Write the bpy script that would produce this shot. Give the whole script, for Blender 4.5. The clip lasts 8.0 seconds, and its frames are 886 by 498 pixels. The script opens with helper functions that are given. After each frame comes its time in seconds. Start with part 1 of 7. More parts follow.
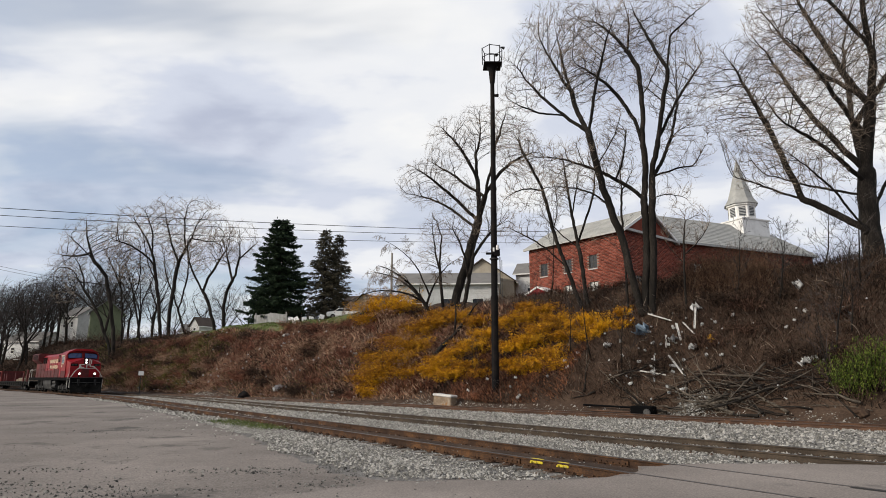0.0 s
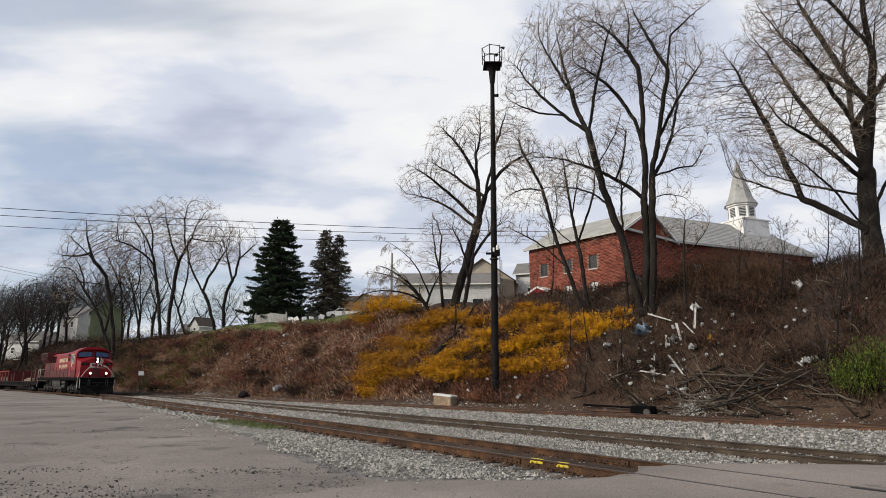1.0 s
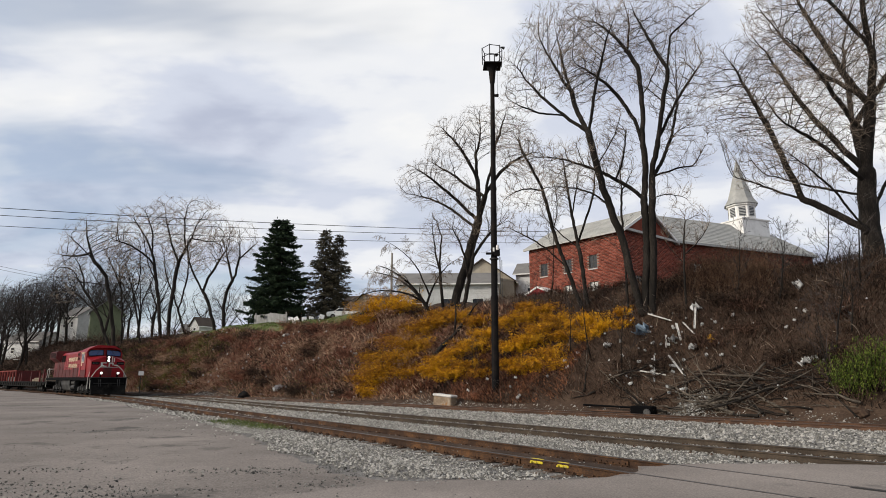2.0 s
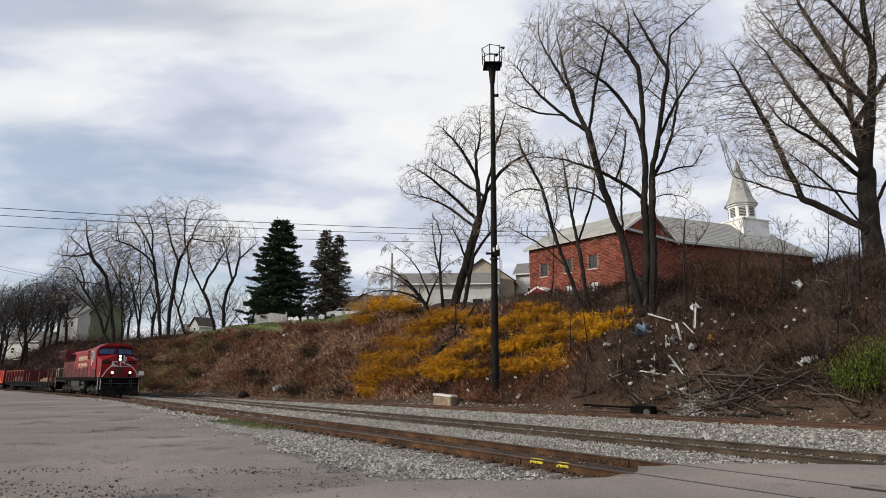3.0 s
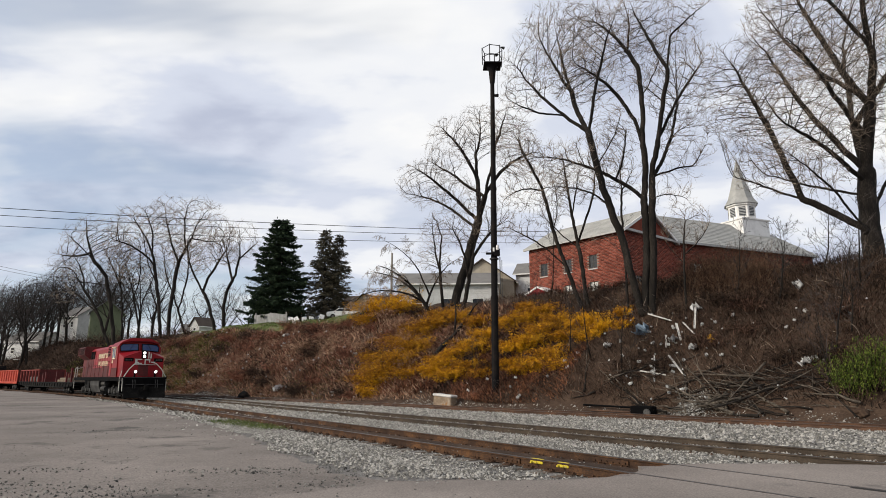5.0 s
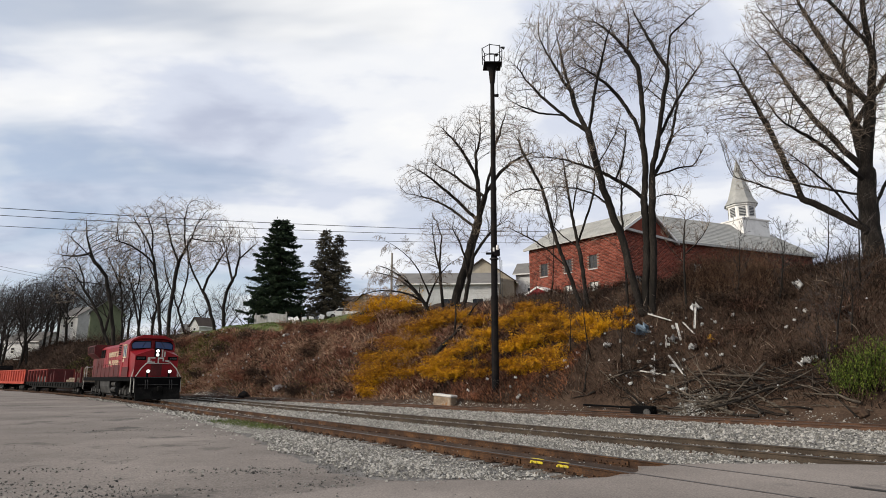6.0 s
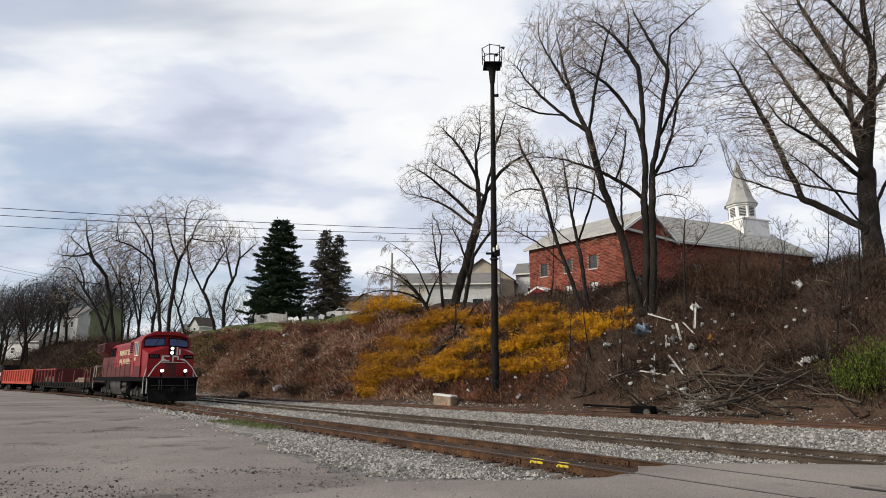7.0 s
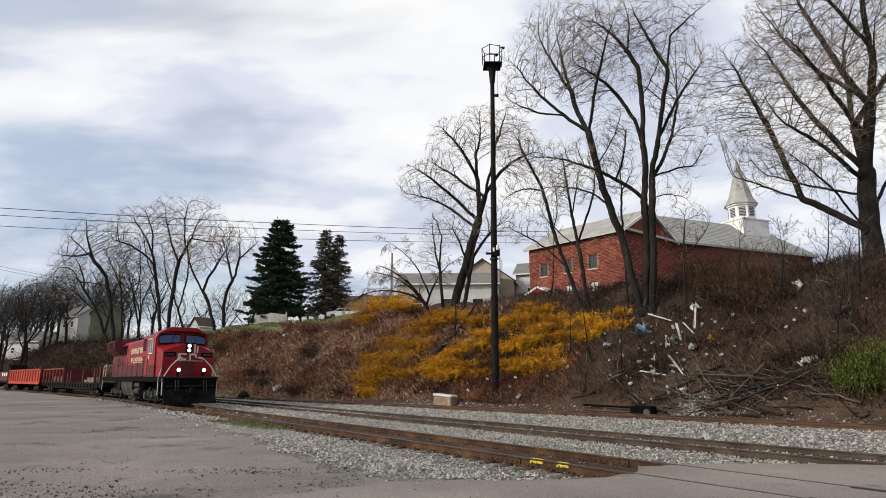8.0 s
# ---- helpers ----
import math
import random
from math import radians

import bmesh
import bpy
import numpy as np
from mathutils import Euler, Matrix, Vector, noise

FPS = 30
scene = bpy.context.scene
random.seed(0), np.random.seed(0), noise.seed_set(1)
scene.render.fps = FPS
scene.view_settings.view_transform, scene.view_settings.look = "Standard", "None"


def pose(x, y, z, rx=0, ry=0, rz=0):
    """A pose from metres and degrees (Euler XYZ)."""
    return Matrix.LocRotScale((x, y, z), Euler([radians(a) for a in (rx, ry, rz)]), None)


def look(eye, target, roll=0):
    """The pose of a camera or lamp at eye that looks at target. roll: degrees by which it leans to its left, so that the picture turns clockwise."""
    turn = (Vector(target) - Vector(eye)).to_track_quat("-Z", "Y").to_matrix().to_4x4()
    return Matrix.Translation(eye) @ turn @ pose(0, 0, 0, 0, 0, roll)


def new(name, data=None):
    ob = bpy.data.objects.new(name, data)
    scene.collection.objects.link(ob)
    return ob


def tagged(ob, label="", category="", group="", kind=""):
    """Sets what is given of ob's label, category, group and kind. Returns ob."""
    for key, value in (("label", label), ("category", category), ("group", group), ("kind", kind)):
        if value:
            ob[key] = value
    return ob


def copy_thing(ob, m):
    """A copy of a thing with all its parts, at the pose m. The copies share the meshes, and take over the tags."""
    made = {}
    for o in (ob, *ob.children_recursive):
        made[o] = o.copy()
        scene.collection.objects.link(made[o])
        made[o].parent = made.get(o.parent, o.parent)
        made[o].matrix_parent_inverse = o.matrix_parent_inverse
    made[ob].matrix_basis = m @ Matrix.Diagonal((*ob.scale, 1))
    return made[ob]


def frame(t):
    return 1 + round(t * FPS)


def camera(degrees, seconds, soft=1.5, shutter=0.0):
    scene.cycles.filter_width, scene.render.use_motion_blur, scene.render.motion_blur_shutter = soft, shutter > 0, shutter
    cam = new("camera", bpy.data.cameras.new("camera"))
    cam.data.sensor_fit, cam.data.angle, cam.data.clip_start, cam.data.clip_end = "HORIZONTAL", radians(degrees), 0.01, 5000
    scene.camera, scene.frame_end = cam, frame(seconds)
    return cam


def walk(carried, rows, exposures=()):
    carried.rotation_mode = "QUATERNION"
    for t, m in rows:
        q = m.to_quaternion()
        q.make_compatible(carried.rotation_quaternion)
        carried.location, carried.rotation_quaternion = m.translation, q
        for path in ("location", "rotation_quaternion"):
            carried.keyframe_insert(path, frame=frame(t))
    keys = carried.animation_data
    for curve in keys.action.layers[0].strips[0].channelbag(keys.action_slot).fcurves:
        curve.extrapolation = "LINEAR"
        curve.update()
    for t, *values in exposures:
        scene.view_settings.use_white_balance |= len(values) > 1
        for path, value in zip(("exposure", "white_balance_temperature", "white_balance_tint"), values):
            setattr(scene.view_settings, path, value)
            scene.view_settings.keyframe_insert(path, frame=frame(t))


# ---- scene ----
cam = camera(71.95, 8.0, soft=0.9)
EYE = (0.0, 0.0, 1.55)
TILT = 101.97
walk(cam, [(0.0, pose(*EYE, TILT, 0, 0)), (8.0, pose(*EYE, TILT, 0, 0))],
     exposures=[(0.0, -0.10), (3.5, -0.08), (8.0, 0.0)])

# ---- world and sun ----
SUN_WAY = Vector((-0.88, -0.31, 0.42)).normalized()
world = bpy.data.worlds.new("overcast_sky")
scene.world = world
world.use_nodes = True


def build_world():
    nt = world.node_tree
    nt.nodes.clear()
    N, L = nt.nodes.new, nt.links.new
    out = N("ShaderNodeOutputWorld")
    sky = N("ShaderNodeTexSky")
    sky.sky_type = "NISHITA"
    sky.sun_disc = False
    sky.sun_elevation = math.asin(SUN_WAY.z)
    sky.sun_rotation = math.atan2(SUN_WAY.x, SUN_WAY.y)
    sky.air_density, sky.dust_density, sky.ozone_density = 1.0, 1.5, 2.0
    blue = N("ShaderNodeBackground")
    L(sky.outputs[0], blue.inputs[0])
    blue.inputs[1].default_value = 0.15
    tc = N("ShaderNodeTexCoord")
    # clouds lie on a flat layer: divide the direction by its height
    sep = N("ShaderNodeSeparateXYZ")
    L(tc.outputs["Generated"], sep.inputs[0])
    hgt = N("ShaderNodeMath")
    hgt.operation = "ADD"
    hgt.inputs[1].default_value = 0.22
    L(sep.outputs[2], hgt.inputs[0])
    mx = N("ShaderNodeMath")
    mx.operation = "MAXIMUM"
    mx.inputs[1].default_value = 0.05
    L(hgt.outputs[0], mx.inputs[0])
    com = N("ShaderNodeCombineXYZ")
    for k in (0, 1):
        dv = N("ShaderNodeMath")
        dv.operation = "DIVIDE"
        L(sep.outputs[k], dv.inputs[0])
        L(mx.outputs[0], dv.inputs[1])
        L(dv.outputs[0], com.inputs[k])
    com.inputs[2].default_value = 3.7

    def fog(scale, detail, rough, dist, stretch):
        mp = N("ShaderNodeMapping")
        mp.inputs["Scale"].default_value = stretch
        mp.inputs["Rotation"].default_value = (0, 0, radians(-14))
        mp.inputs["Location"].default_value = (1.6, 0.5, 0)
        L(com.outputs[0], mp.inputs[0])
        n = N("ShaderNodeTexNoise")
        L(mp.outputs[0], n.inputs["Vector"])
        n.inputs["Scale"].default_value = scale
        n.inputs["Detail"].default_value = detail
        n.inputs["Roughness"].default_value = rough
        n.inputs["Distortion"].default_value = dist
        return n.outputs["Fac"]

    def ramp(src, stops):
        r = N("ShaderNodeValToRGB")
        el = r.color_ramp.elements
        while len(el) < len(stops):
            el.new(0.5)
        for e, (p, c) in zip(el, stops):
            e.position, e.color = p, (*c, 1) if len(c) == 3 else c
        r.color_ramp.interpolation = "EASE"
        L(src, r.inputs[0])
        return r.outputs[0]

    def blend(src, k, other, j, plus):
        m1 = N("ShaderNodeMath")
        m1.operation = "MULTIPLY_ADD"
        m1.inputs[1].default_value, m1.inputs[2].default_value = k, plus
        L(src, m1.inputs[0])
        m2 = N("ShaderNodeMath")
        m2.operation = "MULTIPLY_ADD"
        m2.inputs[1].default_value = j
        L(other, m2.inputs[0])
        L(m1.outputs[0], m2.inputs[2])
        return m2.outputs[0]

    puffs = blend(fog(1.35, 5, 0.5, 0.3, (1.0, 1.25, 1)), 0.70, fog(3.6, 6, 0.5, 0.2, (0.9, 1.2, 1)), 0.30, -0.03)
    # lower clouds show their grey undersides
    puffs = blend(puffs, 1.0, sep.outputs[2], 0.20, -0.055)
    cloud_col = ramp(puffs, [(0.34, (0.53, 0.575, 0.71)), (0.45, (0.71, 0.755, 0.87)), (0.53, (0.92, 0.935, 0.97)), (0.61, (1.0, 1.0, 1.0))])
    # the cover thins out to one side
    cover = ramp(blend(fog(1.1, 5, 0.55, 0.3, (0.6, 1.3, 1)), 1.0, sep.outputs[0], 0.22, 0.06), [(0.36, (0, 0, 0)), (0.56, (1, 1, 1))])
    white = N("ShaderNodeBackground")
    L(cloud_col, white.inputs[0])
    white.inputs[1].default_value = 1.0
    # thin veil: even the gaps keep most of the cloud's light
    veil = N("ShaderNodeMath")
    veil.operation = "MULTIPLY_ADD"
    veil.inputs[1].default_value = 0.54
    veil.inputs[2].default_value = 0.46
    L(cover, veil.inputs[0])
    mix = N("ShaderNodeMixShader")
    L(veil.outputs[0], mix.inputs[0])
    L(blue.outputs[0], mix.inputs[1])
    L(white.outputs[0], mix.inputs[2])
    L(mix.outputs[0], out.inputs[0])


build_world()
sun = new("sun", bpy.data.lights.new("sun", "SUN"))
sun.data.energy, sun.data.angle, sun.data.color = 3.3, radians(7), (1.0, 0.92, 0.80)
sun.matrix_world = look(SUN_WAY * 50, (0, 0, 0))


# ---- materials ----
def mat(name, stops, scale=4.0, rough=0.8, bump=0.15, metal=0.0, fine=30.0, fine_amt=0.35, stretch=(1, 1, 1), island=0.0,
        objrand=0.0, wear=None, spec=0.18, bump_dist=0.02, leaf=False):
    """stops: colours from dark to light, spread by two noises; wear: (colour, threshold) blotches."""
    m = bpy.data.materials.new(name)
    m.use_nodes = True
    nt = m.node_tree
    nt.nodes.clear()
    N, L = nt.nodes.new, nt.links.new
    out = N("ShaderNodeOutputMaterial")
    b = N("ShaderNodeBsdfPrincipled")
    L(b.outputs[0], out.inputs[0])
    tc = N("ShaderNodeTexCoord")
    mp = N("ShaderNodeMapping")
    mp.inputs["Scale"].default_value = stretch
    L(tc.outputs["Object"], mp.inputs[0])

    def noise_node(sc, det=6, rg=0.6):
        n = N("ShaderNodeTexNoise")
        n.inputs["Scale"].default_value, n.inputs["Detail"].default_value, n.inputs["Roughness"].default_value = sc, det, rg
        L(mp.outputs[0], n.inputs["Vector"])
        return n.outputs["Fac"]

    def math_node(op, a, c, clamp=False):
        n = N("ShaderNodeMath")
        n.operation, n.use_clamp = op, clamp
        for k, v in enumerate((a, c)):
            if isinstance(v, (int, float)):
                n.inputs[k].default_value = v
            else:
                L(v, n.inputs[k])
        return n.outputs[0]

    big, small = noise_node(scale), noise_node(fine, 3)
    fac = math_node("ADD", math_node("MULTIPLY", big, 1 - fine_amt), math_node("MULTIPLY", small, fine_amt))
    fac = math_node("ADD", math_node("MULTIPLY", math_node("SUBTRACT", fac, 0.5), 2.2), 0.5)
    if island:
        g = N("ShaderNodeNewGeometry")
        fac = math_node("ADD", fac, math_node("MULTIPLY", math_node("SUBTRACT", g.outputs["Random Per Island"], 0.5), island))
    if objrand:
        g = N("ShaderNodeObjectInfo")
        fac = math_node("ADD", fac, math_node("MULTIPLY", math_node("SUBTRACT", g.outputs["Random"], 0.5), objrand))
    r = N("ShaderNodeValToRGB")
    el = r.color_ramp.elements
    while len(el) < len(stops):
        el.new(0.5)
    for k, (e, c) in enumerate(zip(el, stops)):
        e.position, e.color = k / max(1, len(stops) - 1) * 0.8 + 0.1, (*c, 1)
    L(fac, r.inputs[0])
    col = r.outputs[0]
    if wear:
        wn = noise_node(wear[2] if len(wear) > 2 else scale * 2.3, 8, 0.68)
        wr = N("ShaderNodeValToRGB")
        wr.color_ramp.elements[0].position = wear[1]
        wr.color_ramp.elements[1].position = min(1.0, wear[1] + 0.1)
        L(wn, wr.inputs[0])
        mixn = N("ShaderNodeMix")
        mixn.data_type = "RGBA"
        L(wr.outputs[0], mixn.inputs[0])
        L(col, mixn.inputs[6])
        mixn.inputs[7].default_value = (*wear[0], 1)
        col = mixn.outputs[2]
    L(col, b.inputs["Base Color"])
    b.inputs["Metallic"].default_value = metal
    b.inputs["Specular IOR Level"].default_value = spec
    L(math_node("ADD", math_node("MULTIPLY", math_node("SUBTRACT", small, 0.5), 0.3), rough, True), b.inputs["Roughness"])
    if bump:
        bn = N("ShaderNodeBump")
        bn.inputs["Strength"].default_value, bn.inputs["Distance"].default_value = bump, bump_dist
        L(fac, bn.inputs["Height"])
        L(bn.outputs[0], b.inputs["Normal"])
    if leaf:
        b.inputs["Subsurface Weight"].default_value = 0.0
    return m


def glow(name, colour, strength):
    m = bpy.data.materials.new(name)
    m.use_nodes = True
    b = m.node_tree.nodes["Principled BSDF"]
    b.inputs["Base Color"].default_value = (*colour, 1)
    b.inputs["Emission Color"].default_value = (*colour, 1)
    b.inputs["Emission Strength"].default_value = strength
    return m


def glass(name, colour, rough=0.06):
    m = mat(name, [tuple(c * 0.7 for c in colour), colour], 0.8, rough, 0.0, spec=0.35)
    return m


M = {}
M["dirt"] = mat("bank_soil", [(0.022, 0.013, 0.009), (0.05, 0.031, 0.021), (0.095, 0.064, 0.045)], 0.5, 0.95, 0.8, fine=9, bump_dist=0.1,
                wear=((0.11, 0.085, 0.065), 0.62, 0.9))
M["ballast"] = mat("ballast_bed", [(0.07, 0.065, 0.06), (0.17, 0.16, 0.15), (0.30, 0.285, 0.27)], 1.2, 0.9, 1.0, fine=22, fine_amt=0.65,
                   bump_dist=0.05, wear=((0.11, 0.085, 0.06), 0.6, 0.5))
M["stone"] = mat("crushed_stone", [(0.11, 0.104, 0.092), (0.25, 0.238, 0.213), (0.42, 0.40, 0.365)], 3, 0.9, 0.3, fine=40, island=0.9)
M["asphalt"] = mat("worn_asphalt", [(0.078, 0.068, 0.061), (0.184, 0.160, 0.144), (0.31, 0.271, 0.243)], 0.22, 0.9, 0.7, fine=30, fine_amt=0.5,
                   bump_dist=0.03, wear=((0.082, 0.075, 0.069), 0.55, 0.42))
M["crossing"] = mat("road_asphalt", [(0.088, 0.076, 0.068), (0.205, 0.178, 0.160), (0.33, 0.288, 0.258)], 0.22, 0.85, 0.5, fine=34, fine_amt=0.5, wear=((0.095, 0.088, 0.082), 0.6, 0.5))
M["rail_side"] = mat("rusty_rail", [(0.020, 0.012, 0.009), (0.050, 0.027, 0.016), (0.15, 0.072, 0.030)], 1.4, 0.85, 0.3, fine=25)
# near-black colour paints the shade inside the crossing's rail gaps
M["groove"] = mat("dark_groove_shade", [(0.012, 0.012, 0.012), (0.03, 0.028, 0.026)], 3, 0.9, 0.1)
M["rail_grey"] = mat("brown_grey_rail", [(0.022, 0.016, 0.012), (0.05, 0.038, 0.028), (0.095, 0.07, 0.05)], 1.4, 0.8, 0.3, fine=25)
M["rail_far"] = mat("far_rusty_rail", [(0.03, 0.018, 0.013), (0.07, 0.04, 0.027), (0.15, 0.078, 0.045)], 1.2, 0.8, 0.3, fine=20)
M["rail_top"] = mat("worn_rail_head", [(0.05, 0.042, 0.038), (0.10, 0.09, 0.085)], 2, 0.45, 0.1, metal=0.6)
M["tie"] = mat("old_timber_tie", [(0.03, 0.023, 0.018), (0.07, 0.052, 0.04), (0.13, 0.10, 0.08)], 2, 0.95, 0.5, fine=18, stretch=(1, 6, 6), objrand=0.8)
M["bark"] = mat("grey_brown_bark", [(0.006, 0.005, 0.0042), (0.015, 0.0125, 0.0105), (0.045, 0.037, 0.031)], 2.5, 0.95, 0.6, fine=20, stretch=(1, 1, 0.3))
M["twig"] = mat("pale_budding_twig", [(0.045, 0.033, 0.025), (0.17, 0.13, 0.10), (0.46, 0.375, 0.29)], 0.35, 0.9, 0.0, fine=6, island=0.5)
M["twig_dark"] = mat("dark_twig", [(0.014, 0.012, 0.012), (0.036, 0.031, 0.030), (0.085, 0.072, 0.065)], 0.5, 0.95, 0.0, fine=6, island=0.6)
M["brick"] = mat("red_brick", [(0.10, 0.022, 0.018), (0.19, 0.042, 0.034), (0.27, 0.075, 0.06)], 0.7, 0.9, 0.3, fine=14, objrand=0.0)
M["mortar"] = mat("grey_mortar", [(0.16, 0.12, 0.10), (0.25, 0.20, 0.17)], 2, 0.95, 0.2)
M["shingle"] = mat("grey_shingle_roof", [(0.22, 0.22, 0.21), (0.31, 0.31, 0.295), (0.40, 0.395, 0.375)], 0.6, 0.9, 0.4, fine=12, stretch=(1, 1, 1))
M["white"] = mat("white_paint", [(0.55, 0.54, 0.52), (0.72, 0.71, 0.69), (0.80, 0.80, 0.78)], 1.2, 0.6, 0.1, fine=12)
M["steel_black"] = mat("black_weathered_steel", [(0.005, 0.005, 0.006), (0.011, 0.010, 0.010), (0.026, 0.019, 0.015)], 1.5, 0.8, 0.2, metal=0.0, spec=0.06, fine=18)


# ---- mesh building ----
class Build:
    """Collects verts and faces of one mesh."""

    def __init__(self):
        self.v, self.f, self.mi = [], [], []

    def add(self, verts, faces, k=0):
        n = len(self.v)
        self.v += [tuple(p) for p in verts]
        self.f += [tuple(i + n for i in q) for q in faces]
        self.mi += [k] * len(faces)
        return self

    def box(self, x0, x1, y0, y1, z0, z1, k=0, m=None, c=0.0):
        if c:
            # chamfered along all upright and level edges: a box of 24 points
            bm = bmesh.new()
            bmesh.ops.create_cube(bm, size=1)
            for p in bm.verts:
                p.co = ((x0 + x1) / 2 + p.co.x * (x1 - x0), (y0 + y1) / 2 + p.co.y * (y1 - y0), (z0 + z1) / 2 + p.co.z * (z1 - z0))
            bmesh.ops.bevel(bm, geom=bm.edges[:], offset=c, segments=1, affect="EDGES")
            bm.verts.index_update()
            vs = [m @ p.co if m else p.co.copy() for p in bm.verts]
            fs = [[p.index for p in q.verts] for q in bm.faces]
            bm.free()
            return self.add(vs, fs, k)
        vs = [Vector((x, y, z)) for z in (z0, z1) for x, y in ((x0, y0), (x1, y0), (x1, y1), (x0, y1))]
        if m:
            vs = [m @ p for p in vs]
        return self.add(vs, [(3, 2, 1, 0), (4, 5, 6, 7), (0, 1, 5, 4), (1, 2, 6, 5), (2, 3, 7, 6), (3, 0, 4, 7)], k)

    def prism(self, outline, axis, a, b, k=0, m=None):
        """outline in the plane across axis (0 x: (y, z); 1 y: (x, z); 2 z: (x, y)), from a to b."""
        n = len(outline)
        put = {0: lambda p, t: Vector((t, p[0], p[1])), 1: lambda p, t: Vector((p[0], t, p[1])), 2: lambda p, t: Vector((p[0], p[1], t))}[axis]
        vs = [put(p, t) for t in (a, b) for p in outline]
        if m:
            vs = [m @ p for p in vs]
        fs = [tuple(range(n))[::-1], tuple(range(n, 2 * n))] + [(i, (i + 1) % n, n + (i + 1) % n, n + i) for i in range(n)]
        return self.add(vs, fs, k)

    def rod(self, p, q, r0, r1=None, n=8, k=0):
        p, q = Vector(p), Vector(q)
        r1 = r0 if r1 is None else r1
        w = (q - p).normalized()
        u = w.orthogonal().normalized()
        t = w.cross(u)
        ring = [u * math.cos(2 * math.pi * i / n) + t * math.sin(2 * math.pi * i / n) for i in range(n)]
        vs = [p + d * r0 for d in ring] + [q + d * r1 for d in ring]
        fs = [tuple(range(n))[::-1], tuple(range(n, 2 * n))] + [(i, (i + 1) % n, n + (i + 1) % n, n + i) for i in range(n)]
        return self.add(vs, fs, k)

    def path(self, pts, r, n=6, k=0):
        for p, q in zip(pts[:-1], pts[1:]):
            self.rod(p, q, r, r, n, k)
        return self

    def mesh(self, name, mats, smooth=False):
        me = bpy.data.meshes.new(name)
        me.from_pydata([tuple(p) for p in self.v], [], self.f)
        for m in mats if isinstance(mats, (list, tuple)) else [mats]:
            me.materials.append(m)
        me.polygons.foreach_set("material_index", self.mi)
        bm = bmesh.new()
        bm.from_mesh(me)
        bmesh.ops.recalc_face_normals(bm, faces=bm.faces)
        bm.to_mesh(me)
        bm.free()
        if smooth:
            me.shade_smooth()
        return me


def part(name, b, mats, parent, label="", smooth=False, at=None):
    ob = new(name, b.mesh(name, mats, smooth) if isinstance(b, Build) else b)
    ob.parent = parent
    if at is not None:
        ob.matrix_local = at
    return tagged(ob, label) if label else ob


def thing(name, m, label, category, group="", kind=""):
    ob = new(name)
    ob.empty_display_size = 0.2
    ob.matrix_world = m
    return tagged(ob, label, category, group, kind)


def raw_mesh(name, verts, faces, mats):
    """From numpy arrays, all faces with the same number of corners."""
    me = bpy.data.meshes.new(name)
    nv, nf, c = len(verts), len(faces), faces.shape[1]
    me.vertices.add(nv)
    me.vertices.foreach_set("co", np.asarray(verts, np.float32).ravel())
    me.loops.add(nf * c)
    me.loops.foreach_set("vertex_index", np.asarray(faces, np.int32).ravel())
    me.polygons.add(nf)
    me.polygons.foreach_set("loop_start", np.arange(0, nf * c, c, dtype=np.int32))
    me.polygons.foreach_set("loop_total", np.full(nf, c, np.int32))
    for m in mats if isinstance(mats, (list, tuple)) else [mats]:
        me.materials.append(m)
    me.update(calc_edges=True)
    return me


def tubes(name, segs, mats, n=4):
    """One mesh of many tapered sticks: rows of x0 y0 z0 x1 y1 z1 r0 r1."""
    s = np.asarray(segs, float).reshape(-1, 8)
    p, q, r0, r1 = s[:, :3], s[:, 3:6], s[:, 6], s[:, 7]
    w = q - p
    w /= np.maximum(np.linalg.norm(w, axis=1), 1e-9)[:, None]
    ref = np.where(np.abs(w[:, 2:3]) < 0.9, [[0.0, 0, 1]], [[1.0, 0, 0]])
    u = np.cross(w, ref)
    u /= np.maximum(np.linalg.norm(u, axis=1), 1e-9)[:, None]
    t = np.cross(w, u)
    ang = 2 * np.pi * np.arange(n) / n
    ring = u[:, None] * np.cos(ang)[None, :, None] + t[:, None] * np.sin(ang)[None, :, None]
    v = np.concatenate([p[:, None] + ring * r0[:, None, None], q[:, None] + ring * r1[:, None, None]], 1)
    base = (np.arange(len(s)) * 2 * n)[:, None, None]
    k = np.arange(n)
    f = np.stack([k, (k + 1) % n, n + (k + 1) % n, n + k], 1)[None] + base
    me = raw_mesh(name, v.reshape(-1, 3), f.reshape(-1, 4), mats)
    me.shade_smooth()
    return me


def ribbons(name, segs, mats, seed=0, wide=1.15):
    """Thin sticks as narrow blades, each turned its own way."""
    s = np.asarray(segs, float).reshape(-1, 8)
    p, q = s[:, :3], s[:, 3:6]
    r = np.random.RandomState(seed).normal(size=(len(s), 3))
    u = np.cross(q - p, r)
    u *= wide / np.maximum(np.linalg.norm(u, axis=1), 1e-9)[:, None]
    a, b = u * s[:, 6:7], u * s[:, 7:8]
    v = np.stack([p - a, p + a, q + b, q - b], 1)
    return raw_mesh(name, v.reshape(-1, 3), np.arange(len(s) * 4).reshape(-1, 4), mats)


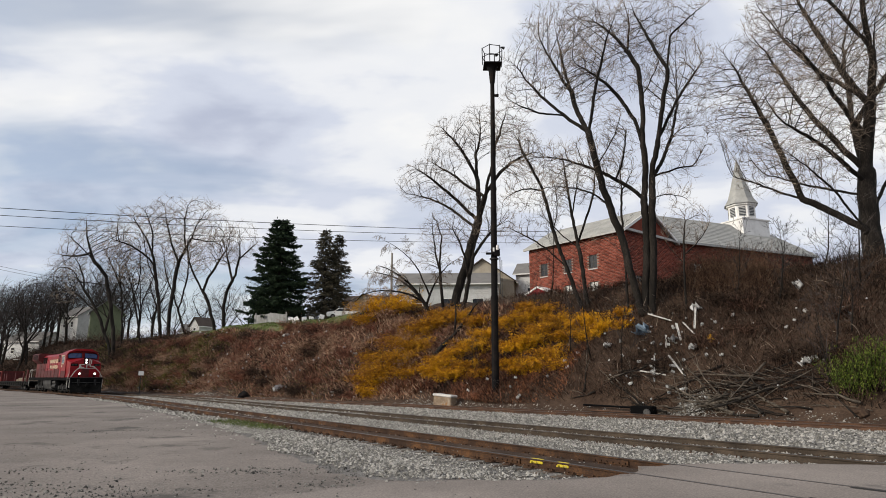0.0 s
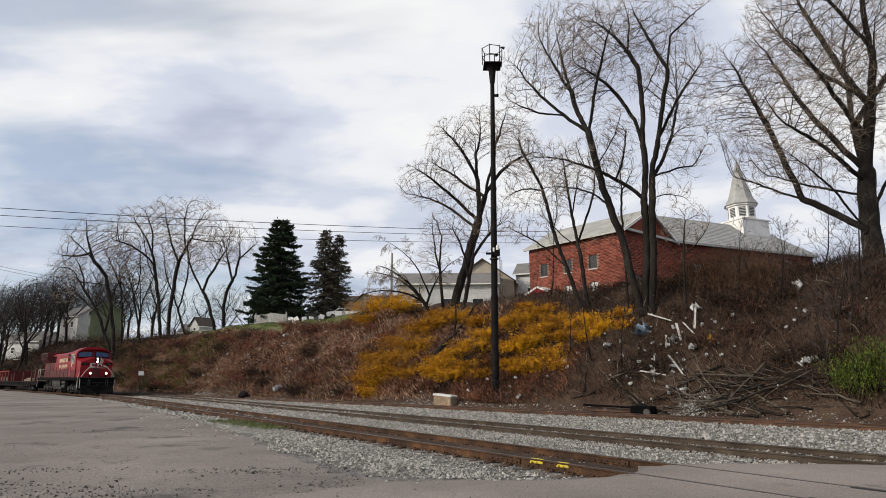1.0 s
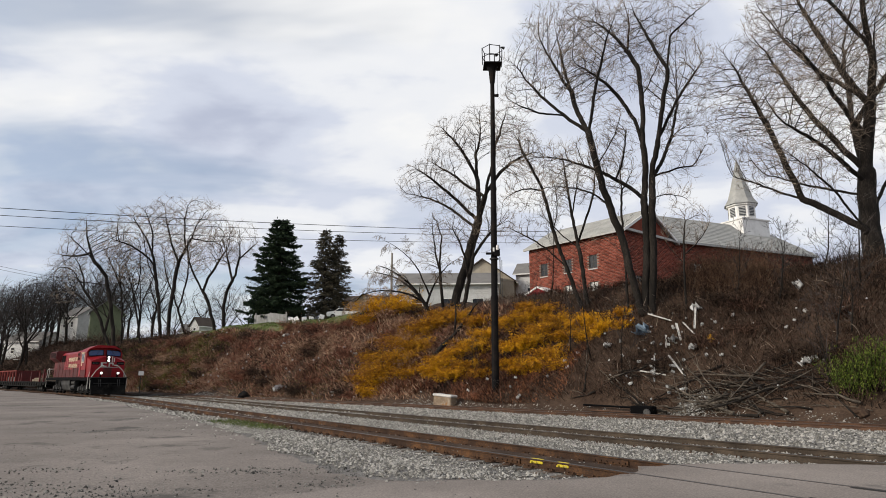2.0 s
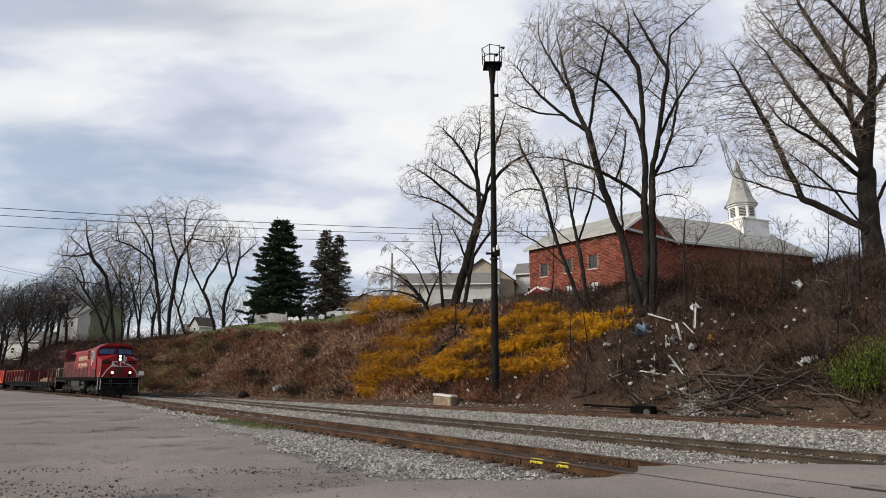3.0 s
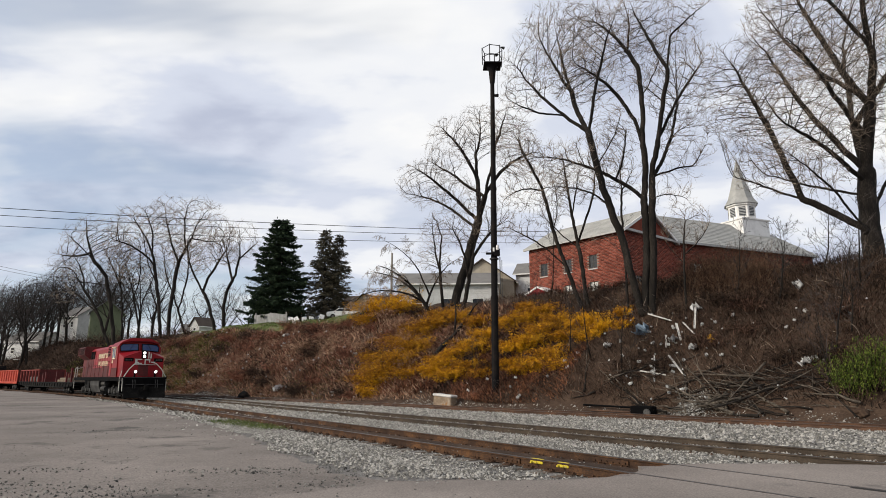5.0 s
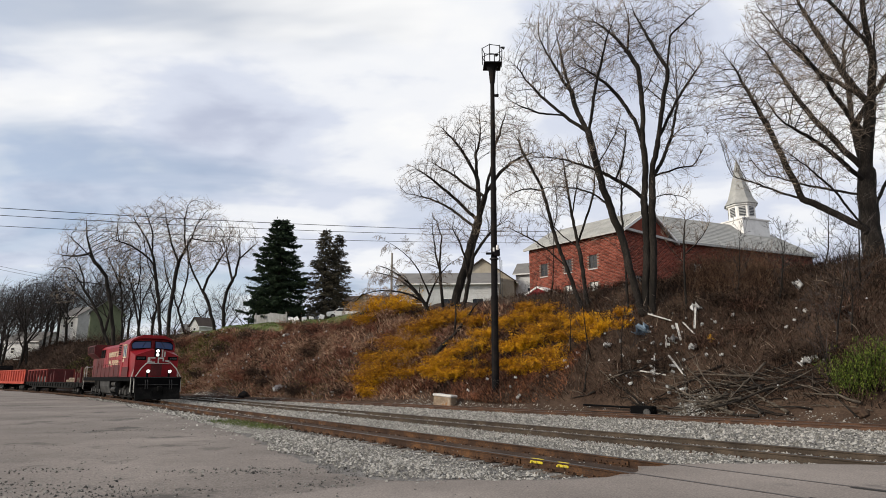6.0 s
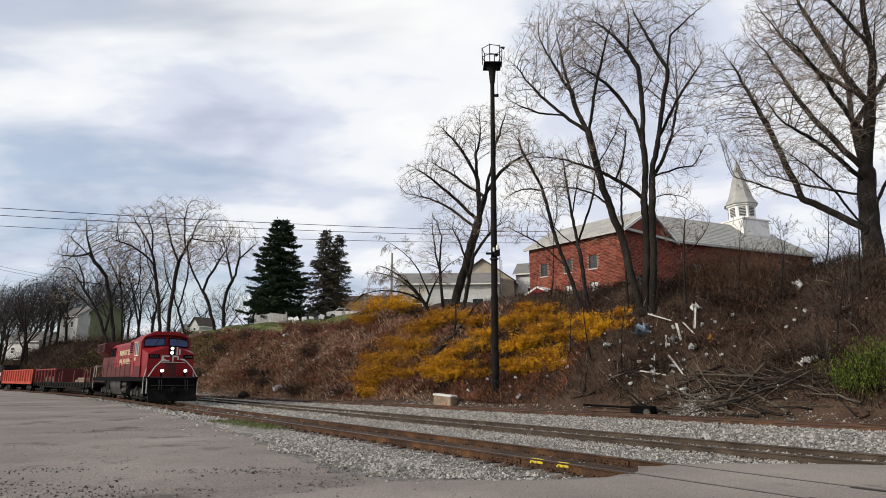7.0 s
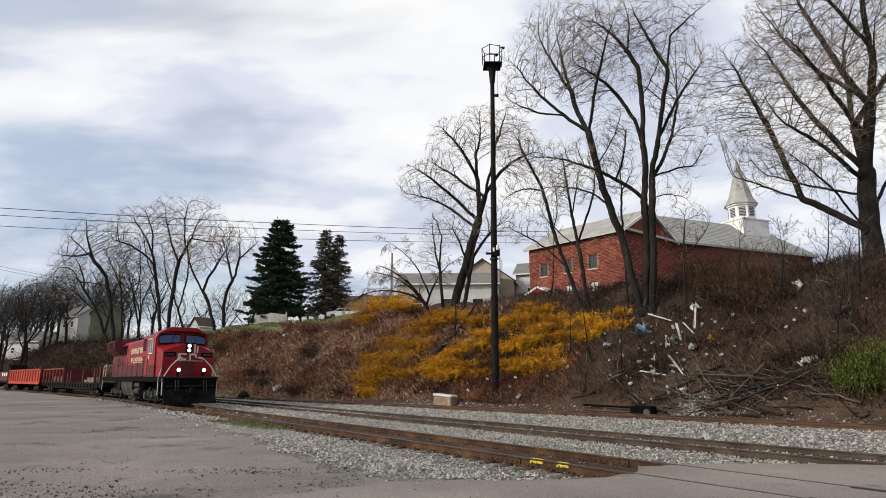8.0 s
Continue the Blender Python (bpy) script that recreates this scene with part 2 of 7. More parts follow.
def pipe(name, pts, radii, mats, n=8):
    """One connected tapering tube along a line of points."""
    pts = [Vector(p) for p in pts]
    v, f = [], []
    u = (pts[1] - pts[0]).orthogonal().normalized()
    for i, p in enumerate(pts):
        w = (pts[min(i + 1, len(pts) - 1)] - pts[max(i - 1, 0)]).normalized()
        u = (u - w * u.dot(w)).normalized()
        t = w.cross(u)
        v += [p + (u * math.cos(2 * math.pi * k / n) + t * math.sin(2 * math.pi * k / n)) * radii[i] for k in range(n)]
    for i in range(len(pts) - 1):
        f += [(i * n + k, i * n + (k + 1) % n, (i + 1) * n + (k + 1) % n, (i + 1) * n + k) for k in range(n)]
    f += [tuple(range(n))[::-1], tuple(range((len(pts) - 1) * n, len(pts) * n))]
    me = bpy.data.meshes.new(name)
    me.from_pydata([tuple(p) for p in v], [], f)
    me.materials.append(mats)
    me.shade_smooth()
    return me


# ---- lines of the tracks ----
def bend(p, heading, bends, length, step=0.5):
    """Points along a line that starts at p; heading in degrees left of +y; bends: (from, degrees per metre)."""
    x, y = p
    pts, s = [(x, y)], 0.0
    while s < length:
        k = [b for a, b in bends if s >= a]
        heading += (k[-1] if k else 0) * step
        x, y, s = x - step * math.sin(radians(heading)), y + step * math.cos(radians(heading)), s + step
        pts.append((x, y))
    return np.array(pts)


class Line:
    def __init__(self, pts):
        self.p = pts
        self.n = len(pts)

    def at(self, s):
        """Point and unit tangent at s metres."""
        k = min(max(s / 0.5, 0), self.n - 1.001)
        i = int(k)
        a, b = self.p[i], self.p[i + 1]
        t = (b - a) / np.linalg.norm(b - a)
        return a + (b - a) * (k - i), t

    def side(self, s, d):
        """The point d metres beyond the line, away from the car park."""
        q, t = self.at(s)
        return q + d * np.array([t[1], -t[0]])

    def dist(self, xy):
        """Signed distance (positive beyond) and s, for an array of points."""
        xy = np.asarray(xy, float)
        d, s = np.empty(len(xy)), np.empty(len(xy))
        for a in range(0, len(xy), 4000):
            c = xy[a:a + 4000]
            dd = ((c[:, None] - self.p[None]) ** 2).sum(2)
            i = np.clip(dd.argmin(1), 0, self.n - 2)
            p, q = self.p[i], self.p[i + 1]
            t = (q - p) / np.linalg.norm(q - p, axis=1)[:, None]
            r = c - p
            d[a:a + 4000] = r[:, 0] * t[:, 1] - r[:, 1] * t[:, 0]
            s[a:a + 4000] = i * 0.5 + (r * t).sum(1)
        return d, s


BACK = 18.0   # the lines begin this far behind the crossing
R = math.sin(radians(36.2)), math.cos(radians(36.2))
LINE_A = Line(bend((4.82 + BACK * R[0], 9.84 - BACK * R[1]), 36.19, [(0, 0), (BACK, 0.0267), (BACK + 15, 0.0), (BACK + 44.5, 0.20), (BACK + 74.5, 0.092), (BACK + 130, 0)], 230))
LINE_B = Line(bend((8.47 + BACK * 0.6, 13.38 - BACK * 0.8), 36.9, [(0, 0), (BACK + 40, 0.20), (BACK + 72, 0.09), (BACK + 130, 0)], 220))
LINE_C = Line(bend((14.36 + BACK * 0.71, 22.47 - BACK * 0.70), 45.4, [(0, 0), (BACK + 38, 0.06), (BACK + 120, 0)], 230))


def smooth(x, a, b):
    t = np.clip((x - a) / (b - a), 0, 1)
    return t * t * (3 - 2 * t)


PLATEAU = 8.0


def wob(x, y, f, seed=0.0):
    """Cheap smooth wobble in -1..1 for arrays."""
    return (np.sin(x * f + 1.3 * np.sin(y * f * 0.7 + seed) + seed) + np.sin(y * f * 1.27 + 1.7 * np.sin(x * f * 0.6 - seed) + 2 * seed)) / 2


def ground_z(xy):
    xy = np.atleast_2d(np.asarray(xy, float))
    x, y = xy[:, 0], xy[:, 1]
    dA, _ = LINE_A.dist(xy)
    dC, sC = LINE_C.dist(xy)
    z = np.full(len(xy), -0.02)
    z = z - 0.17 * smooth(dA, -3.6, -1.9)
    toe = 2.2 + 0.5 * wob(x, y, 0.35)
    rise = dC - toe
    face = 0.45 * smooth(rise, 0, 1.2) + (PLATEAU - 0.35) * np.clip((rise - 0.9) / 9.2, 0, 1) ** 0.92
    face = face + 0.18 * wob(x, y, 0.9, 2.0) * smooth(rise, 0.5, 2.5) + 0.07 * wob(x, y, 2.7, 4.0) * smooth(rise, 0.2, 1.5)
    level = smooth(sC, 28, 34) * (1 - smooth(sC, 56, 64))
    face = face + (0.13 - 0.12 * level) * np.clip(rise - 10.1, 0, 11) + 0.012 * np.clip(rise - 22, 0, 60) + 0.3 * smooth(rise, 0, 9) * wob(x, y, 0.17, 1.0)
    z = np.where(rise > 0, z + np.maximum(face, 0), z)
    return z


def gz(x, y):
    return float(ground_z([(x, y)])[0])


# ---- ground ----
def make_ground():
    # fine near the tracks and the bank, widening to the horizon
    def axis(lo, hi, step, far):
        mid = list(np.arange(lo, hi, step))
        a, out = step, []
        p = lo
        while p > -far:
            a *= 1.25
            p -= a
            out.append(p)
        a, p, up = step, mid[-1], []
        while p < far:
            a *= 1.25
            p += a
            up.append(p)
        return np.array(out[::-1] + mid + up)
    xs, ys = axis(-80, 50, 0.6, 2600), axis(4, 100, 0.6, 2600)
    gx, gy = np.meshgrid(xs, ys)
    xy = np.stack([gx.ravel(), gy.ravel()], 1)
    z = ground_z(xy)
    far = np.hypot(xy[:, 0], xy[:, 1])
    z = np.where(far > 260, np.minimum(z, PLATEAU + 0.0) * (1 - smooth(far, 260, 900)) - 0.05, z)
    nx, ny = len(xs), len(ys)
    i = np.arange(nx - 1)[None] + np.arange(ny - 1)[:, None] * nx
    f = np.stack([i, i + 1, i + nx + 1, i + nx], 2).reshape(-1, 4)
    me = raw_mesh("ground", np.column_stack([xy, z]), f, [M["dirt"], M["ballast"], M["grass"]])
    c = xy[f].mean(1)
    dA, _ = LINE_A.dist(c)
    dC, sC = LINE_C.dist(c)
    k = np.where(dC < 2.0, 1, 0)
    k = np.where((dC > 11.6) & (sC > 54) & ((sC < 94) | (dC > 17)), 2, k)
    me.polygons.foreach_set("material_index", k.astype(np.int32))
    me.shade_smooth()
    return tagged(new("ground", me), "gravel yard and brown earth bank rising to a grassy terrace", "ground", kind="structure")


M["grass"] = mat("spring_grass", [(0.05, 0.065, 0.02), (0.085, 0.115, 0.035), (0.14, 0.14, 0.06)], 0.4, 0.95, 0.5, fine=15, wear=((0.13, 0.10, 0.065), 0.55, 0.3))
make_ground()


def make_lot():
    """The worn car park and the road over the near track, a thin slab with a broken edge."""
    edge = [(60, 4.0), (22, 9.2), (14.0, 11.0), (9.2, 11.75), (6.6, 12.0), (4.7, 12.05), (3.6, 11.6), (3.0, 10.6), (1.6, 10.15),
            (0.4, 10.2), (-0.9, 10.1), (-1.9, 10.9), (-3.3, 13.4), (-5.2, 17.2), (-7.6, 21.2)]
    for s in range(46, 130, 3):
        edge.append(tuple(LINE_A.side(s, -2.7 - 0.3 * math.sin(s * 1.7))))
    rnd = random.Random(4)
    fine = []
    for a, b in zip(edge[:-1], edge[1:]):
        n = max(2, int(math.dist(a, b) / 0.25)) if abs(a[0]) < 30 else 3
        for i in range(n):
            t = i / n
            j = 0.07 if a[0] < 3.7 else 0.02
            fine.append((a[0] + (b[0] - a[0]) * t + rnd.gauss(0, j), a[1] + (b[1] - a[1]) * t + rnd.gauss(0, j)))
    fine += [(-140, 110), (-140, -40), (60, -40)]
    b = Build()
    top = [(x, y, -0.012) for x, y in fine]
    low = [(x, y, -0.2) for x, y in fine]
    n = len(fine)
    b.add(top + low, [tuple(range(n))] + [(i, (i + 1) % n, n + (i + 1) % n, n + i) for i in range(n)])
    me = bpy.data.meshes.new("car_park")
    me.from_pydata(b.v, [], b.f)
    me.materials.append(M["asphalt"])
    bm = bmesh.new()
    bm.from_mesh(me)
    bmesh.ops.triangulate(bm, faces=[q for q in bm.faces if len(q.verts) > 4], ngon_method="EAR_CLIP")
    bmesh.ops.recalc_face_normals(bm, faces=bm.faces)
    bm.to_mesh(me)
    bm.free()
    tagged(new("pavement", me), "worn greyish-brown asphalt car park with broken edges", "pavement", kind="structure")


make_lot()


from mathutils.geometry import delaunay_2d_cdt


def make_road():
    """The paler worn way across the car park and over the near track."""
    edge = [(60, 3.9), (22, 9.1), (14.0, 10.9), (9.2, 11.62), (6.6, 11.88), (4.75, 11.93), (3.7, 11.5), (3.05, 10.5), (1.6, 10.02),
            (0.4, 10.05), (-0.7, 9.9), (-2.6, 8.6), (-5.4, 7.2), (-9, 5.2), (-14, 3.0), (-14, -30), (60, -30)]
    rnd = random.Random(14)
    fine = []
    for a, b in zip(edge[:-1], edge[1:]):
        n = max(2, int(math.dist(a, b) / 0.2)) if a[1] > 2 and abs(a[0]) < 15 else 2
        for i in range(n):
            t = i / n
            # the edge wavers across its own line only
            L = math.dist(a, b)
            j = rnd.uniform(-0.05, 0.05) if 0 < i else 0.0
            fine.append((a[0] + (b[0] - a[0]) * t - (b[1] - a[1]) / L * j, a[1] + (b[1] - a[1]) * t + (b[0] - a[0]) / L * j))
    fine.append(edge[-1])
    n = len(fine)
    loop = [(i, (i + 1) % n) for i in range(n)]
    flat, _, tris, *_ = delaunay_2d_cdt([Vector(p) for p in fine], loop, [tuple(range(n))], 1, 1e-5)
    v = [(p.x, p.y, -0.006) for p in flat]
    f = []
    for t in tris:
        a, b, c = (flat[i] for i in t)
        f.append(tuple(t) if (b - a).cross(c - a) > 0 else tuple(t)[::-1])
    k = len(v)
    v += [(x, y, -0.006) for x, y in fine] + [(x, y, -0.06) for x, y in fine]
    f += [(k + i, k + j, k + n + j, k + n + i) for i, j in loop]
    me = bpy.data.meshes.new("road")
    me.from_pydata(v, [], f)
    me.materials.append(M["crossing"])
    tagged(new("road", me), "pale worn asphalt way over the near track", "road", kind="structure")


make_road()


# ---- tracks ----
RAIL = [(-0.07, -0.17), (0.07, -0.17), (0.065, -0.155), (0.012, -0.14), (0.010, -0.045), (0.034, -0.035), (0.036, -0.008),
        (0.028, 0.0), (-0.028, 0.0), (-0.036, -0.008), (-0.034, -0.035), (-0.010, -0.045), (-0.012, -0.14), (-0.065, -0.155)]
GAUGE = 0.7525


def sweep(line, off, s0, s1, outline, lift, mats, top_k=None, step=0.5):
    b = Build()
    n = len(outline)
    ss = np.arange(s0, s1 + 0.01, step)
    for s in ss:
        q, t = line.at(s)
        for a, z in outline:
            p = q + (off + a) * np.array([t[1], -t[0]])
            b.v.append((p[0], p[1], z + lift))
    for i in range(len(ss) - 1):
        for j in range(n):
            b.f.append((i * n + j, i * n + (j + 1) % n, (i + 1) * n + (j + 1) % n, (i + 1) * n + j))
            b.mi.append(1 if top_k and j in top_k else 0)
    b.f += [tuple(range(n)), tuple(range((len(ss) - 1) * n, len(ss) * n))]
    b.mi += [0, 0]
    return b.mesh("rail", mats)


def make_track(line, lift, s1, gap, label, side="rail_side"):
    tr = thing("railway_track", Matrix(), label, "track", kind="structure")
    for off in (-GAUGE, GAUGE):
        part("rail", sweep(line, off, 0, s1, RAIL, lift, [M[side], M["rail_top"]], (6, 7, 8)), None, tr)
    tie = Build().box(-0.115, 0.115, -1.3, 1.3, -0.17, 0.0, c=0.012).mesh("tie", M["tie"])
    plate = Build()
    for y in (-GAUGE, GAUGE):
        plate.box(-0.1, 0.1, y - 0.19, y + 0.19, 0.0, 0.018)
        for dx in (-0.06, 0.06):
            for dy in (-0.1, 0.1):
                plate.box(dx - 0.012, dx + 0.012, y + dy - 0.02, y + dy + 0.02, 0.018, 0.045)
    plate = plate.mesh("tie_plate", M["rail_side"])
    rnd = random.Random(int(s1))
    s, n = 0.3, 0
    while s < min(s1, 125):
        if not gap[0] < s < gap[1]:
            q, t = line.at(s)
            h = math.degrees(math.atan2(t[1], t[0])) + rnd.gauss(0, 0.8)
            o = part("tie", tie, None, tr, at=pose(q[0] + rnd.gauss(0, 0.03), q[1], lift - 0.172, 0, 0, h))
            part("tie_plate", plate, None, o)
        s += 0.56
        n += 1
    return tr


TRACK_A = make_track(LINE_A, 0.0, 200, (0, 15.2), "rusty near railway track with worn timber ties")
TRACK_B = make_track(LINE_B, -0.02, 150, (0, 9), "middle railway track with brown rails", "rail_grey")
TRACK_C = make_track(LINE_C, -0.03, 150, (0, 0), "rusty railway track at the foot of the bank", "rail_far")


def make_track_fill():
    """Dark grit and trodden soil between the rails of the near track."""
    me = sweep(LINE_A, 0.0, 15.5, 75, [(-0.66, -0.2), (0.66, -0.2), (0.6, -0.15), (0.2, -0.135), (-0.2, -0.14), (-0.6, -0.15)], 0.0, [M["dirt"]])
    part("track_grit", me, None, TRACK_A)


make_track_fill()


def make_flangeways():
    """Dark strips for the shaded gaps beside both rails where the road crosses the near track."""
    for off in (-GAUGE, GAUGE):
        for a, b in (((0.038, 0.14)) if off < 0 else ((-0.14, -0.038)), ((-0.062, -0.038) if off < 0 else (0.038, 0.062))):
            me = sweep(LINE_A, off, 0.5, 17.2, [(a, -0.1), (b, -0.1), (b, -0.003), (a, -0.003)], 0.0, [M["groove"]])
            tagged(new("flangeway", me), "dark strip for the groove's shade beside the rail in the crossing", "trim", kind="structure")


make_flangeways()


def make_joint_bars():
    """Bolted joint bars, one pair at each joint, as parts of the near track."""
    for off, s in ((GAUGE, 21.4), (GAUGE, 17.6), (-GAUGE, 22.9), (GAUGE, 33.0), (-GAUGE, 34.5)):
        for sg in (-1, 1):
            b = Build()
            q, t = LINE_A.at(s)
            p = q + (off + sg * 0.028) * np.array([t[1], -t[0]])
            m = pose(p[0], p[1], -0.1, 0, 0, math.degrees(math.atan2(t[1], t[0])))
            b.box(-0.45, 0.45, -0.016, 0.016, -0.045, 0.055, c=0.006)
            for k in range(6):
                b.rod((-0.375 + 0.15 * k, -0.04, 0), (-0.375 + 0.15 * k, 0.04, 0), 0.018, n=6)
            part("joint_bar", b, M["rail_side"], TRACK_A, at=m)


make_joint_bars()


# ---- locomotive ----
M["red"] = mat("faded_red_paint", [(0.095, 0.003, 0.006), (0.20, 0.006, 0.010), (0.27, 0.012, 0.016)], 0.6, 0.42, 0.08, fine=9, fine_amt=0.25,
               wear=((0.12, 0.03, 0.028), 0.64, 1.4))
M["red_dirty"] = mat("sooty_red_paint", [(0.03, 0.010, 0.010), (0.075, 0.014, 0.014), (0.14, 0.022, 0.021)], 0.7, 0.6, 0.1, fine=9)
M["under"] = mat("grimy_undercarriage", [(0.002, 0.002, 0.002), (0.006, 0.0058, 0.0055), (0.022, 0.020, 0.018)], 1.6, 0.85, 0.3, fine=14, spec=0.08)
M["grey_tank"] = mat("dusty_grey_tank", [(0.010, 0.010, 0.011), (0.035, 0.034, 0.033), (0.11, 0.105, 0.10)], 1.3, 0.7, 0.15, fine=12)
M["rail_white"] = mat("white_handrail", [(0.36, 0.35, 0.32), (0.55, 0.54, 0.50)], 3, 0.5, 0.0)
M["cream"] = mat("cream_lettering", [(0.55, 0.46, 0.30), (0.72, 0.63, 0.45)], 3, 0.6, 0.0)
# blue base colour stands for the sky mirrored in the cab panes
M["cab_glass"] = glass("sky_reflection_cab_glass", (0.012, 0.04, 0.14), 0.12)
M["black"] = mat("flat_black", [(0.0015, 0.0015, 0.002), (0.005, 0.005, 0.005)], 2, 0.85, 0.1, spec=0.05)
M["lamp"] = glow("lit_headlight", (1.0, 0.97, 0.92), 3.0)
M["steel"] = mat("bare_wheel_steel", [(0.10, 0.095, 0.09), (0.20, 0.19, 0.18)], 4, 0.45, 0.1, metal=0.7)
M["car_red"] = mat("oxide_red_car_paint", [(0.16, 0.020, 0.014), (0.34, 0.045, 0.026), (0.50, 0.10, 0.055)], 0.8, 0.7, 0.12, fine=10,
                   wear=((0.10, 0.03, 0.02), 0.6, 1.5))
M["rack_red"] = mat("dull_red_rack", [(0.07, 0.015, 0.012), (0.16, 0.03, 0.024), (0.26, 0.055, 0.04)], 0.9, 0.8, 0.1, fine=8)
M["wood_load"] = mat("weathered_timber", [(0.10, 0.075, 0.055), (0.19, 0.15, 0.11), (0.28, 0.23, 0.18)], 1.5, 0.9, 0.3, fine=14)


def wheelset(r=0.53):
    """Two wheels on an axle along y, centred on its own middle."""
    b = Build()
    b.rod((0, -0.95, 0), (0, 0.95, 0), 0.09, n=10)
    for sg in (-1, 1):
        y = sg * 0.7525
        b.rod((0, y - 0.07, 0), (0, y + 0.07, 0), r, n=28)
        b.rod((0, y - sg * 0.07, 0), (0, y - sg * 0.10, 0), r + 0.028, n=28)
        b.rod((0, y + sg * 0.07, 0), (0, y + sg * 0.085, 0), r * 0.78, n=28, k=1)
        b.rod((0, y + sg * 0.085, 0), (0, y + sg * 0.17, 0), 0.16, n=12)
        # lightening holes, so that the turning shows
        for a in range(5):
            w = 2 * math.pi * a / 5
            b.rod((0.33 * math.cos(w), y + sg * 0.08, 0.33 * math.sin(w)), (0.33 * math.cos(w), y + sg * 0.092, 0.33 * math.sin(w)), 0.07, n=8)
    return b.mesh("wheelset", [M["under"], M["grey_tank"]])


WHEELS = []   # (object, x, z, radius) of all turning wheelsets


def truck(parent, x, axles, r, wheel_mesh):
    b = Build()
    for sg in (-1, 1):
        y = sg * 1.02
        x0, x1 = x + min(axles) - 0.55, x + max(axles) + 0.55
        b.prism([(x0, r + 0.05), (x0 + 0.25, r + 0.28), (x1 - 0.25, r + 0.28), (x1, r + 0.05), (x1 - 0.1, r - 0.05), (x0 + 0.1, r - 0.05)],
                1, y - 0.07, y + 0.07)
        for a in axles:
            b.box(x + a - 0.19, x + a + 0.19, y - 0.12, y + 0.14, r - 0.17, r + 0.17, k=1, c=0.03)
        for a, c in zip(axles[:-1], axles[1:]):
            for k in (-0.12, 0.12):
                b.rod((x + (a + c) / 2 + k, y + 0.02 * sg, r - 0.1), (x + (a + c) / 2 + k, y + 0.02 * sg, r + 0.34), 0.085, n=10, k=1)
        b.box(x0 + 0.3, x1 - 0.3, y - 0.05, y + 0.05, r - 0.32, r - 0.22)
    b.box(x - 0.3, x + 0.3, -1.0, 1.0, r + 0.05, r + 0.4)
    part("truck_frame", b, [M["under"], M["grey_tank"]], parent)
    for a in axles:
        o = part("wheelset", wheel_mesh, None, parent, at=pose(x + a, 0, r))
        WHEELS.append((o, x + a, r))


def bars(b, x0, x1, z0, z1, y, n, rnd, k=0, thick=0.012):
    """Unreadable lettering as blocks along x."""
    w = (x1 - x0) / n
    for i in range(n):
        xa, xb = x0 + i * w, x0 + (i + 0.72) * w
        b.box(xa, xa + 0.2 * w, y - thick, y + thick, z0, z1, k)
        if rnd.random() < 0.7:
            b.box(xb - 0.18 * w, xb, y - thick, y + thick, z0, z1, k)
        zc = rnd.choice((z0, z1 - 0.09, (z0 + z1) / 2))
        b.box(xa, xb, y - thick, y + thick, zc, zc + 0.09, k)


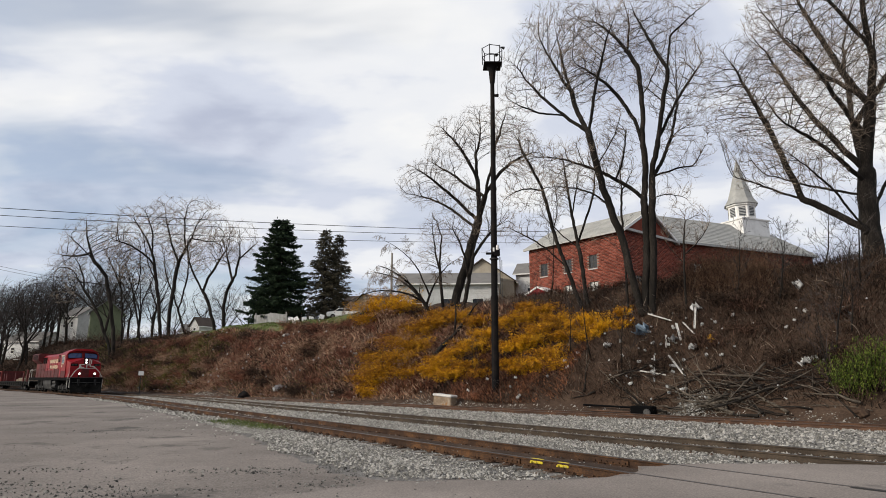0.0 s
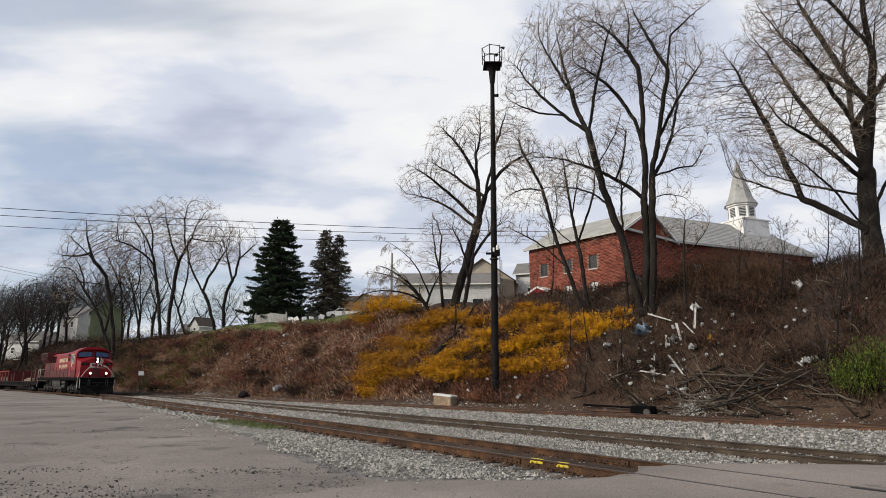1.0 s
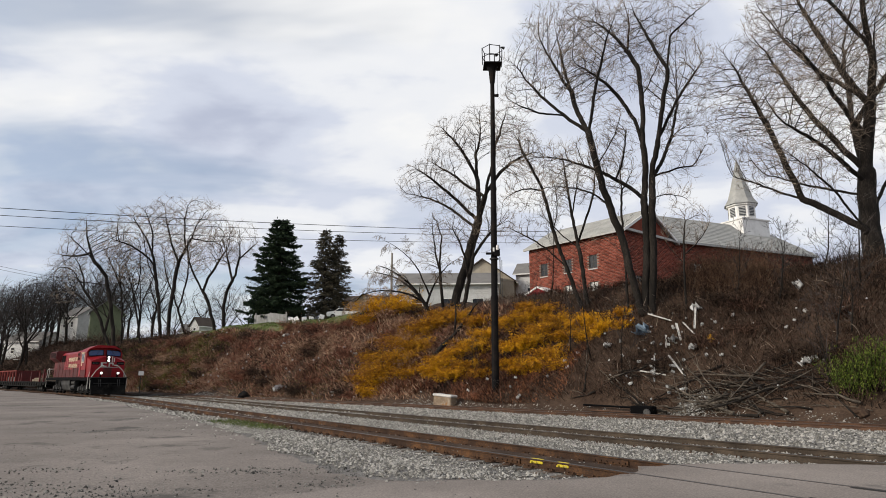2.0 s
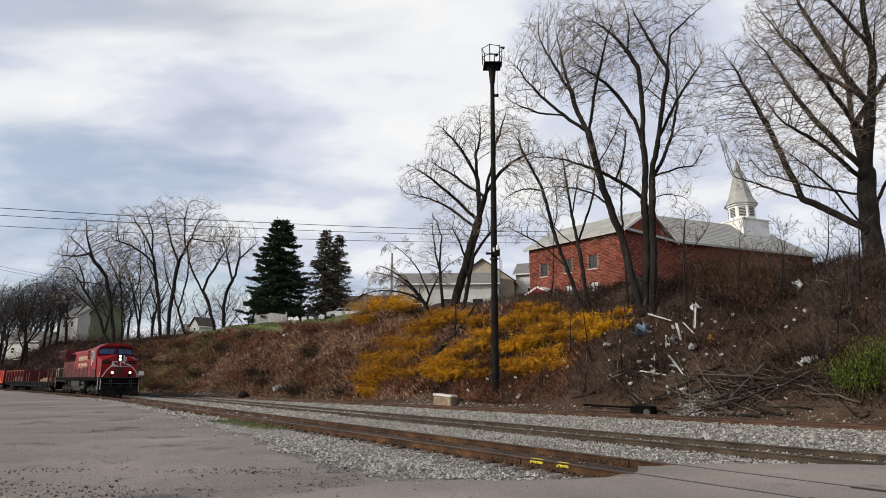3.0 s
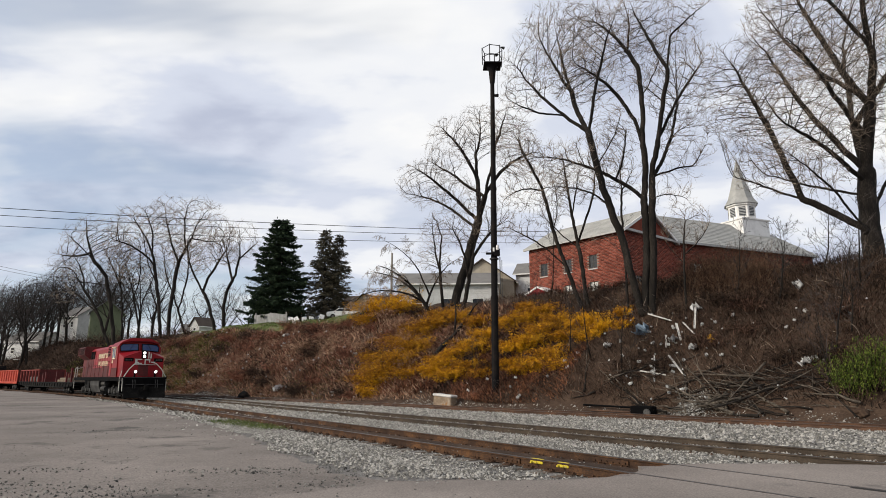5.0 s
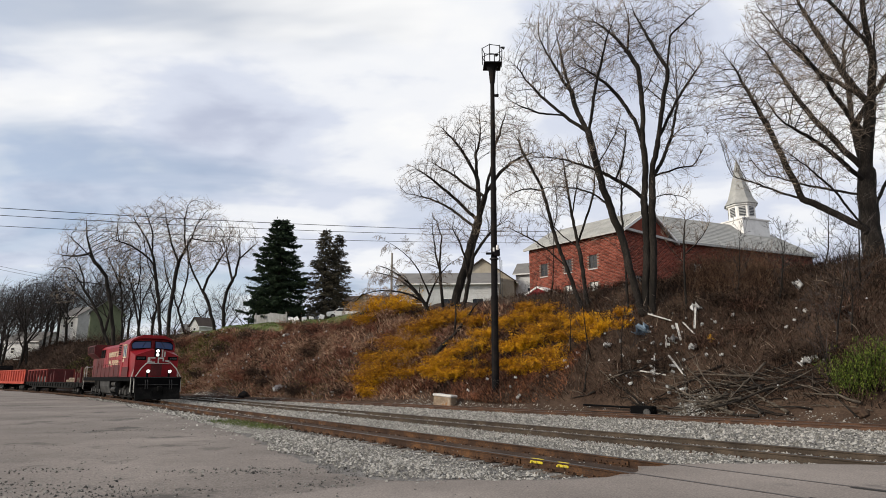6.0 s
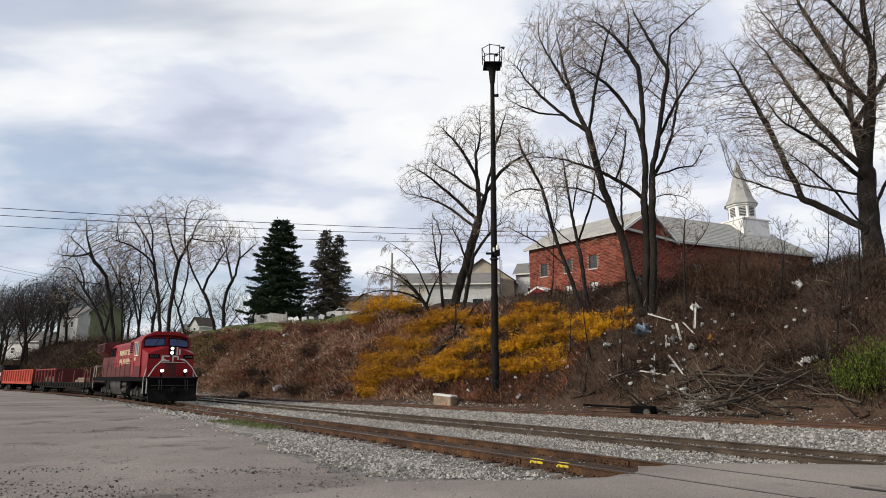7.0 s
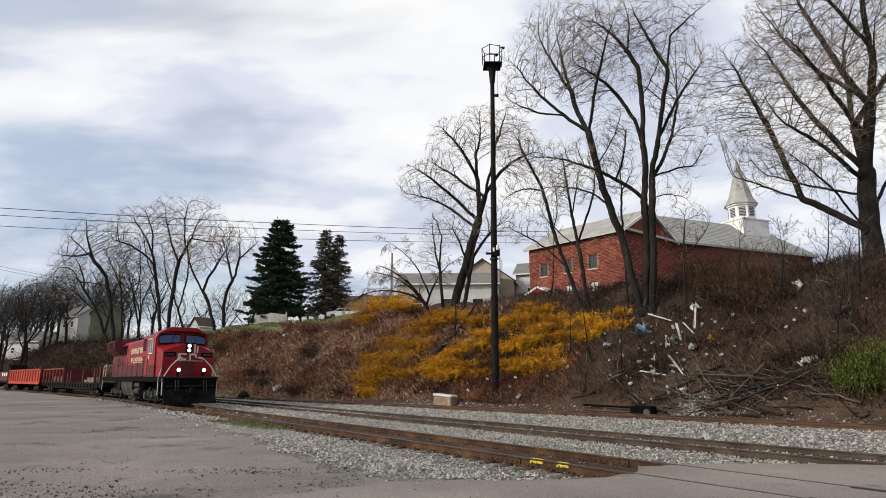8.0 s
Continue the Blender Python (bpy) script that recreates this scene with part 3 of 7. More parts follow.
def make_locomotive():
    lo = thing("locomotive", Matrix(), "red six-axle diesel freight locomotive with lit headlights", "locomotive")
    rnd = random.Random(3)
    # frame and walkway
    b = Build()
    b.box(-21.7, -0.75, -0.55, 0.55, 0.95, 1.5)
    b.box(-21.6, -0.7, -1.52, 1.52, 1.52, 1.66, c=0.02)
    b.box(-21.6, -0.7, -1.535, -1.50, 1.36, 1.64, k=1)
    b.box(-21.6, -0.7, 1.50, 1.535, 1.36, 1.64, k=1)
    part("underframe", b, [M["under"], M["black"]], lo)
    # pilot with plough, steps and coupler
    b = Build()
    b.prism([(-1.46, 0.62), (-1.46, 1.60), (1.46, 1.60), (1.46, 0.62)], 0, -0.78, -0.62)
    plough = [(-0.62, 0.62), (-0.62, 0.95), (-0.50, 0.55), (-0.28, 0.16), (-0.36, 0.14), (-0.62, 0.34)]
    part("snow_plough", Build().prism(plough, 1, -1.43, 1.43), M["under"], lo)
    part("deck_edge", Build().box(-0.70, -0.66, -1.4, 1.4, 1.60, 1.65), M["grey_tank"], lo)
    for sg in (-1, 1):
        for k in range(4):
            z = 0.42 + 0.32 * k
            part("step", Build().box(-1.62, -0.80, 1.1 if sg > 0 else -1.47, 1.47 if sg > 0 else -1.1, z, z + 0.05), M["black"], lo)
        part("step_plate", Build().box(-1.66, -1.60, sg * 1.27 - 0.2, sg * 1.27 + 0.2, 0.4, 1.5), M["black"], lo)
    part("pilot", b, M["black"], lo, "black pilot with a snow plough")
    b = Build()
    b.box(-0.75, -0.12, -0.11, 0.11, 0.78, 0.98, c=0.03)
    b.box(-0.2, 0.1, -0.17, 0.12, 0.70, 1.04, c=0.05)
    b.path([(-0.6, 0.3, 0.95), (-0.45, 0.33, 0.6), (-0.42, 0.33, 0.32)], 0.03)
    b.path([(-0.6, -0.3, 0.95), (-0.45, -0.33, 0.6), (-0.42, -0.33, 0.32)], 0.03)
    part("coupler", b, M["under"], lo)
    part("uncoupling_lever", Build().rod((-0.55, -1.3, 1.12), (-0.55, 1.3, 1.12), 0.022, n=6), M["grey_tank"], lo)
    for y in (-0.85, -0.7, 0.7, 0.85):
        part("air_hose", Build().path([(-0.6, y, 1.45), (-0.45, y, 1.2), (-0.42, y, 0.85)], 0.028), M["grey_tank"], lo)
    # nose: broad, its top falling forward and its upper sides sloped
    b = Build()
    nose = [(-1.42, 1.66), (-1.42, 3.12), (-0.40, 3.52), (0.40, 3.52), (1.42, 3.12), (1.42, 1.66)]
    back = [(-1.48, 1.66), (-1.48, 3.45), (-0.45, 3.66), (0.45, 3.66), (1.48, 3.45), (1.48, 1.66)]
    n = len(nose)
    b.add([(-1.55, y, z) for y, z in nose] + [(-3.1, y, z) for y, z in back],
          [tuple(range(n)), tuple(range(n, 2 * n))] + [(i, (i + 1) % n, n + (i + 1) % n, n + i) for i in range(n)])
    part("nose", b, M["red"], lo)
    b = Build().box(-1.56, -1.53, -0.36, 0.36, 1.72, 2.6, c=0.01).box(-1.58, -1.55, 0.24, 0.30, 2.1, 2.22)
    part("nose_door", b, M["red_dirty"], lo)
    # cab: windscreen wall leans back, roof in three facets
    b = Build()
    prof = [(-1.55, 1.66), (-1.55, 3.95), (-1.36, 4.28), (-0.75, 4.60), (0.75, 4.60), (1.36, 4.28), (1.55, 3.95), (1.55, 1.66)]
    n = len(prof)

    def front_x(z):
        return -2.75 - 0.32 * max(0.0, (z - 3.0)) if z > 3.0 else -2.75
    b.add([(front_x(z) - 0.10 * abs(y), y, z) for y, z in prof] + [(-5.6, y, z) for y, z in prof],
          [tuple(range(n)), tuple(range(n, 2 * n))] + [(i, (i + 1) % n, n + (i + 1) % n, n + i) for i in range(n)])
    part("cab", b, M["red"], lo)
    # visor over the windscreens
    b = Build()
    vis = [(-1.44, 4.20), (-1.34, 4.31), (-0.75, 4.63), (0.75, 4.63), (1.34, 4.31), (1.44, 4.20), (1.3, 4.25), (0.72, 4.40), (-0.72, 4.40), (-1.3, 4.25)]
    b.prism(vis, 0, -3.30, -2.98)
    part("visor", b, M["red"], lo)
    for sg in (-1, 1):
        g = Build()
        quad = [(sg * 0.14, 3.70), (sg * 1.36, 3.62), (sg * 1.40, 3.98), (sg * 1.22, 4.16), (sg * 0.14, 4.20)]
        vs = [(front_x(z) - 0.10 * abs(y) + 0.012, y, z) for y, z in quad]
        g.add(vs + [(x - 0.05, y, z) for x, y, z in vs], [(0, 1, 2, 3, 4), (9, 8, 7, 6, 5)] + [(i, (i + 1) % 5, 5 + (i + 1) % 5, 5 + i) for i in range(5)])
        w = part("windscreen", g, M["cab_glass"], lo, "windscreen with the sky's blue reflection in its colour")
        f = Build()
        for i in range(5):
            f.rod(Vector(vs[i]) + Vector((0.01, 0, 0)), Vector(vs[(i + 1) % 5]) + Vector((0.01, 0, 0)), 0.028, n=6)
        f.rod((vs[0][0] + 0.03, sg * 0.5, 4.18), (vs[0][0] + 0.10, sg * 0.75, 3.75), 0.014, n=5)
        part("window_frame", f, M["black"], w)
        # side windows of the cab
        s = Build().box(-4.75, -3.75, sg * 1.535 if sg > 0 else -1.565, 1.565 if sg > 0 else -1.535, 3.1, 3.85, c=0.01)
        w = part("side_window", s, M["cab_glass"], lo)
        f = Build()
        for x in (-4.78, -4.25, -3.72):
            f.box(x - 0.03, x + 0.03, sg * 1.57 - 0.015, sg * 1.57 + 0.015, 3.05, 3.9)
        for z in (3.05, 3.9):
            f.box(-4.81, -3.69, sg * 1.57 - 0.015, sg * 1.57 + 0.015, z - 0.03, z + 0.03)
        f.box(-4.85, -3.65, sg * 1.60 - 0.05, sg * 1.60 + 0.05, 3.92, 3.96)
        part("window_frame", f, M["cream"], w)
        # number board on the slope of the nose
        q = Build().box(-1.60, -1.53, sg * 1.04 - 0.32, sg * 1.04 + 0.32, 2.80, 3.06, c=0.015)
        board = part("number_board", q, M["black"], lo)
        q = Build()
        for i in range(4):
            q.box(-1.53, -1.522, sg * 1.06 - 0.22 + i * 0.125, sg * 1.06 - 0.14 + i * 0.125, 2.87, 2.99)
        part("lettering", q, M["grey_tank"], board)
        # ditch light
        q = Build().rod((-0.85, sg * 0.70, 2.03), (-0.68, sg * 0.70, 2.03), 0.13, 0.15, n=16).box(-0.95, -0.80, sg * 0.70 - 0.05, sg * 0.70 + 0.05, 1.62, 2.03)
        d = part("ditch_light", q, M["black"], lo)
        part("lens", Build().rod((-0.685, sg * 0.70, 2.03), (-0.66, sg * 0.70, 2.03), 0.10, n=16), M["lamp"], d, "lit white lens")
        # white handrails: up the steps, across the platform and along the walkway
        h = Build()
        h.path([(-0.72, sg * 1.50, 0.62), (-0.74, sg * 1.52, 1.55), (-0.78, sg * 1.12, 2.25), (-0.85, sg * 0.72, 2.66), (-0.88, sg * 0.5, 2.72)], 0.034)
        part("handrail", h, M["rail_white"], lo, "white tubular handrail")
        h = Build()
        h.path([(-1.68, sg * 1.52, 0.62), (-1.70, sg * 1.52, 1.62), (-1.62, sg * 1.35, 2.4), (-1.62, sg * 1.35, 2.75)], 0.034)
        part("handrail", h, M["rail_white"], lo, "white tubular handrail")
        h = Build()
        for i in range(9):
            x = -6.4 - i * 1.75
            h.rod((x, sg * 1.49, 1.6), (x, sg * 1.49, 2.66), 0.018, n=5)
        h.path([(-5.6, sg * 1.49, 2.64), (-20.6, sg * 1.49, 2.64)], 0.02, n=5)
        part("side_handrail", h, M["red_dirty"], lo)
        h = Build()
        h.path([(-20.4, sg * 1.50, 1.62), (-20.4, sg * 1.50, 2.66), (-21.55, sg * 1.50, 2.5), (-21.6, sg * 1.5, 0.6)], 0.032)
        h.path([(-21.58, sg * 0.5, 1.6), (-21.58, sg * 0.5, 2.7), (-21.58, sg * 1.4, 2.5)], 0.03)
        part("rear_handrail", h, M["rail_white"], lo, "white rear handrail")
        for k in range(3):
            b2 = Build().box(-21.55, -20.75, 1.1 if sg > 0 else -1.5, 1.5 if sg > 0 else -1.1, 0.5 + 0.34 * k, 0.55 + 0.34 * k)
            part("step", b2, M["under"], lo)
    # front plate with white emblem bars at the head of the nose
    b = Build()
    b.box(-1.50, -1.47, -0.62, -0.46, 2.62, 3.0)
    b.box(-1.50, -1.47, -0.44, -0.14, 2.92, 3.0).box(-1.50, -1.47, -0.44, -0.14, 2.62, 2.70)
    b.box(-1.50, -1.47, 0.04, 0.12, 2.60, 3.0).box(-1.50, -1.47, 0.14, 0.40, 2.90, 3.0)
    b.box(-1.50, -1.47, 0.36, 0.44, 2.74, 2.98).box(-1.50, -1.47, 0.52, 0.80, 2.72, 2.80)
    b.box(-1.54, -1.48, -0.75, 0.85, 2.55, 2.585)
    part("nose_emblem", b, M["rail_white"], lo, "worn white emblem bars")
    b = Build().box(-1.75, -1.50, -0.20, 0.20, 3.02, 3.62, c=0.03)
    hd = part("headlight_housing", b, M["black"], lo)
    for z in (3.18, 3.45):
        part("headlight", Build().rod((-1.51, 0, z), (-1.475, 0, z), 0.10, n=18), M["lamp"], hd, "lit white headlight")
    b = Build().box(-1.62, -1.50, 0.28, 0.36, 3.05, 3.55).box(-1.62, -1.5, 0.44, 0.52, 3.05, 3.42)
    part("nose_grab_iron", b, M["rail_white"], lo)
    # long hood
    b = Build()
    prof = [(-0.92, 1.66), (-0.92, 4.05), (-0.70, 4.28), (0.70, 4.28), (0.92, 4.05), (0.92, 1.66)]
    b.prism(prof, 0, -18.0, -5.6)
    part("engine_hood", b, M["red"], lo)
    b = Build()
    for sg in (-1, 1):
        b.box(-9.0, -5.6, 0.92 if sg > 0 else -1.46, 1.46 if sg > 0 else -0.92, 1.66, 2.55, c=0.03)
    part("equipment_cabinet", b, M["red_dirty"], lo)
    for sg in (-1, 1):
        b = Build().box(-17.55, -9.05, 0.94 if sg > 0 else -1.16, 1.16 if sg > 0 else -0.94, 1.66, 2.45, c=0.03)
        part("lower_hood_panel", b, M["red_dirty"], lo)
    b = Build().box(-7.4, -5.65, -1.42, 1.42, 2.85, 4.22, c=0.08)
    part("blower_housing", b, M["red"], lo)
    for sg in (-1, 1):
        b = Build()
        for k in range(6):
            b.box(-7.2, -6.2, sg * 1.43 - 0.015, sg * 1.43 + 0.015, 3.3 + k * 0.13, 3.38 + k * 0.13)
        part("intake_grille", b, M["black"], lo)
        for i in range(10):
            x = -7.9 - i * 1.0
            d = Build().box(x - 0.92, x - 0.02, sg * 0.93 - 0.018, sg * 0.93 + 0.018, 1.85, 3.72, c=0.008)
            d.box(x - 0.86, x - 0.80, sg * 0.95 - 0.02, sg * 0.95 + 0.02, 2.6, 2.8)
            part("hood_door", d, M["red"] if i < 8 else M["red_dirty"], lo)
        t = Build()
        bars(t, -13.6, -8.6, 3.28, 3.68, sg * 0.958, 8, rnd)
        bars(t, -13.4, -9.4, 2.62, 3.02, sg * 0.958, 6, rnd)
        part("lettering", t, M["cream"], lo, "faded cream lettering bars")
        t = Build()
        for i in range(4):
            t.box(-5.25 + i * 0.2, -5.12 + i * 0.2, sg * 1.556 - 0.006, sg * 1.556 + 0.006, 2.72, 2.95)
        part("lettering", t, M["cream"], lo)
        t = Build().box(-5.58, -2.9, sg * 1.555 - 0.01, sg * 1.555 + 0.01, 1.68, 2.35)
        part("lower_cab_panel", t, M["red_dirty"], lo)
        d = Build().box(-5.45, -4.85, sg * 1.57 - 0.015, sg * 1.57 + 0.015, 1.75, 3.8, c=0.01)
        part("cab_door", d, M["red"], lo)
    # exhaust, horn, antennas
    b = Build().box(-12.6, -11.6, -0.32, 0.32, 4.28, 4.46, c=0.04)
    part("exhaust_stack", b, M["black"], lo)
    b = Build()
    for k in (-0.2, 0.0, 0.2):
        b.rod((-9.6, k, 4.42), (-9.1, k, 4.46), 0.03, 0.1, n=10)
    b.rod((-9.55, 0, 4.27), (-9.55, 0, 4.45), 0.03)
    part("horn", b, M["black"], lo)
    part("roof_antenna", Build().rod((-4.2, 0.5, 4.55), (-4.2, 0.5, 4.78), 0.04), M["grey_tank"], lo)
    part("roof_antenna", Build().rod((-3.9, -0.45, 4.55), (-3.9, -0.45, 4.72), 0.03), M["grey_tank"], lo)
    part("roof_box", Build().box(-4.9, -4.5, -0.5, -0.1, 4.58, 4.72, c=0.03), M["grey_tank"], lo)
    # radiator section with broad wings
    b = Build()
    b.prism([(-0.95, 1.66), (-0.95, 3.3), (-1.50, 3.75), (-1.50, 4.42), (-1.3, 4.52), (1.3, 4.52), (1.50, 4.42), (1.50, 3.75), (0.95, 3.3), (0.95, 1.66)], 0, -21.1, -17.6)
    part("radiator_section", b, M["red_dirty"], lo)
    for sg in (-1, 1):
        b = Build()
        for k in range(7):
            b.box(-20.9, -17.8, sg * 1.505 - 0.015, sg * 1.505 + 0.015, 3.8 + k * 0.085, 3.85 + k * 0.085)
        part("radiator_grille", b, M["black"], lo)
        b = Build().box(-20.6, -18.2, sg * 0.96 - 0.02, sg * 0.96 + 0.02, 1.9, 3.1, c=0.01)
        part("rear_hood_door", b, M["red_dirty"], lo)
        for x in (-15.8, -16.8):
            b = Build().box(x - 0.35, x + 0.35, sg * 0.965 - 0.02, sg * 0.965 + 0.02, 3.3, 4.0)
            part("vent", b, M["black"], lo)
    # tank, air reservoirs, brake gear
    b = Build()
    b.prism([(-1.42, 0.95), (-1.25, 0.42), (-0.9, 0.28), (0.9, 0.28), (1.25, 0.42), (1.42, 0.95), (1.42, 1.36), (-1.42, 1.36)], 0, -13.6, -9.6)
    part("fuel_tank", b, M["grey_tank"], lo)
    for sg in (-1, 1):
        for z in (0.72, 1.14):
            part("air_reservoir", Build().rod((-9.4, sg * 1.15, z), (-7.9, sg * 1.15, z), 0.2, n=14), M["grey_tank"], lo, smooth=False)
        part("battery_box", Build().box(-15.0, -13.8, 0.9 if sg > 0 else -1.45, 1.45 if sg > 0 else -0.9, 0.7, 1.36, c=0.03), M["under"], lo)
    wm = wheelset(0.53)
    truck(lo, -5.1, (-1.95, 0.0, 1.95), 0.53, wm)
    truck(lo, -17.2, (-1.95, 0.0, 1.95), 0.53, wm)
    return lo


LOCO = make_locomotive()


def small_truck(parent, x, wm):
    truck(parent, x, (-0.9, 0.9), 0.42, wm)


def make_flat_car():
    fc = thing("flat_car", Matrix(), "long black flat car with red stakes and end rack", "rail car", "wagons of the train")
    L = 28.6
    b = Build().box(-L, -0.3, -1.42, 1.42, 1.02, 1.16, c=0.02)
    for sg in (-1, 1):
        b.prism([(-L, 1.02), (-L, 0.8), (-L + 5, 0.58), (-5.3, 0.58), (-0.3, 0.8), (-0.3, 1.02)], 1, sg * 1.40 - 0.05, sg * 1.40 + 0.05)
        for i in range(22):
            b.box(-27.9 + i * 1.25, -27.72 + i * 1.25, sg * 1.47 - 0.05, sg * 1.47 + 0.05, 0.72, 1.06)
    b.box(-L, -0.3, -0.3, 0.3, 0.6, 1.02)
    part("deck", b, M["under"], fc)
    for x in (-L - 0.3, 0.1):
        part("coupler", Build().box(x - 0.45, x + 0.4, -0.12, 0.12, 0.75, 0.97, c=0.03), M["under"], fc)
    for x, z in ((-1.4, 2.6), (-3.4, 2.2), (-7.8, 2.3), (-13.2, 2.3), (-14.6, 2.15)):
        for sg in (-1, 1):
            part("stake", Build().box(x - 0.12, x + 0.12, sg * 1.34 - 0.08, sg * 1.34 + 0.08, 1.16, z, c=0.015), M["red_dirty"], fc)
    b = Build().box(-9.5, -4.6, -1.0, 0.9, 1.17, 1.42, c=0.04).box(-8.9, -5.6, -0.8, 0.7, 1.42, 1.62, c=0.04)
    part("timber_load", b, M["wood_load"], fc)
    for sg in (-1, 1):
        rk = part("side_rack", Build().box(-28.3, -16.9, sg * 1.36 - 0.06, sg * 1.36 + 0.06, 2.50, 2.62), M["rack_red"], fc)
        for i in range(7):
            x = -28.1 + i * 1.85
            part("rack_post", Build().box(x - 0.12, x + 0.12, sg * 1.36 - 0.07, sg * 1.36 + 0.07, 1.16, 2.5), M["rack_red"], rk)
    for x in (-28.2, -17.0):
        part("end_rack", Build().box(x - 0.07, x + 0.07, -1.3, 1.3, 1.16, 2.6), M["red_dirty"], fc)
    part("crate", Build().box(-24.6, -18.4, -1.1, 0.9, 1.17, 1.75, c=0.05), M["grey_tank"], fc)
    wm = wheelset(0.42)
    small_truck(fc, -4.0, wm)
    small_truck(fc, -24.8, wm)
    return fc


def make_gondola(label):
    g = thing("gondola_car", Matrix(), label, "rail car", "wagons of the train")
    b = Build()
    b.box(-18.6, -0.3, -1.42, 1.42, 0.98, 1.12)
    b.box(-18.6, -0.3, -0.3, 0.3, 0.6, 0.98)
    part("underframe", b, M["under"], g)
    for sg in (-1, 1):
        b = Build().box(-18.55, -0.35, sg * 1.42 - 0.03, sg * 1.42 + 0.03, 0.92, 2.62)
        b.box(-18.6, -0.3, sg * 1.46 - 0.07, sg * 1.46 + 0.07, 2.56, 2.68)
        b.box(-18.6, -0.3, sg * 1.46 - 0.06, sg * 1.46 + 0.06, 0.86, 0.99)
        sd = part("side_wall", b, M["car_red"], g)
        for i in range(13):
            x = -18.2 + i * 1.44
            part("side_rib", Build().prism([(x - 0.13, sg * 1.45), (x - 0.05, sg * 1.58), (x + 0.05, sg * 1.58), (x + 0.13, sg * 1.45)], 2, 1.18, 2.56),
                 M["car_red"], sd)
    for x in (-18.55, -0.35):
        b = Build().box(x - 0.04, x + 0.04, -1.40, 1.40, 1.0, 2.6)
        for y in (-0.9, -0.3, 0.3, 0.9):
            b.box(x - 0.12, x + 0.12, y - 0.05, y + 0.05, 1.0, 2.6)
        part("end_wall", b, M["red_dirty"], g)
        part("coupler", Build().box(x - 0.5, x + 0.5, -0.12, 0.12, 0.75, 0.97, c=0.03), M["under"], g)
    wm = wheelset(0.42)
    small_truck(g, -3.0, wm)
    small_truck(g, -15.6, wm)
    return g


FLAT = make_flat_car()
GONDOLA = make_gondola("orange-red ribbed gondola car with a dark end")


def make_crane_car():
    """A low dark car with a red house, at the end of what shows of the train."""
    g = thing("work_car", Matrix(), "dark work car with red and grey machine housing", "rail car", "wagons of the train")
    b = Build().box(-13.7, -0.3, -1.42, 1.42, 0.95, 1.16, c=0.02).box(-13.7, -0.3, -0.3, 0.3, 0.6, 0.95)
    part("deck", b, M["under"], g)
    part("machine_house", Build().box(-6.5, -1.0, -1.3, 1.3, 1.16, 2.5, c=0.08), M["red_dirty"], g)
    part("upper_house", Build().box(-5.5, -2.0, -1.1, 1.1, 2.5, 3.5, c=0.08).box(-2.0, -1.2, -1.0, 1.0, 2.5, 3.2, c=0.05), M["steel_black"], g)
    w = Build()
    for x in (-1.8, -2.9, -4.2):
        w.box(x - 0.3, x + 0.3, -1.32, -1.29, 1.9, 2.35)
    part("panel", w, M["white"], g)
    part("coupler", Build().box(-0.5, 0.5, -0.12, 0.12, 0.75, 0.97, c=0.03), M["under"], g)
    wm = wheelset(0.42)
    small_truck(g, -2.4, wm)
    small_truck(g, -11.3, wm)
    return g


WORK_CAR = make_crane_car()


def front_at(t):
    """Where the train's front stands on the near line at t seconds."""
    return BACK + 67.93 - 4.7525 * t + 0.0329 * t * t


def on_rails(s, front_truck, rear_truck):
    """The pose of a car whose front is at s, by its two truck centres."""
    a, _ = LINE_A.at(s + front_truck)
    c, _ = LINE_A.at(s + rear_truck)
    w = (a - c) / np.linalg.norm(a - c)
    p = a + w * front_truck
    return pose(p[0], p[1], 0.0, 0, 0, math.degrees(math.atan2(w[1], w[0])))


TRAIN = [(LOCO, 0.0, 5.1, 17.2), (FLAT, 22.3, 4.0, 24.8), (GONDOLA, 51.6, 3.0, 15.6), (WORK_CAR, 70.9, 2.4, 11.3)]


def motions():
    times = [round(0.1 * i, 1) for i in range(81)]
    for car, gap, f, r in TRAIN:
        walk(car, [(t, on_rails(front_at(t) + gap, f, r)) for t in times])
    for ob, x, r in WHEELS:
        walk(ob, [(t, pose(x, 0, r, 0, math.degrees((front_at(0.0) - front_at(t)) / r), 0)) for t in times])


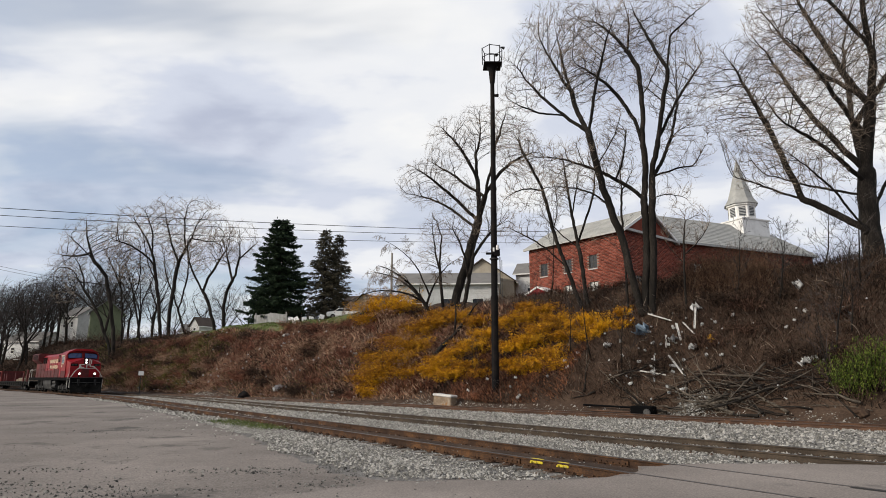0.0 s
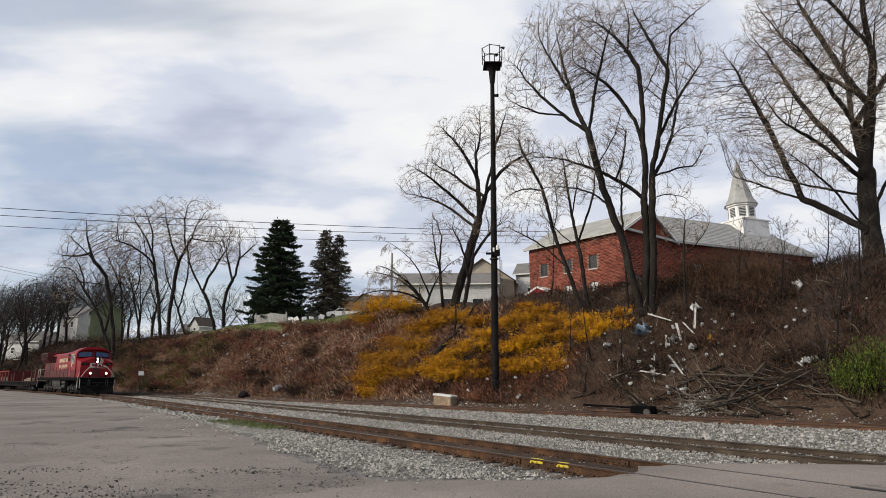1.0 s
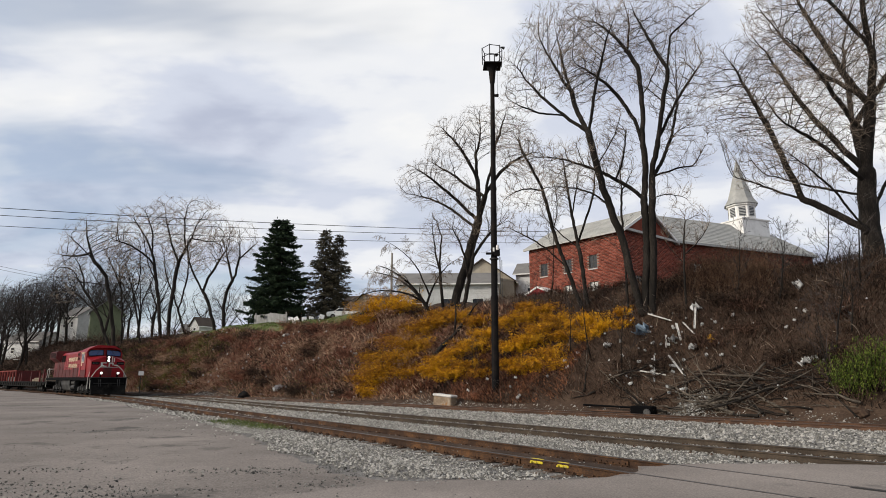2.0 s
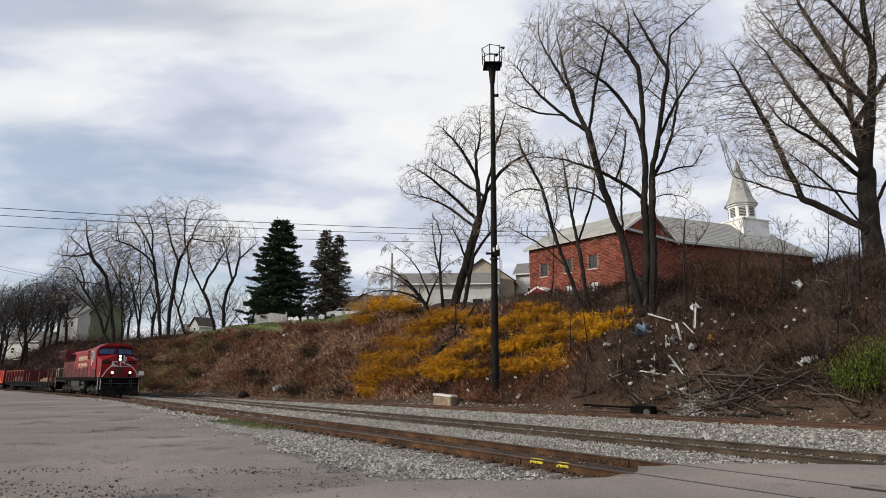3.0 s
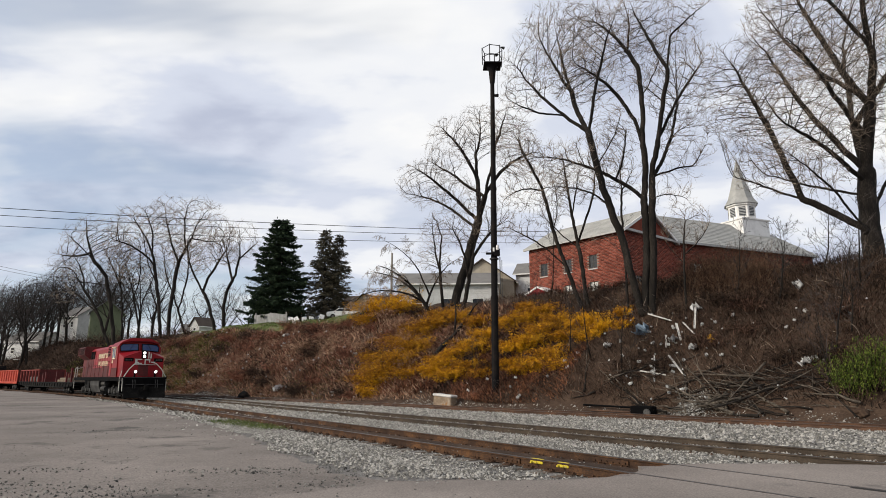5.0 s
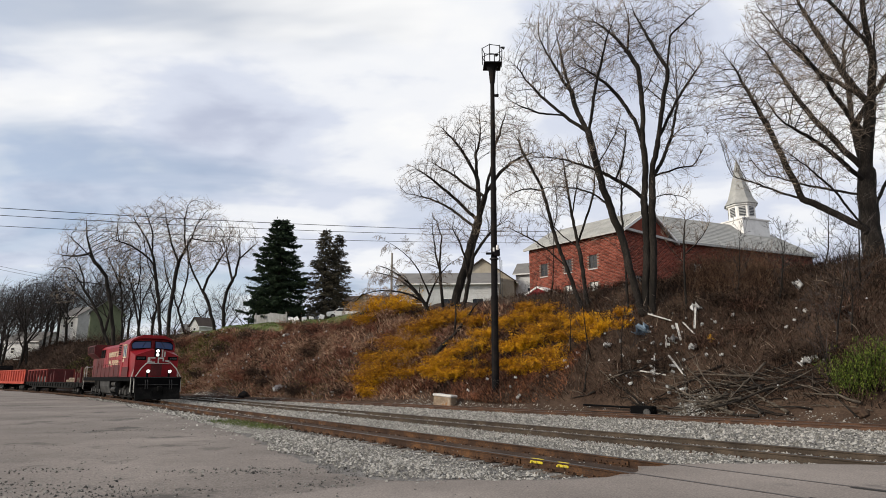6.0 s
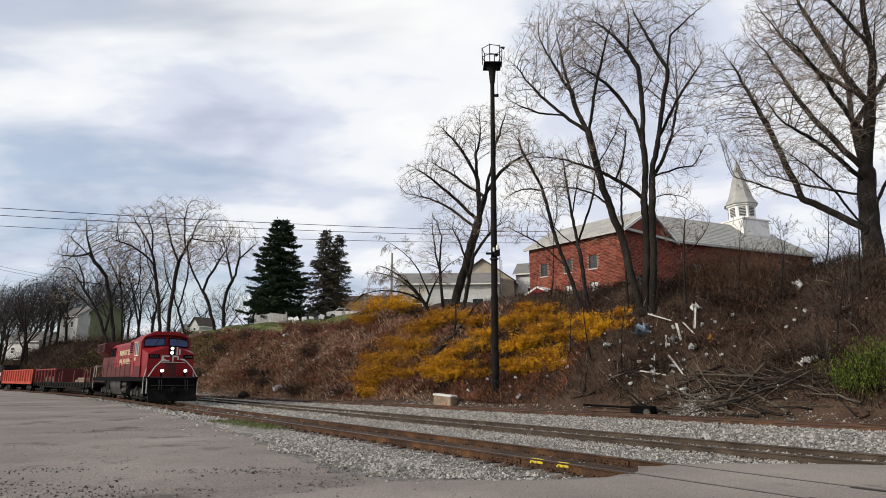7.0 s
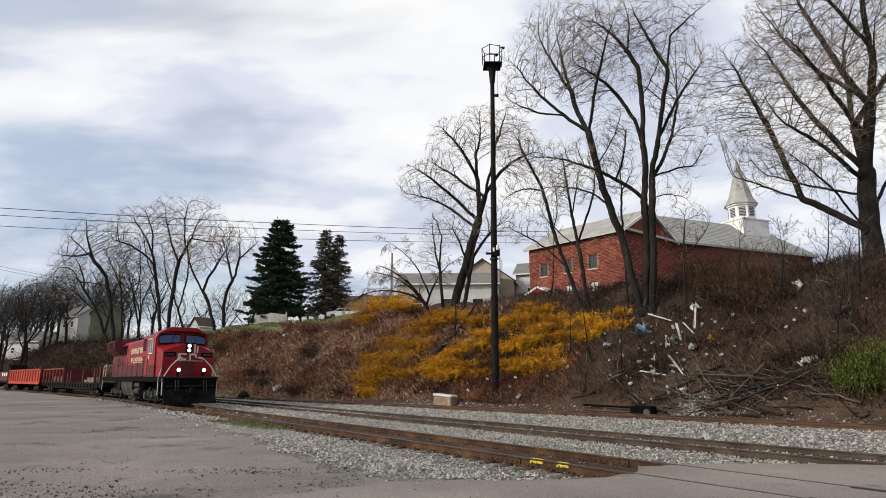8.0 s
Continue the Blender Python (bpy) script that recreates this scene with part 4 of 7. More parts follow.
# ---- light tower ----
def make_light_tower():
    x, y = 3.23, 38.5
    z0 = gz(x, y) - 0.15
    tw = thing("light_tower", pose(x, y, z0, 0, 0.4, 0), "tall black steel yard light pole with a caged platform", "light pole")
    b = Build()
    b.rod((0, 0, 0), (0, 0, 6.0), 0.235, 0.22, 16).rod((0, 0, 6.0), (0, 0, 13.2), 0.21, 0.19, 16).rod((0, 0, 13.2), (0.0, 0, 21.1), 0.175, 0.14, 16)
    for z in (6.0, 13.2):
        b.rod((0, 0, z - 0.1), (0, 0, z + 0.06), 0.24 if z < 7 else 0.21, n=16)
    part("pole", b, M["steel_black"], tw, smooth=False)
    b = Build().rod((0, 0, 20.75), (0, 0, 21.6), 0.17, 0.24, 14).rod((0, 0, 21.6), (0, 0, 21.98), 0.24, 0.42, 12)
    part("head", b, M["steel_black"], tw)
    b = Build().box(-0.6, 0.6, -0.6, 0.6, 21.98, 22.05)
    part("platform", b, M["steel_black"], tw)
    # six-sided cage of thin rails
    low = [(0.68 * math.cos(radians(60 * i + 12)), 0.68 * math.sin(radians(60 * i + 12))) for i in range(6)]
    for i in range(6):
        a, c = low[i], low[(i + 1) % 6]
        out = 1.06
        post = Build().rod((*a, 22.02), (a[0] * out, a[1] * out, 23.3), 0.03, n=6)
        part("post", post, M["steel_black"], tw)
        for z, k in ((22.6, 1.02), (23.25, 1.06)):
            part("guard_rail", Build().rod((a[0] * k, a[1] * k, z), (c[0] * k, c[1] * k, z), 0.026, n=6), M["steel_black"], tw)
    for dx, dy in ((0.62, -0.25), (0.30, 0.60)):
        f = Build().rod((dx, dy, 23.3), (dx * 1.3, dy * 1.2, 23.2), 0.05, 0.11, n=10)
        part("floodlight", f, M["steel_black"], tw)
    b = Build().rod((0.34, 0, 19.95), (0.34, 0, 21.85), 0.012, n=5).box(0.1, 0.42, -0.1, 0.1, 19.75, 19.9, c=0.02)
    part("ladder_bracket", b, M["steel_black"], tw)
    # box and bracket half way up
    b = Build().box(-0.55, 0.1, -0.36, -0.2, 8.72, 8.84).box(0.0, 0.34, -0.40, -0.22, 8.6, 9.1, c=0.03)
    part("bracket", b, M["steel_black"], tw)
    part("insulator", Build().rod((0.18, -0.42, 9.0), (0.18, -0.42, 9.3), 0.09, n=8).rod((-0.05, -0.35, 8.9), (-0.05, -0.35, 9.15), 0.06, n=8), M["white"], tw)
    part("strap", Build().rod((0, 0, 8.45), (0, 0, 8.52), 0.29, n=14), M["grey_tank"], tw)
    b = Build().rod((0.36, -0.1, 6.2), (0.36, -0.1, 8.6), 0.03, n=6).rod((0.48, -0.1, 6.0), (0.48, -0.1, 8.4), 0.02, n=6)
    part("conduit", b, M["grey_tank"], tw)
    return tw


make_light_tower()


# ---- brick church on the terrace ----
M["window"] = glass("dim_window_glass", (0.022, 0.025, 0.03), 0.25)
M["trim"] = mat("grey_painted_trim", [(0.30, 0.30, 0.29), (0.46, 0.46, 0.45)], 2, 0.7, 0.05)


def brick_wall(name, parent, length, height, openings, m, z_bricks=0.0):
    """A wall along x from 0 to length, its face at y = 0 looking to -y, with openings cut through (x0, x1, z0, z1).
    Courses of brick stand proud of the mortar."""
    b = Build()
    xs = sorted({0.0, length, *[o[0] for o in openings], *[o[1] for o in openings]})
    zs = sorted({0.0, height, *[o[2] for o in openings], *[o[3] for o in openings]})
    for xa, xb in zip(xs[:-1], xs[1:]):
        for za, zb in zip(zs[:-1], zs[1:]):
            cx, cz = (xa + xb) / 2, (za + zb) / 2
            if not any(o[0] < cx < o[1] and o[2] < cz < o[3] for o in openings):
                b.box(xa, xb, 0.0, 0.3, za, zb)
    w = part(name, b, M["mortar"], parent, at=m)
    bm = bmesh.new()
    bm.from_mesh(w.data)
    bmesh.ops.remove_doubles(bm, verts=bm.verts[:], dist=1e-4)
    bm.to_mesh(w.data)
    bm.free()
    rnd = random.Random(int(length * 100))
    v, f = [], []
    bl, bh = 0.42, 0.145
    row = 0
    z = z_bricks
    while z < height - 0.05:
        x = -(row % 2) * bl / 2
        while x < length:
            a, c = max(0.0, x + 0.012), min(length, x + bl - 0.012)
            hit = [o for o in openings if o[2] < z + bh / 2 < o[3] and o[0] < c and o[1] > a]
            if c - a > 0.05 and not hit:
                d = -0.012 - rnd.random() * 0.008
                n = len(v)
                v += [(a, d, z), (c, d, z), (c, d, z + bh - 0.022), (a, d, z + bh - 0.022), (a, 0.0, z), (c, 0.0, z), (c, 0.0, z + bh - 0.022), (a, 0.0, z + bh - 0.022)]
                f += [(n, n + 1, n + 2, n + 3), (n, n + 4, n + 5, n + 1), (n + 3, n + 2, n + 6, n + 7), (n, n + 3, n + 7, n + 4), (n + 1, n + 5, n + 6, n + 2)]
            x += bl
        z += bh
        row += 1
    o = new("brickwork", raw_mesh("brickwork", np.array(v), np.array(f), M["brick_each"]))
    o.parent = w
    tagged(o, kind="stuff")
    return w


M["brick_each"] = mat("varied_red_brick", [(0.10, 0.026, 0.017), (0.20, 0.050, 0.032), (0.30, 0.090, 0.060)], 0.5, 0.9, 0.2, fine=14, island=0.7)


def church_window(parent, m, w, h, bright=False):
    f = Build()
    for x0, x1, z0, z1 in ((0, 0.09, 0, h), (w - 0.09, w, 0, h), (0, w, 0, 0.09), (0, w, h - 0.09, h), (0, w, h / 2 - 0.035, h / 2 + 0.035), (w / 2 - 0.025, w / 2 + 0.025, 0, h)):
        f.box(x0, x1, 0.06, 0.14, z0, z1)
    win = part("window", f, M["frame_dim"], parent, at=m)
    for xa, xb in ((0.09, w / 2 - 0.025), (w / 2 + 0.025, w - 0.09)):
        for za, zb in ((0.09, h / 2 - 0.035), (h / 2 + 0.035, h - 0.09)):
            part("pane", Build().box(xa, xb, 0.09, 0.11, za, zb), M["blind"] if bright else M["window"], win)
    part("sill", Build().box(-0.08, w + 0.08, -0.09, 0.1, -0.12, 0.0, c=0.01), M["trim"], win)
    part("lintel", Build().box(-0.12, w + 0.12, -0.03, 0.02, h, h + 0.22), M["brick"], win)


M["frame_dim"] = mat("dull_grey_window_frame", [(0.035, 0.033, 0.032), (0.08, 0.075, 0.072)], 3, 0.7, 0.0)
M["blind"] = mat("pale_window_blind", [(0.42, 0.42, 0.40), (0.55, 0.55, 0.53)], 2, 0.5, 0.02)


def make_church():
    BASE, EAVE = 7.2, 16.5
    H = EAVE - BASE
    ch = thing("church", Matrix(), "red brick church with grey roofs and a white steeple", "church")
    ang = math.degrees(math.atan2(9.7, -8.05))
    # front block: long side runs from the near corner away to the left
    L1, W1 = 12.7, 9.6
    far = Vector((10.03, 69.7, BASE))
    m1 = Matrix.Translation(far) @ pose(0, 0, 0, 0, 0, ang + 180)
    ops = []
    for zc in (6.35, 3.55):
        for xc in (2.2, 5.6, 8.9):
            ops.append((xc - 0.5, xc + 0.5, zc - 0.75, zc + 0.7))
    ops.append((2.5, 3.6, 1.0, 2.55))
    brick_wall("wall", ch, L1, H, ops, m1)
    for k, o in enumerate(ops[:-1]):
        church_window(ch, m1 @ pose(o[0], 0.02, o[2]), o[1] - o[0], o[3] - o[2], bright=k in (4, 5))
    # small red entrance porch
    b = Build().prism([(-0.3, 2.3), (1.6, 3.1), (3.5, 2.3), (3.5, 2.45), (1.6, 3.28), (-0.3, 2.45)], 1, -1.8, 0.0)
    porch = part("porch", b, M["white"], ch, "small gabled entrance porch", at=m1 @ pose(1.0, 0, 1.0))
    part("porch_front", Build().box(0, 3.2, -1.7, -1.6, 0, 2.35).prism([(0.0, 2.35), (1.6, 3.05), (3.2, 2.35)], 1, -1.7, -1.6), M["red"], porch)
    part("porch_post", Build().box(0.0, 0.15, -1.75, -1.6, 0, 2.3), M["white"], porch)
    # gable end
    m2 = m1 @ pose(L1, 0, 0, 0, 0, 90)
    brick_wall("wall", ch, W1, H, [(6.6, 7.6, 3.0, 4.6), (2.0, 3.0, 3.0, 4.6)], m2)
    for x in (6.6, 2.0):
        church_window(ch, m2 @ pose(x, 0.02, 3.0), 1.0, 1.6)
    b = Build().prism([(0, H), (W1 / 2, H + 2.75), (W1, H)], 1, 0.0, 0.3)
    part("gable", b, M["brick_each"], ch, at=m2)
    b = Build()
    for z, xa in ((H + 0.02, 0.0),):
        b.box(-0.35, W1 + 0.35, -0.35, -0.02, z - 0.28, z - 0.02)
    part("gable_cornice", b, M["trim"], ch, at=m2)
    part("gable_vent", Build().box(W1 / 2 - 0.45, W1 / 2 + 0.45, -0.03, 0.05, H + 0.9, H + 1.8), M["trim"], ch, at=m2)
    # back walls close the block
    part("wall", Build().box(0, L1, W1 - 0.3, W1, 0, H).box(0, 0.3, 0.3, W1 - 0.3, 0, H), M["brick"], ch, at=m1)
    part("gable", Build().prism([(0.3, H), (W1 / 2, H + 2.75), (W1 - 0.3, H)], 0, 0.0, 0.3), M["brick"], ch, at=m1)

    def roof(name, m, L, W, z, rise, over, hip=False):
        t = 0.22
        hx = W * 0.42 if hip else -over
        for sg in (0, 1):
            e0 = -over if not sg else W + over
            drop = rise / (W / 2) * over
            r = Build()
            top = [(-over, e0, z - drop), (L + over, e0, z - drop), (L + over if not hip else L - hx, W / 2, z + rise), (-over, W / 2, z + rise)]
            r.add([Vector(p) for p in top] + [Vector(p) - Vector((0, 0, t)) for p in top], [(0, 1, 2, 3), (7, 6, 5, 4), (0, 4, 5, 1), (1, 5, 6, 2), (2, 6, 7, 3), (3, 7, 4, 0)])
            rf = part(name, r, M["shingle"], ch, at=m)
            # courses of shingles as thin raised steps
            c = Build()
            n = 16
            for i in range(n):
                a = i / n
                ya, yb = e0 + (W / 2 - e0) * a, e0 + (W / 2 - e0) * (a + 0.9 / n)
                za, zb = z - drop + (rise + drop) * a, z - drop + (rise + drop) * (a + 0.9 / n)
                xe0 = L + over - (over + hx) * a if hip else L + over
                c.add([(-over, ya, za + 0.045), (xe0, ya, za + 0.045), (xe0, yb, zb + 0.008), (-over, yb, zb + 0.008),
                       (-over, ya, za), (xe0, ya, za)], [(0, 1, 2, 3), (4, 5, 1, 0)])
            tagged(part("shingling", c, M["shingle"], rf), kind="stuff")
            g = Build().box(-over, L + over, e0 - 0.09, e0 + 0.09, z - drop - 0.24, z - drop - 0.04)
            part("gutter", g, M["trim"], ch, at=m)
        if hip:
            r = Build()
            top = [(L + over, -over, z - rise / (W / 2) * over), (L + over, W + over, z - rise / (W / 2) * over), (L - hx, W / 2, z + rise)]
            r.add([Vector(p) for p in top] + [Vector(p) - Vector((0, 0, t)) for p in top], [(0, 1, 2), (5, 4, 3), (0, 3, 4, 1), (1, 4, 5, 2), (2, 5, 3, 0)])
            part(name, r, M["shingle"], ch, at=m)

    roof("roof", m1, L1, W1, H, 2.75, 0.45)
    for sg in (-1, 1):
        b = Build()
        p0, p1 = Vector((W1 / 2, -0.5, H + 2.78)), Vector((W1 / 2 + sg * (W1 / 2 + 0.45), -0.5, H - 0.22))
        d = (p1 - p0)
        for off in (0.0,):
            b.add([p0, p1, p1 + Vector((0, 0.14, 0)), p0 + Vector((0, 0.14, 0)), p0 - Vector((0, 0, 0.32)), p1 - Vector((0, 0, 0.32)),
                   p1 + Vector((0, 0.14, -0.32)), p0 + Vector((0, 0.14, -0.32))],
                  [(0, 1, 2, 3), (7, 6, 5, 4), (0, 4, 5, 1), (3, 2, 6, 7), (1, 5, 6, 2), (0, 3, 7, 4)])
        part("bargeboard", b, M["white"], ch, at=m2)
    # long wing, running back to the right behind the gable
    LW, WW = 22.0, 9.5
    m3 = pose(25.6, 66.2, BASE, 0, 0, math.degrees(math.atan2(8.3, 20.24)))
    ops = [(x, x + 1.3, 4.6, 7.0) for x in (2.6, 6.6, 10.6, 14.6, 18.4)]
    brick_wall("wall", ch, LW, H + 0.2, ops, m3)
    for o in ops:
        church_window(ch, m3 @ pose(o[0], 0.02, o[2]), 1.3, 2.4, bright=True)
    part("wall", Build().box(0, LW, WW - 0.3, WW, 0, H + 0.2).box(LW - 0.3, LW, 0.3, WW - 0.3, 0, H + 0.2), M["brick"], ch, at=m3)
    roof("wing_roof", m3 @ pose(0, 0, 0), LW, WW, H + 0.35, 4.0, 0.5, hip=True)
    # white canopy at the foot of the gable
    part("side_porch", Build().box(1.2, 4.6, -1.6, 0.0, 4.0, 4.2).box(1.3, 1.5, -1.5, -1.35, 1.0, 4.0).box(4.3, 4.5, -1.5, -1.35, 1.0, 4.0), M["white"], ch, at=m3)
    # steeple on the ridge
    st = m3 @ pose(16.3, WW / 2, H + 0.35 + 2.9)
    b = Build().box(-2.3, 2.3, -2.0, 2.0, -1.4, 1.55, c=0.05)
    part("steeple_cornice", Build().box(-2.42, 2.42, -2.12, 2.12, 1.45, 1.62), M["white"], ch, at=st)
    part("steeple_base", b, M["white"], ch, "white square steeple base", at=st)
    b = Build()
    ring = [(math.cos(radians(22.5 + 45 * i)), math.sin(radians(22.5 + 45 * i))) for i in range(8)]
    b.prism([(1.68 * x, 1.68 * y) for x, y in ring], 2, 1.6, 3.75)
    b.prism([(1.92 * x, 1.92 * y) for x, y in ring], 2, 3.6, 3.85)
    b.prism([(1.88 * x, 1.88 * y) for x, y in ring], 2, 1.6, 1.8)
    lan = part("belfry", b, M["white"], ch, "white eight-sided belfry with louvres", at=st)
    for i in range(8):
        a = radians(45 * i)
        ap = 1.68 * math.cos(radians(22.5))
        mm = pose(ap * math.cos(a), ap * math.sin(a), 2.72, 0, 0, 45 * i)
        lv = Build().box(-0.03, 0.012, -0.40, 0.40, -0.62, 0.62)
        part("louvre_opening", lv, M["window"], lan, at=mm)
        lv = Build()
        for k in range(6):
            lv.box(0.0, 0.04, -0.38, 0.38, -0.58 + k * 0.2, -0.50 + k * 0.2)
        tagged(part("louvre", lv, M["trim"], lan, at=mm), kind="stuff")
    rows = [(2.12, 3.8), (1.62, 4.6), (1.2, 5.9), (0.75, 7.5), (0.08, 10.0)]
    vs = [(r * x, r * y, z) for r, z in rows for x, y in ring]
    fs = [(k * 8 + i, k * 8 + (i + 1) % 8, k * 8 + 8 + (i + 1) % 8, k * 8 + 8 + i) for k in range(4) for i in range(8)] + [tuple(range(8))[::-1], tuple(range(32, 40))]
    part("spire", Build().add(vs, fs), M["shingle"], ch, "pale grey pointed spire", at=st)
    part("finial", Build().rod((0, 0, 9.9), (0, 0, 10.7), 0.05, 0.02), M["trim"], ch, at=st)
    return ch


make_church()


# ---- trees ----
def rot_about(d, axis, a):
    return (Matrix.Rotation(a, 3, axis) @ d).normalized()


def grow(out, rnd, p, d, length, r, level, last, opt):
    """Adds sticks of one branch and its side branches. out: lists by level."""
    n = opt["nseg"][level]
    step = length / n
    turn = opt["wander"]
    side0 = rnd.uniform(0, 6.28)
    kids = opt["kids"][level] if level < last else 0
    pr = r
    taper = opt["taper"][level]
    for i in range(n):
        ax = d.orthogonal().normalized()
        ax = rot_about(ax, d, rnd.uniform(0, 6.28))
        d = rot_about(d, ax, rnd.gauss(0, turn * (0.5 if level == 0 else 1.0)))
        d = (d + Vector((0, 0, opt["up"][level] * 0.12))).normalized()
        q = p + d * step
        nr = r * (1 - (1 - taper) * (i + 1) / n)
        if level:
            out[1].append((*p, *q, max(pr, opt["rmin"]), max(nr, opt["rmin"])))
        else:
            out[0][-1].append((q, nr))
        t = (i + 1) / n
        if kids and t > opt["bare"][level]:
            k = kids / (n * (1 - opt["bare"][level]))
            k = int(k) + (rnd.random() < k - int(k))
            for j in range(k):
                side0 += 2.4 + rnd.uniform(-0.4, 0.4)
                ax = rot_about(d.orthogonal().normalized(), d, side0)
                w = rot_about(d, ax, radians(rnd.uniform(*opt["fork"])))
                u = rnd.random()
                c = p + (q - p) * u
                cl = length * opt["ratio"][level] * rnd.uniform(0.7, 1.15) * (1.12 - 0.5 * t)
                grow(out, rnd, c, w, cl, nr * opt["thin"], level + 1, last, opt)
        p, pr = q, nr


OPT = dict(nseg=(9, 6, 5, 3, 2, 1), kids=(9, 6, 5, 5, 3), bare=(0.28, 0.10, 0.08, 0.05, 0.0), fork=(24, 54), ratio=(0.46, 0.55, 0.58, 0.60, 0.62),
           thin=0.5, taper=(0.12, 0.22, 0.3, 0.35, 0.5, 0.6), up=(0.35, 0.6, 0.45, 0.3, 0.1, 0.0), wander=0.22, rmin=0.006)


def make_tree(name, x, y, stems, seed, label, last=5, group="bare trees on the bank", twig="twig", z=None, **kw):
    """stems: (height of the foot above ground, lean right, lean away, length, radius) of each main stem."""
    rnd = random.Random(seed)
    opt = dict(OPT, **kw)
    z = gz(x, y) - 0.2 if z is None else z
    tr = thing(name, pose(x, y, z), label, "tree", group)
    out = [[], []]
    for foot, right, away, length, radius, *more in stems:
        d = Vector((math.tan(radians(right)), math.tan(radians(away)), 1)).normalized()
        p = Vector(more[0]) if more else Vector((0, 0, foot))
        if more:
            # a limb springs from the nearest point of the stems that stand already
            best = None
            for stem in out[0]:
                for (a, ra), (c, rc) in zip(stem[:-1], stem[1:]):
                    t = min(1.0, max(0.0, (p - a).dot(c - a) / (c - a).length_squared))
                    q = a.lerp(c, t)
                    if best is None or (q - p).length < best[0]:
                        best = ((q - p).length, q, ra + (rc - ra) * t)
            p = best[1]
            radius = min(radius, best[2] * 0.85)
        out[0].append([(p, radius)])
        grow(out, rnd, p, d, length, radius, 0, last, opt)
    for k, stem in enumerate(out[0]):
        flare = [r * (1.35 if k == 0 and i == 0 else 1.0) for i, (_, r) in enumerate(stem)]
        nm = "trunk" if k == 0 else "limb"
        part(nm, pipe(nm, [q for q, _ in stem], flare, M["bark"], 8), None, tr)
    arr = np.array(out[1])
    thick = arr[:, 6] > 0.03
    tagged(part("branchwork", tubes("branchwork", arr[thick], M["bark"], 4), None, tr), kind="stuff")
    tagged(part("crown", ribbons("crown", arr[~thick], M[twig], seed), None, tr, "bare twigs with pale buds"), kind="stuff")
    return tr


def limb_arc(p, lean, turn, length, away, rnd, step):
    """Points of a limb that starts at p leaning by that many degrees and bends evenly by turn on its way."""
    n = max(2, int(length / step))
    pts = [p]
    for i in range(n):
        a = radians(lean + turn * (0.13 + 0.65 * (i + 0.5) / n) + rnd.gauss(0, 5))
        d = Vector((math.sin(a), math.sin(radians(away)) + rnd.gauss(0, 0.08), math.cos(a)))
        pts.append(pts[-1] + d.normalized() * (length / n))
    return pts


def crown_points(crown, dens, rnd):
    """Random places in a few overlapping ovals (x, z, half width, half height), thicker towards the outside."""
    out = []
    for x, z, rx, rz in crown:
        ry = 0.5 * (rx + min(rx, rz))
        n = int(4.19 * rx * ry * rz * dens)
        v = rnd.normal(size=(n, 3))
        v /= np.linalg.norm(v, axis=1)[:, None]
        v *= (rnd.rand(n, 1) ** 0.29)
        out.append(v * [0.92 * rx, 0.92 * ry, 0.92 * rz] + [x, 0, z])
    return np.concatenate(out)


def reach_out(pos, par, goals, step, rnd, near=3.2, kill=1.3, rounds=60):
    """Branches grow step by step towards the free places round them; a place that is reached is free no more."""
    pos, par = [np.array(p) for p in pos], list(par)
    kids = [0] * len(pos)
    heart = np.array([goals[:, 0].mean(), 0, goals[:, 2].min()])
    d2 = np.full(len(goals), 1e9)
    who = np.zeros(len(goals), int)
    fresh = list(range(len(pos)))
    for _ in range(rounds):
        if not fresh or not len(goals):
            break
        q = np.array([pos[i] for i in fresh])
        dd = ((goals[:, None] - q[None]) ** 2).sum(2)
        k = dd.argmin(1)
        best = dd[np.arange(len(goals)), k]
        up = best < d2
        d2[up], who[up] = best[up], np.array(fresh)[k[up]]
        keep = d2 > (kill * step) ** 2
        goals, d2, who = goals[keep], d2[keep], who[keep]
        near_by = d2 < near ** 2
        fresh = []
        if not near_by.any():
            break
        own = who[near_by]
        here = np.array(pos)
        v = goals[near_by] - here[own]
        v /= np.linalg.norm(v, axis=1)[:, None]
        total = np.zeros((len(pos), 3))
        np.add.at(total, own, v)
        for i in np.unique(own):
            if kids[i] > 3:
                continue
            out = pos[i] - heart
            v = total[i] / max(np.linalg.norm(total[i]), 1e-6) + rnd.normal(size=3) * 0.12 + [0, 0, 0.12] + 0.35 * out / max(np.linalg.norm(out), 1e-6)
            if par[i] >= 0:
                w = pos[i] - pos[par[i]]
                v = v + 0.75 * w / max(np.linalg.norm(w), 1e-6)
            pos.append(pos[i] + v / np.linalg.norm(v) * step)
            par.append(int(i))
            kids.append(0)
            kids[i] += 1
            fresh.append(len(pos) - 1)
    return np.array(pos), np.array(par)


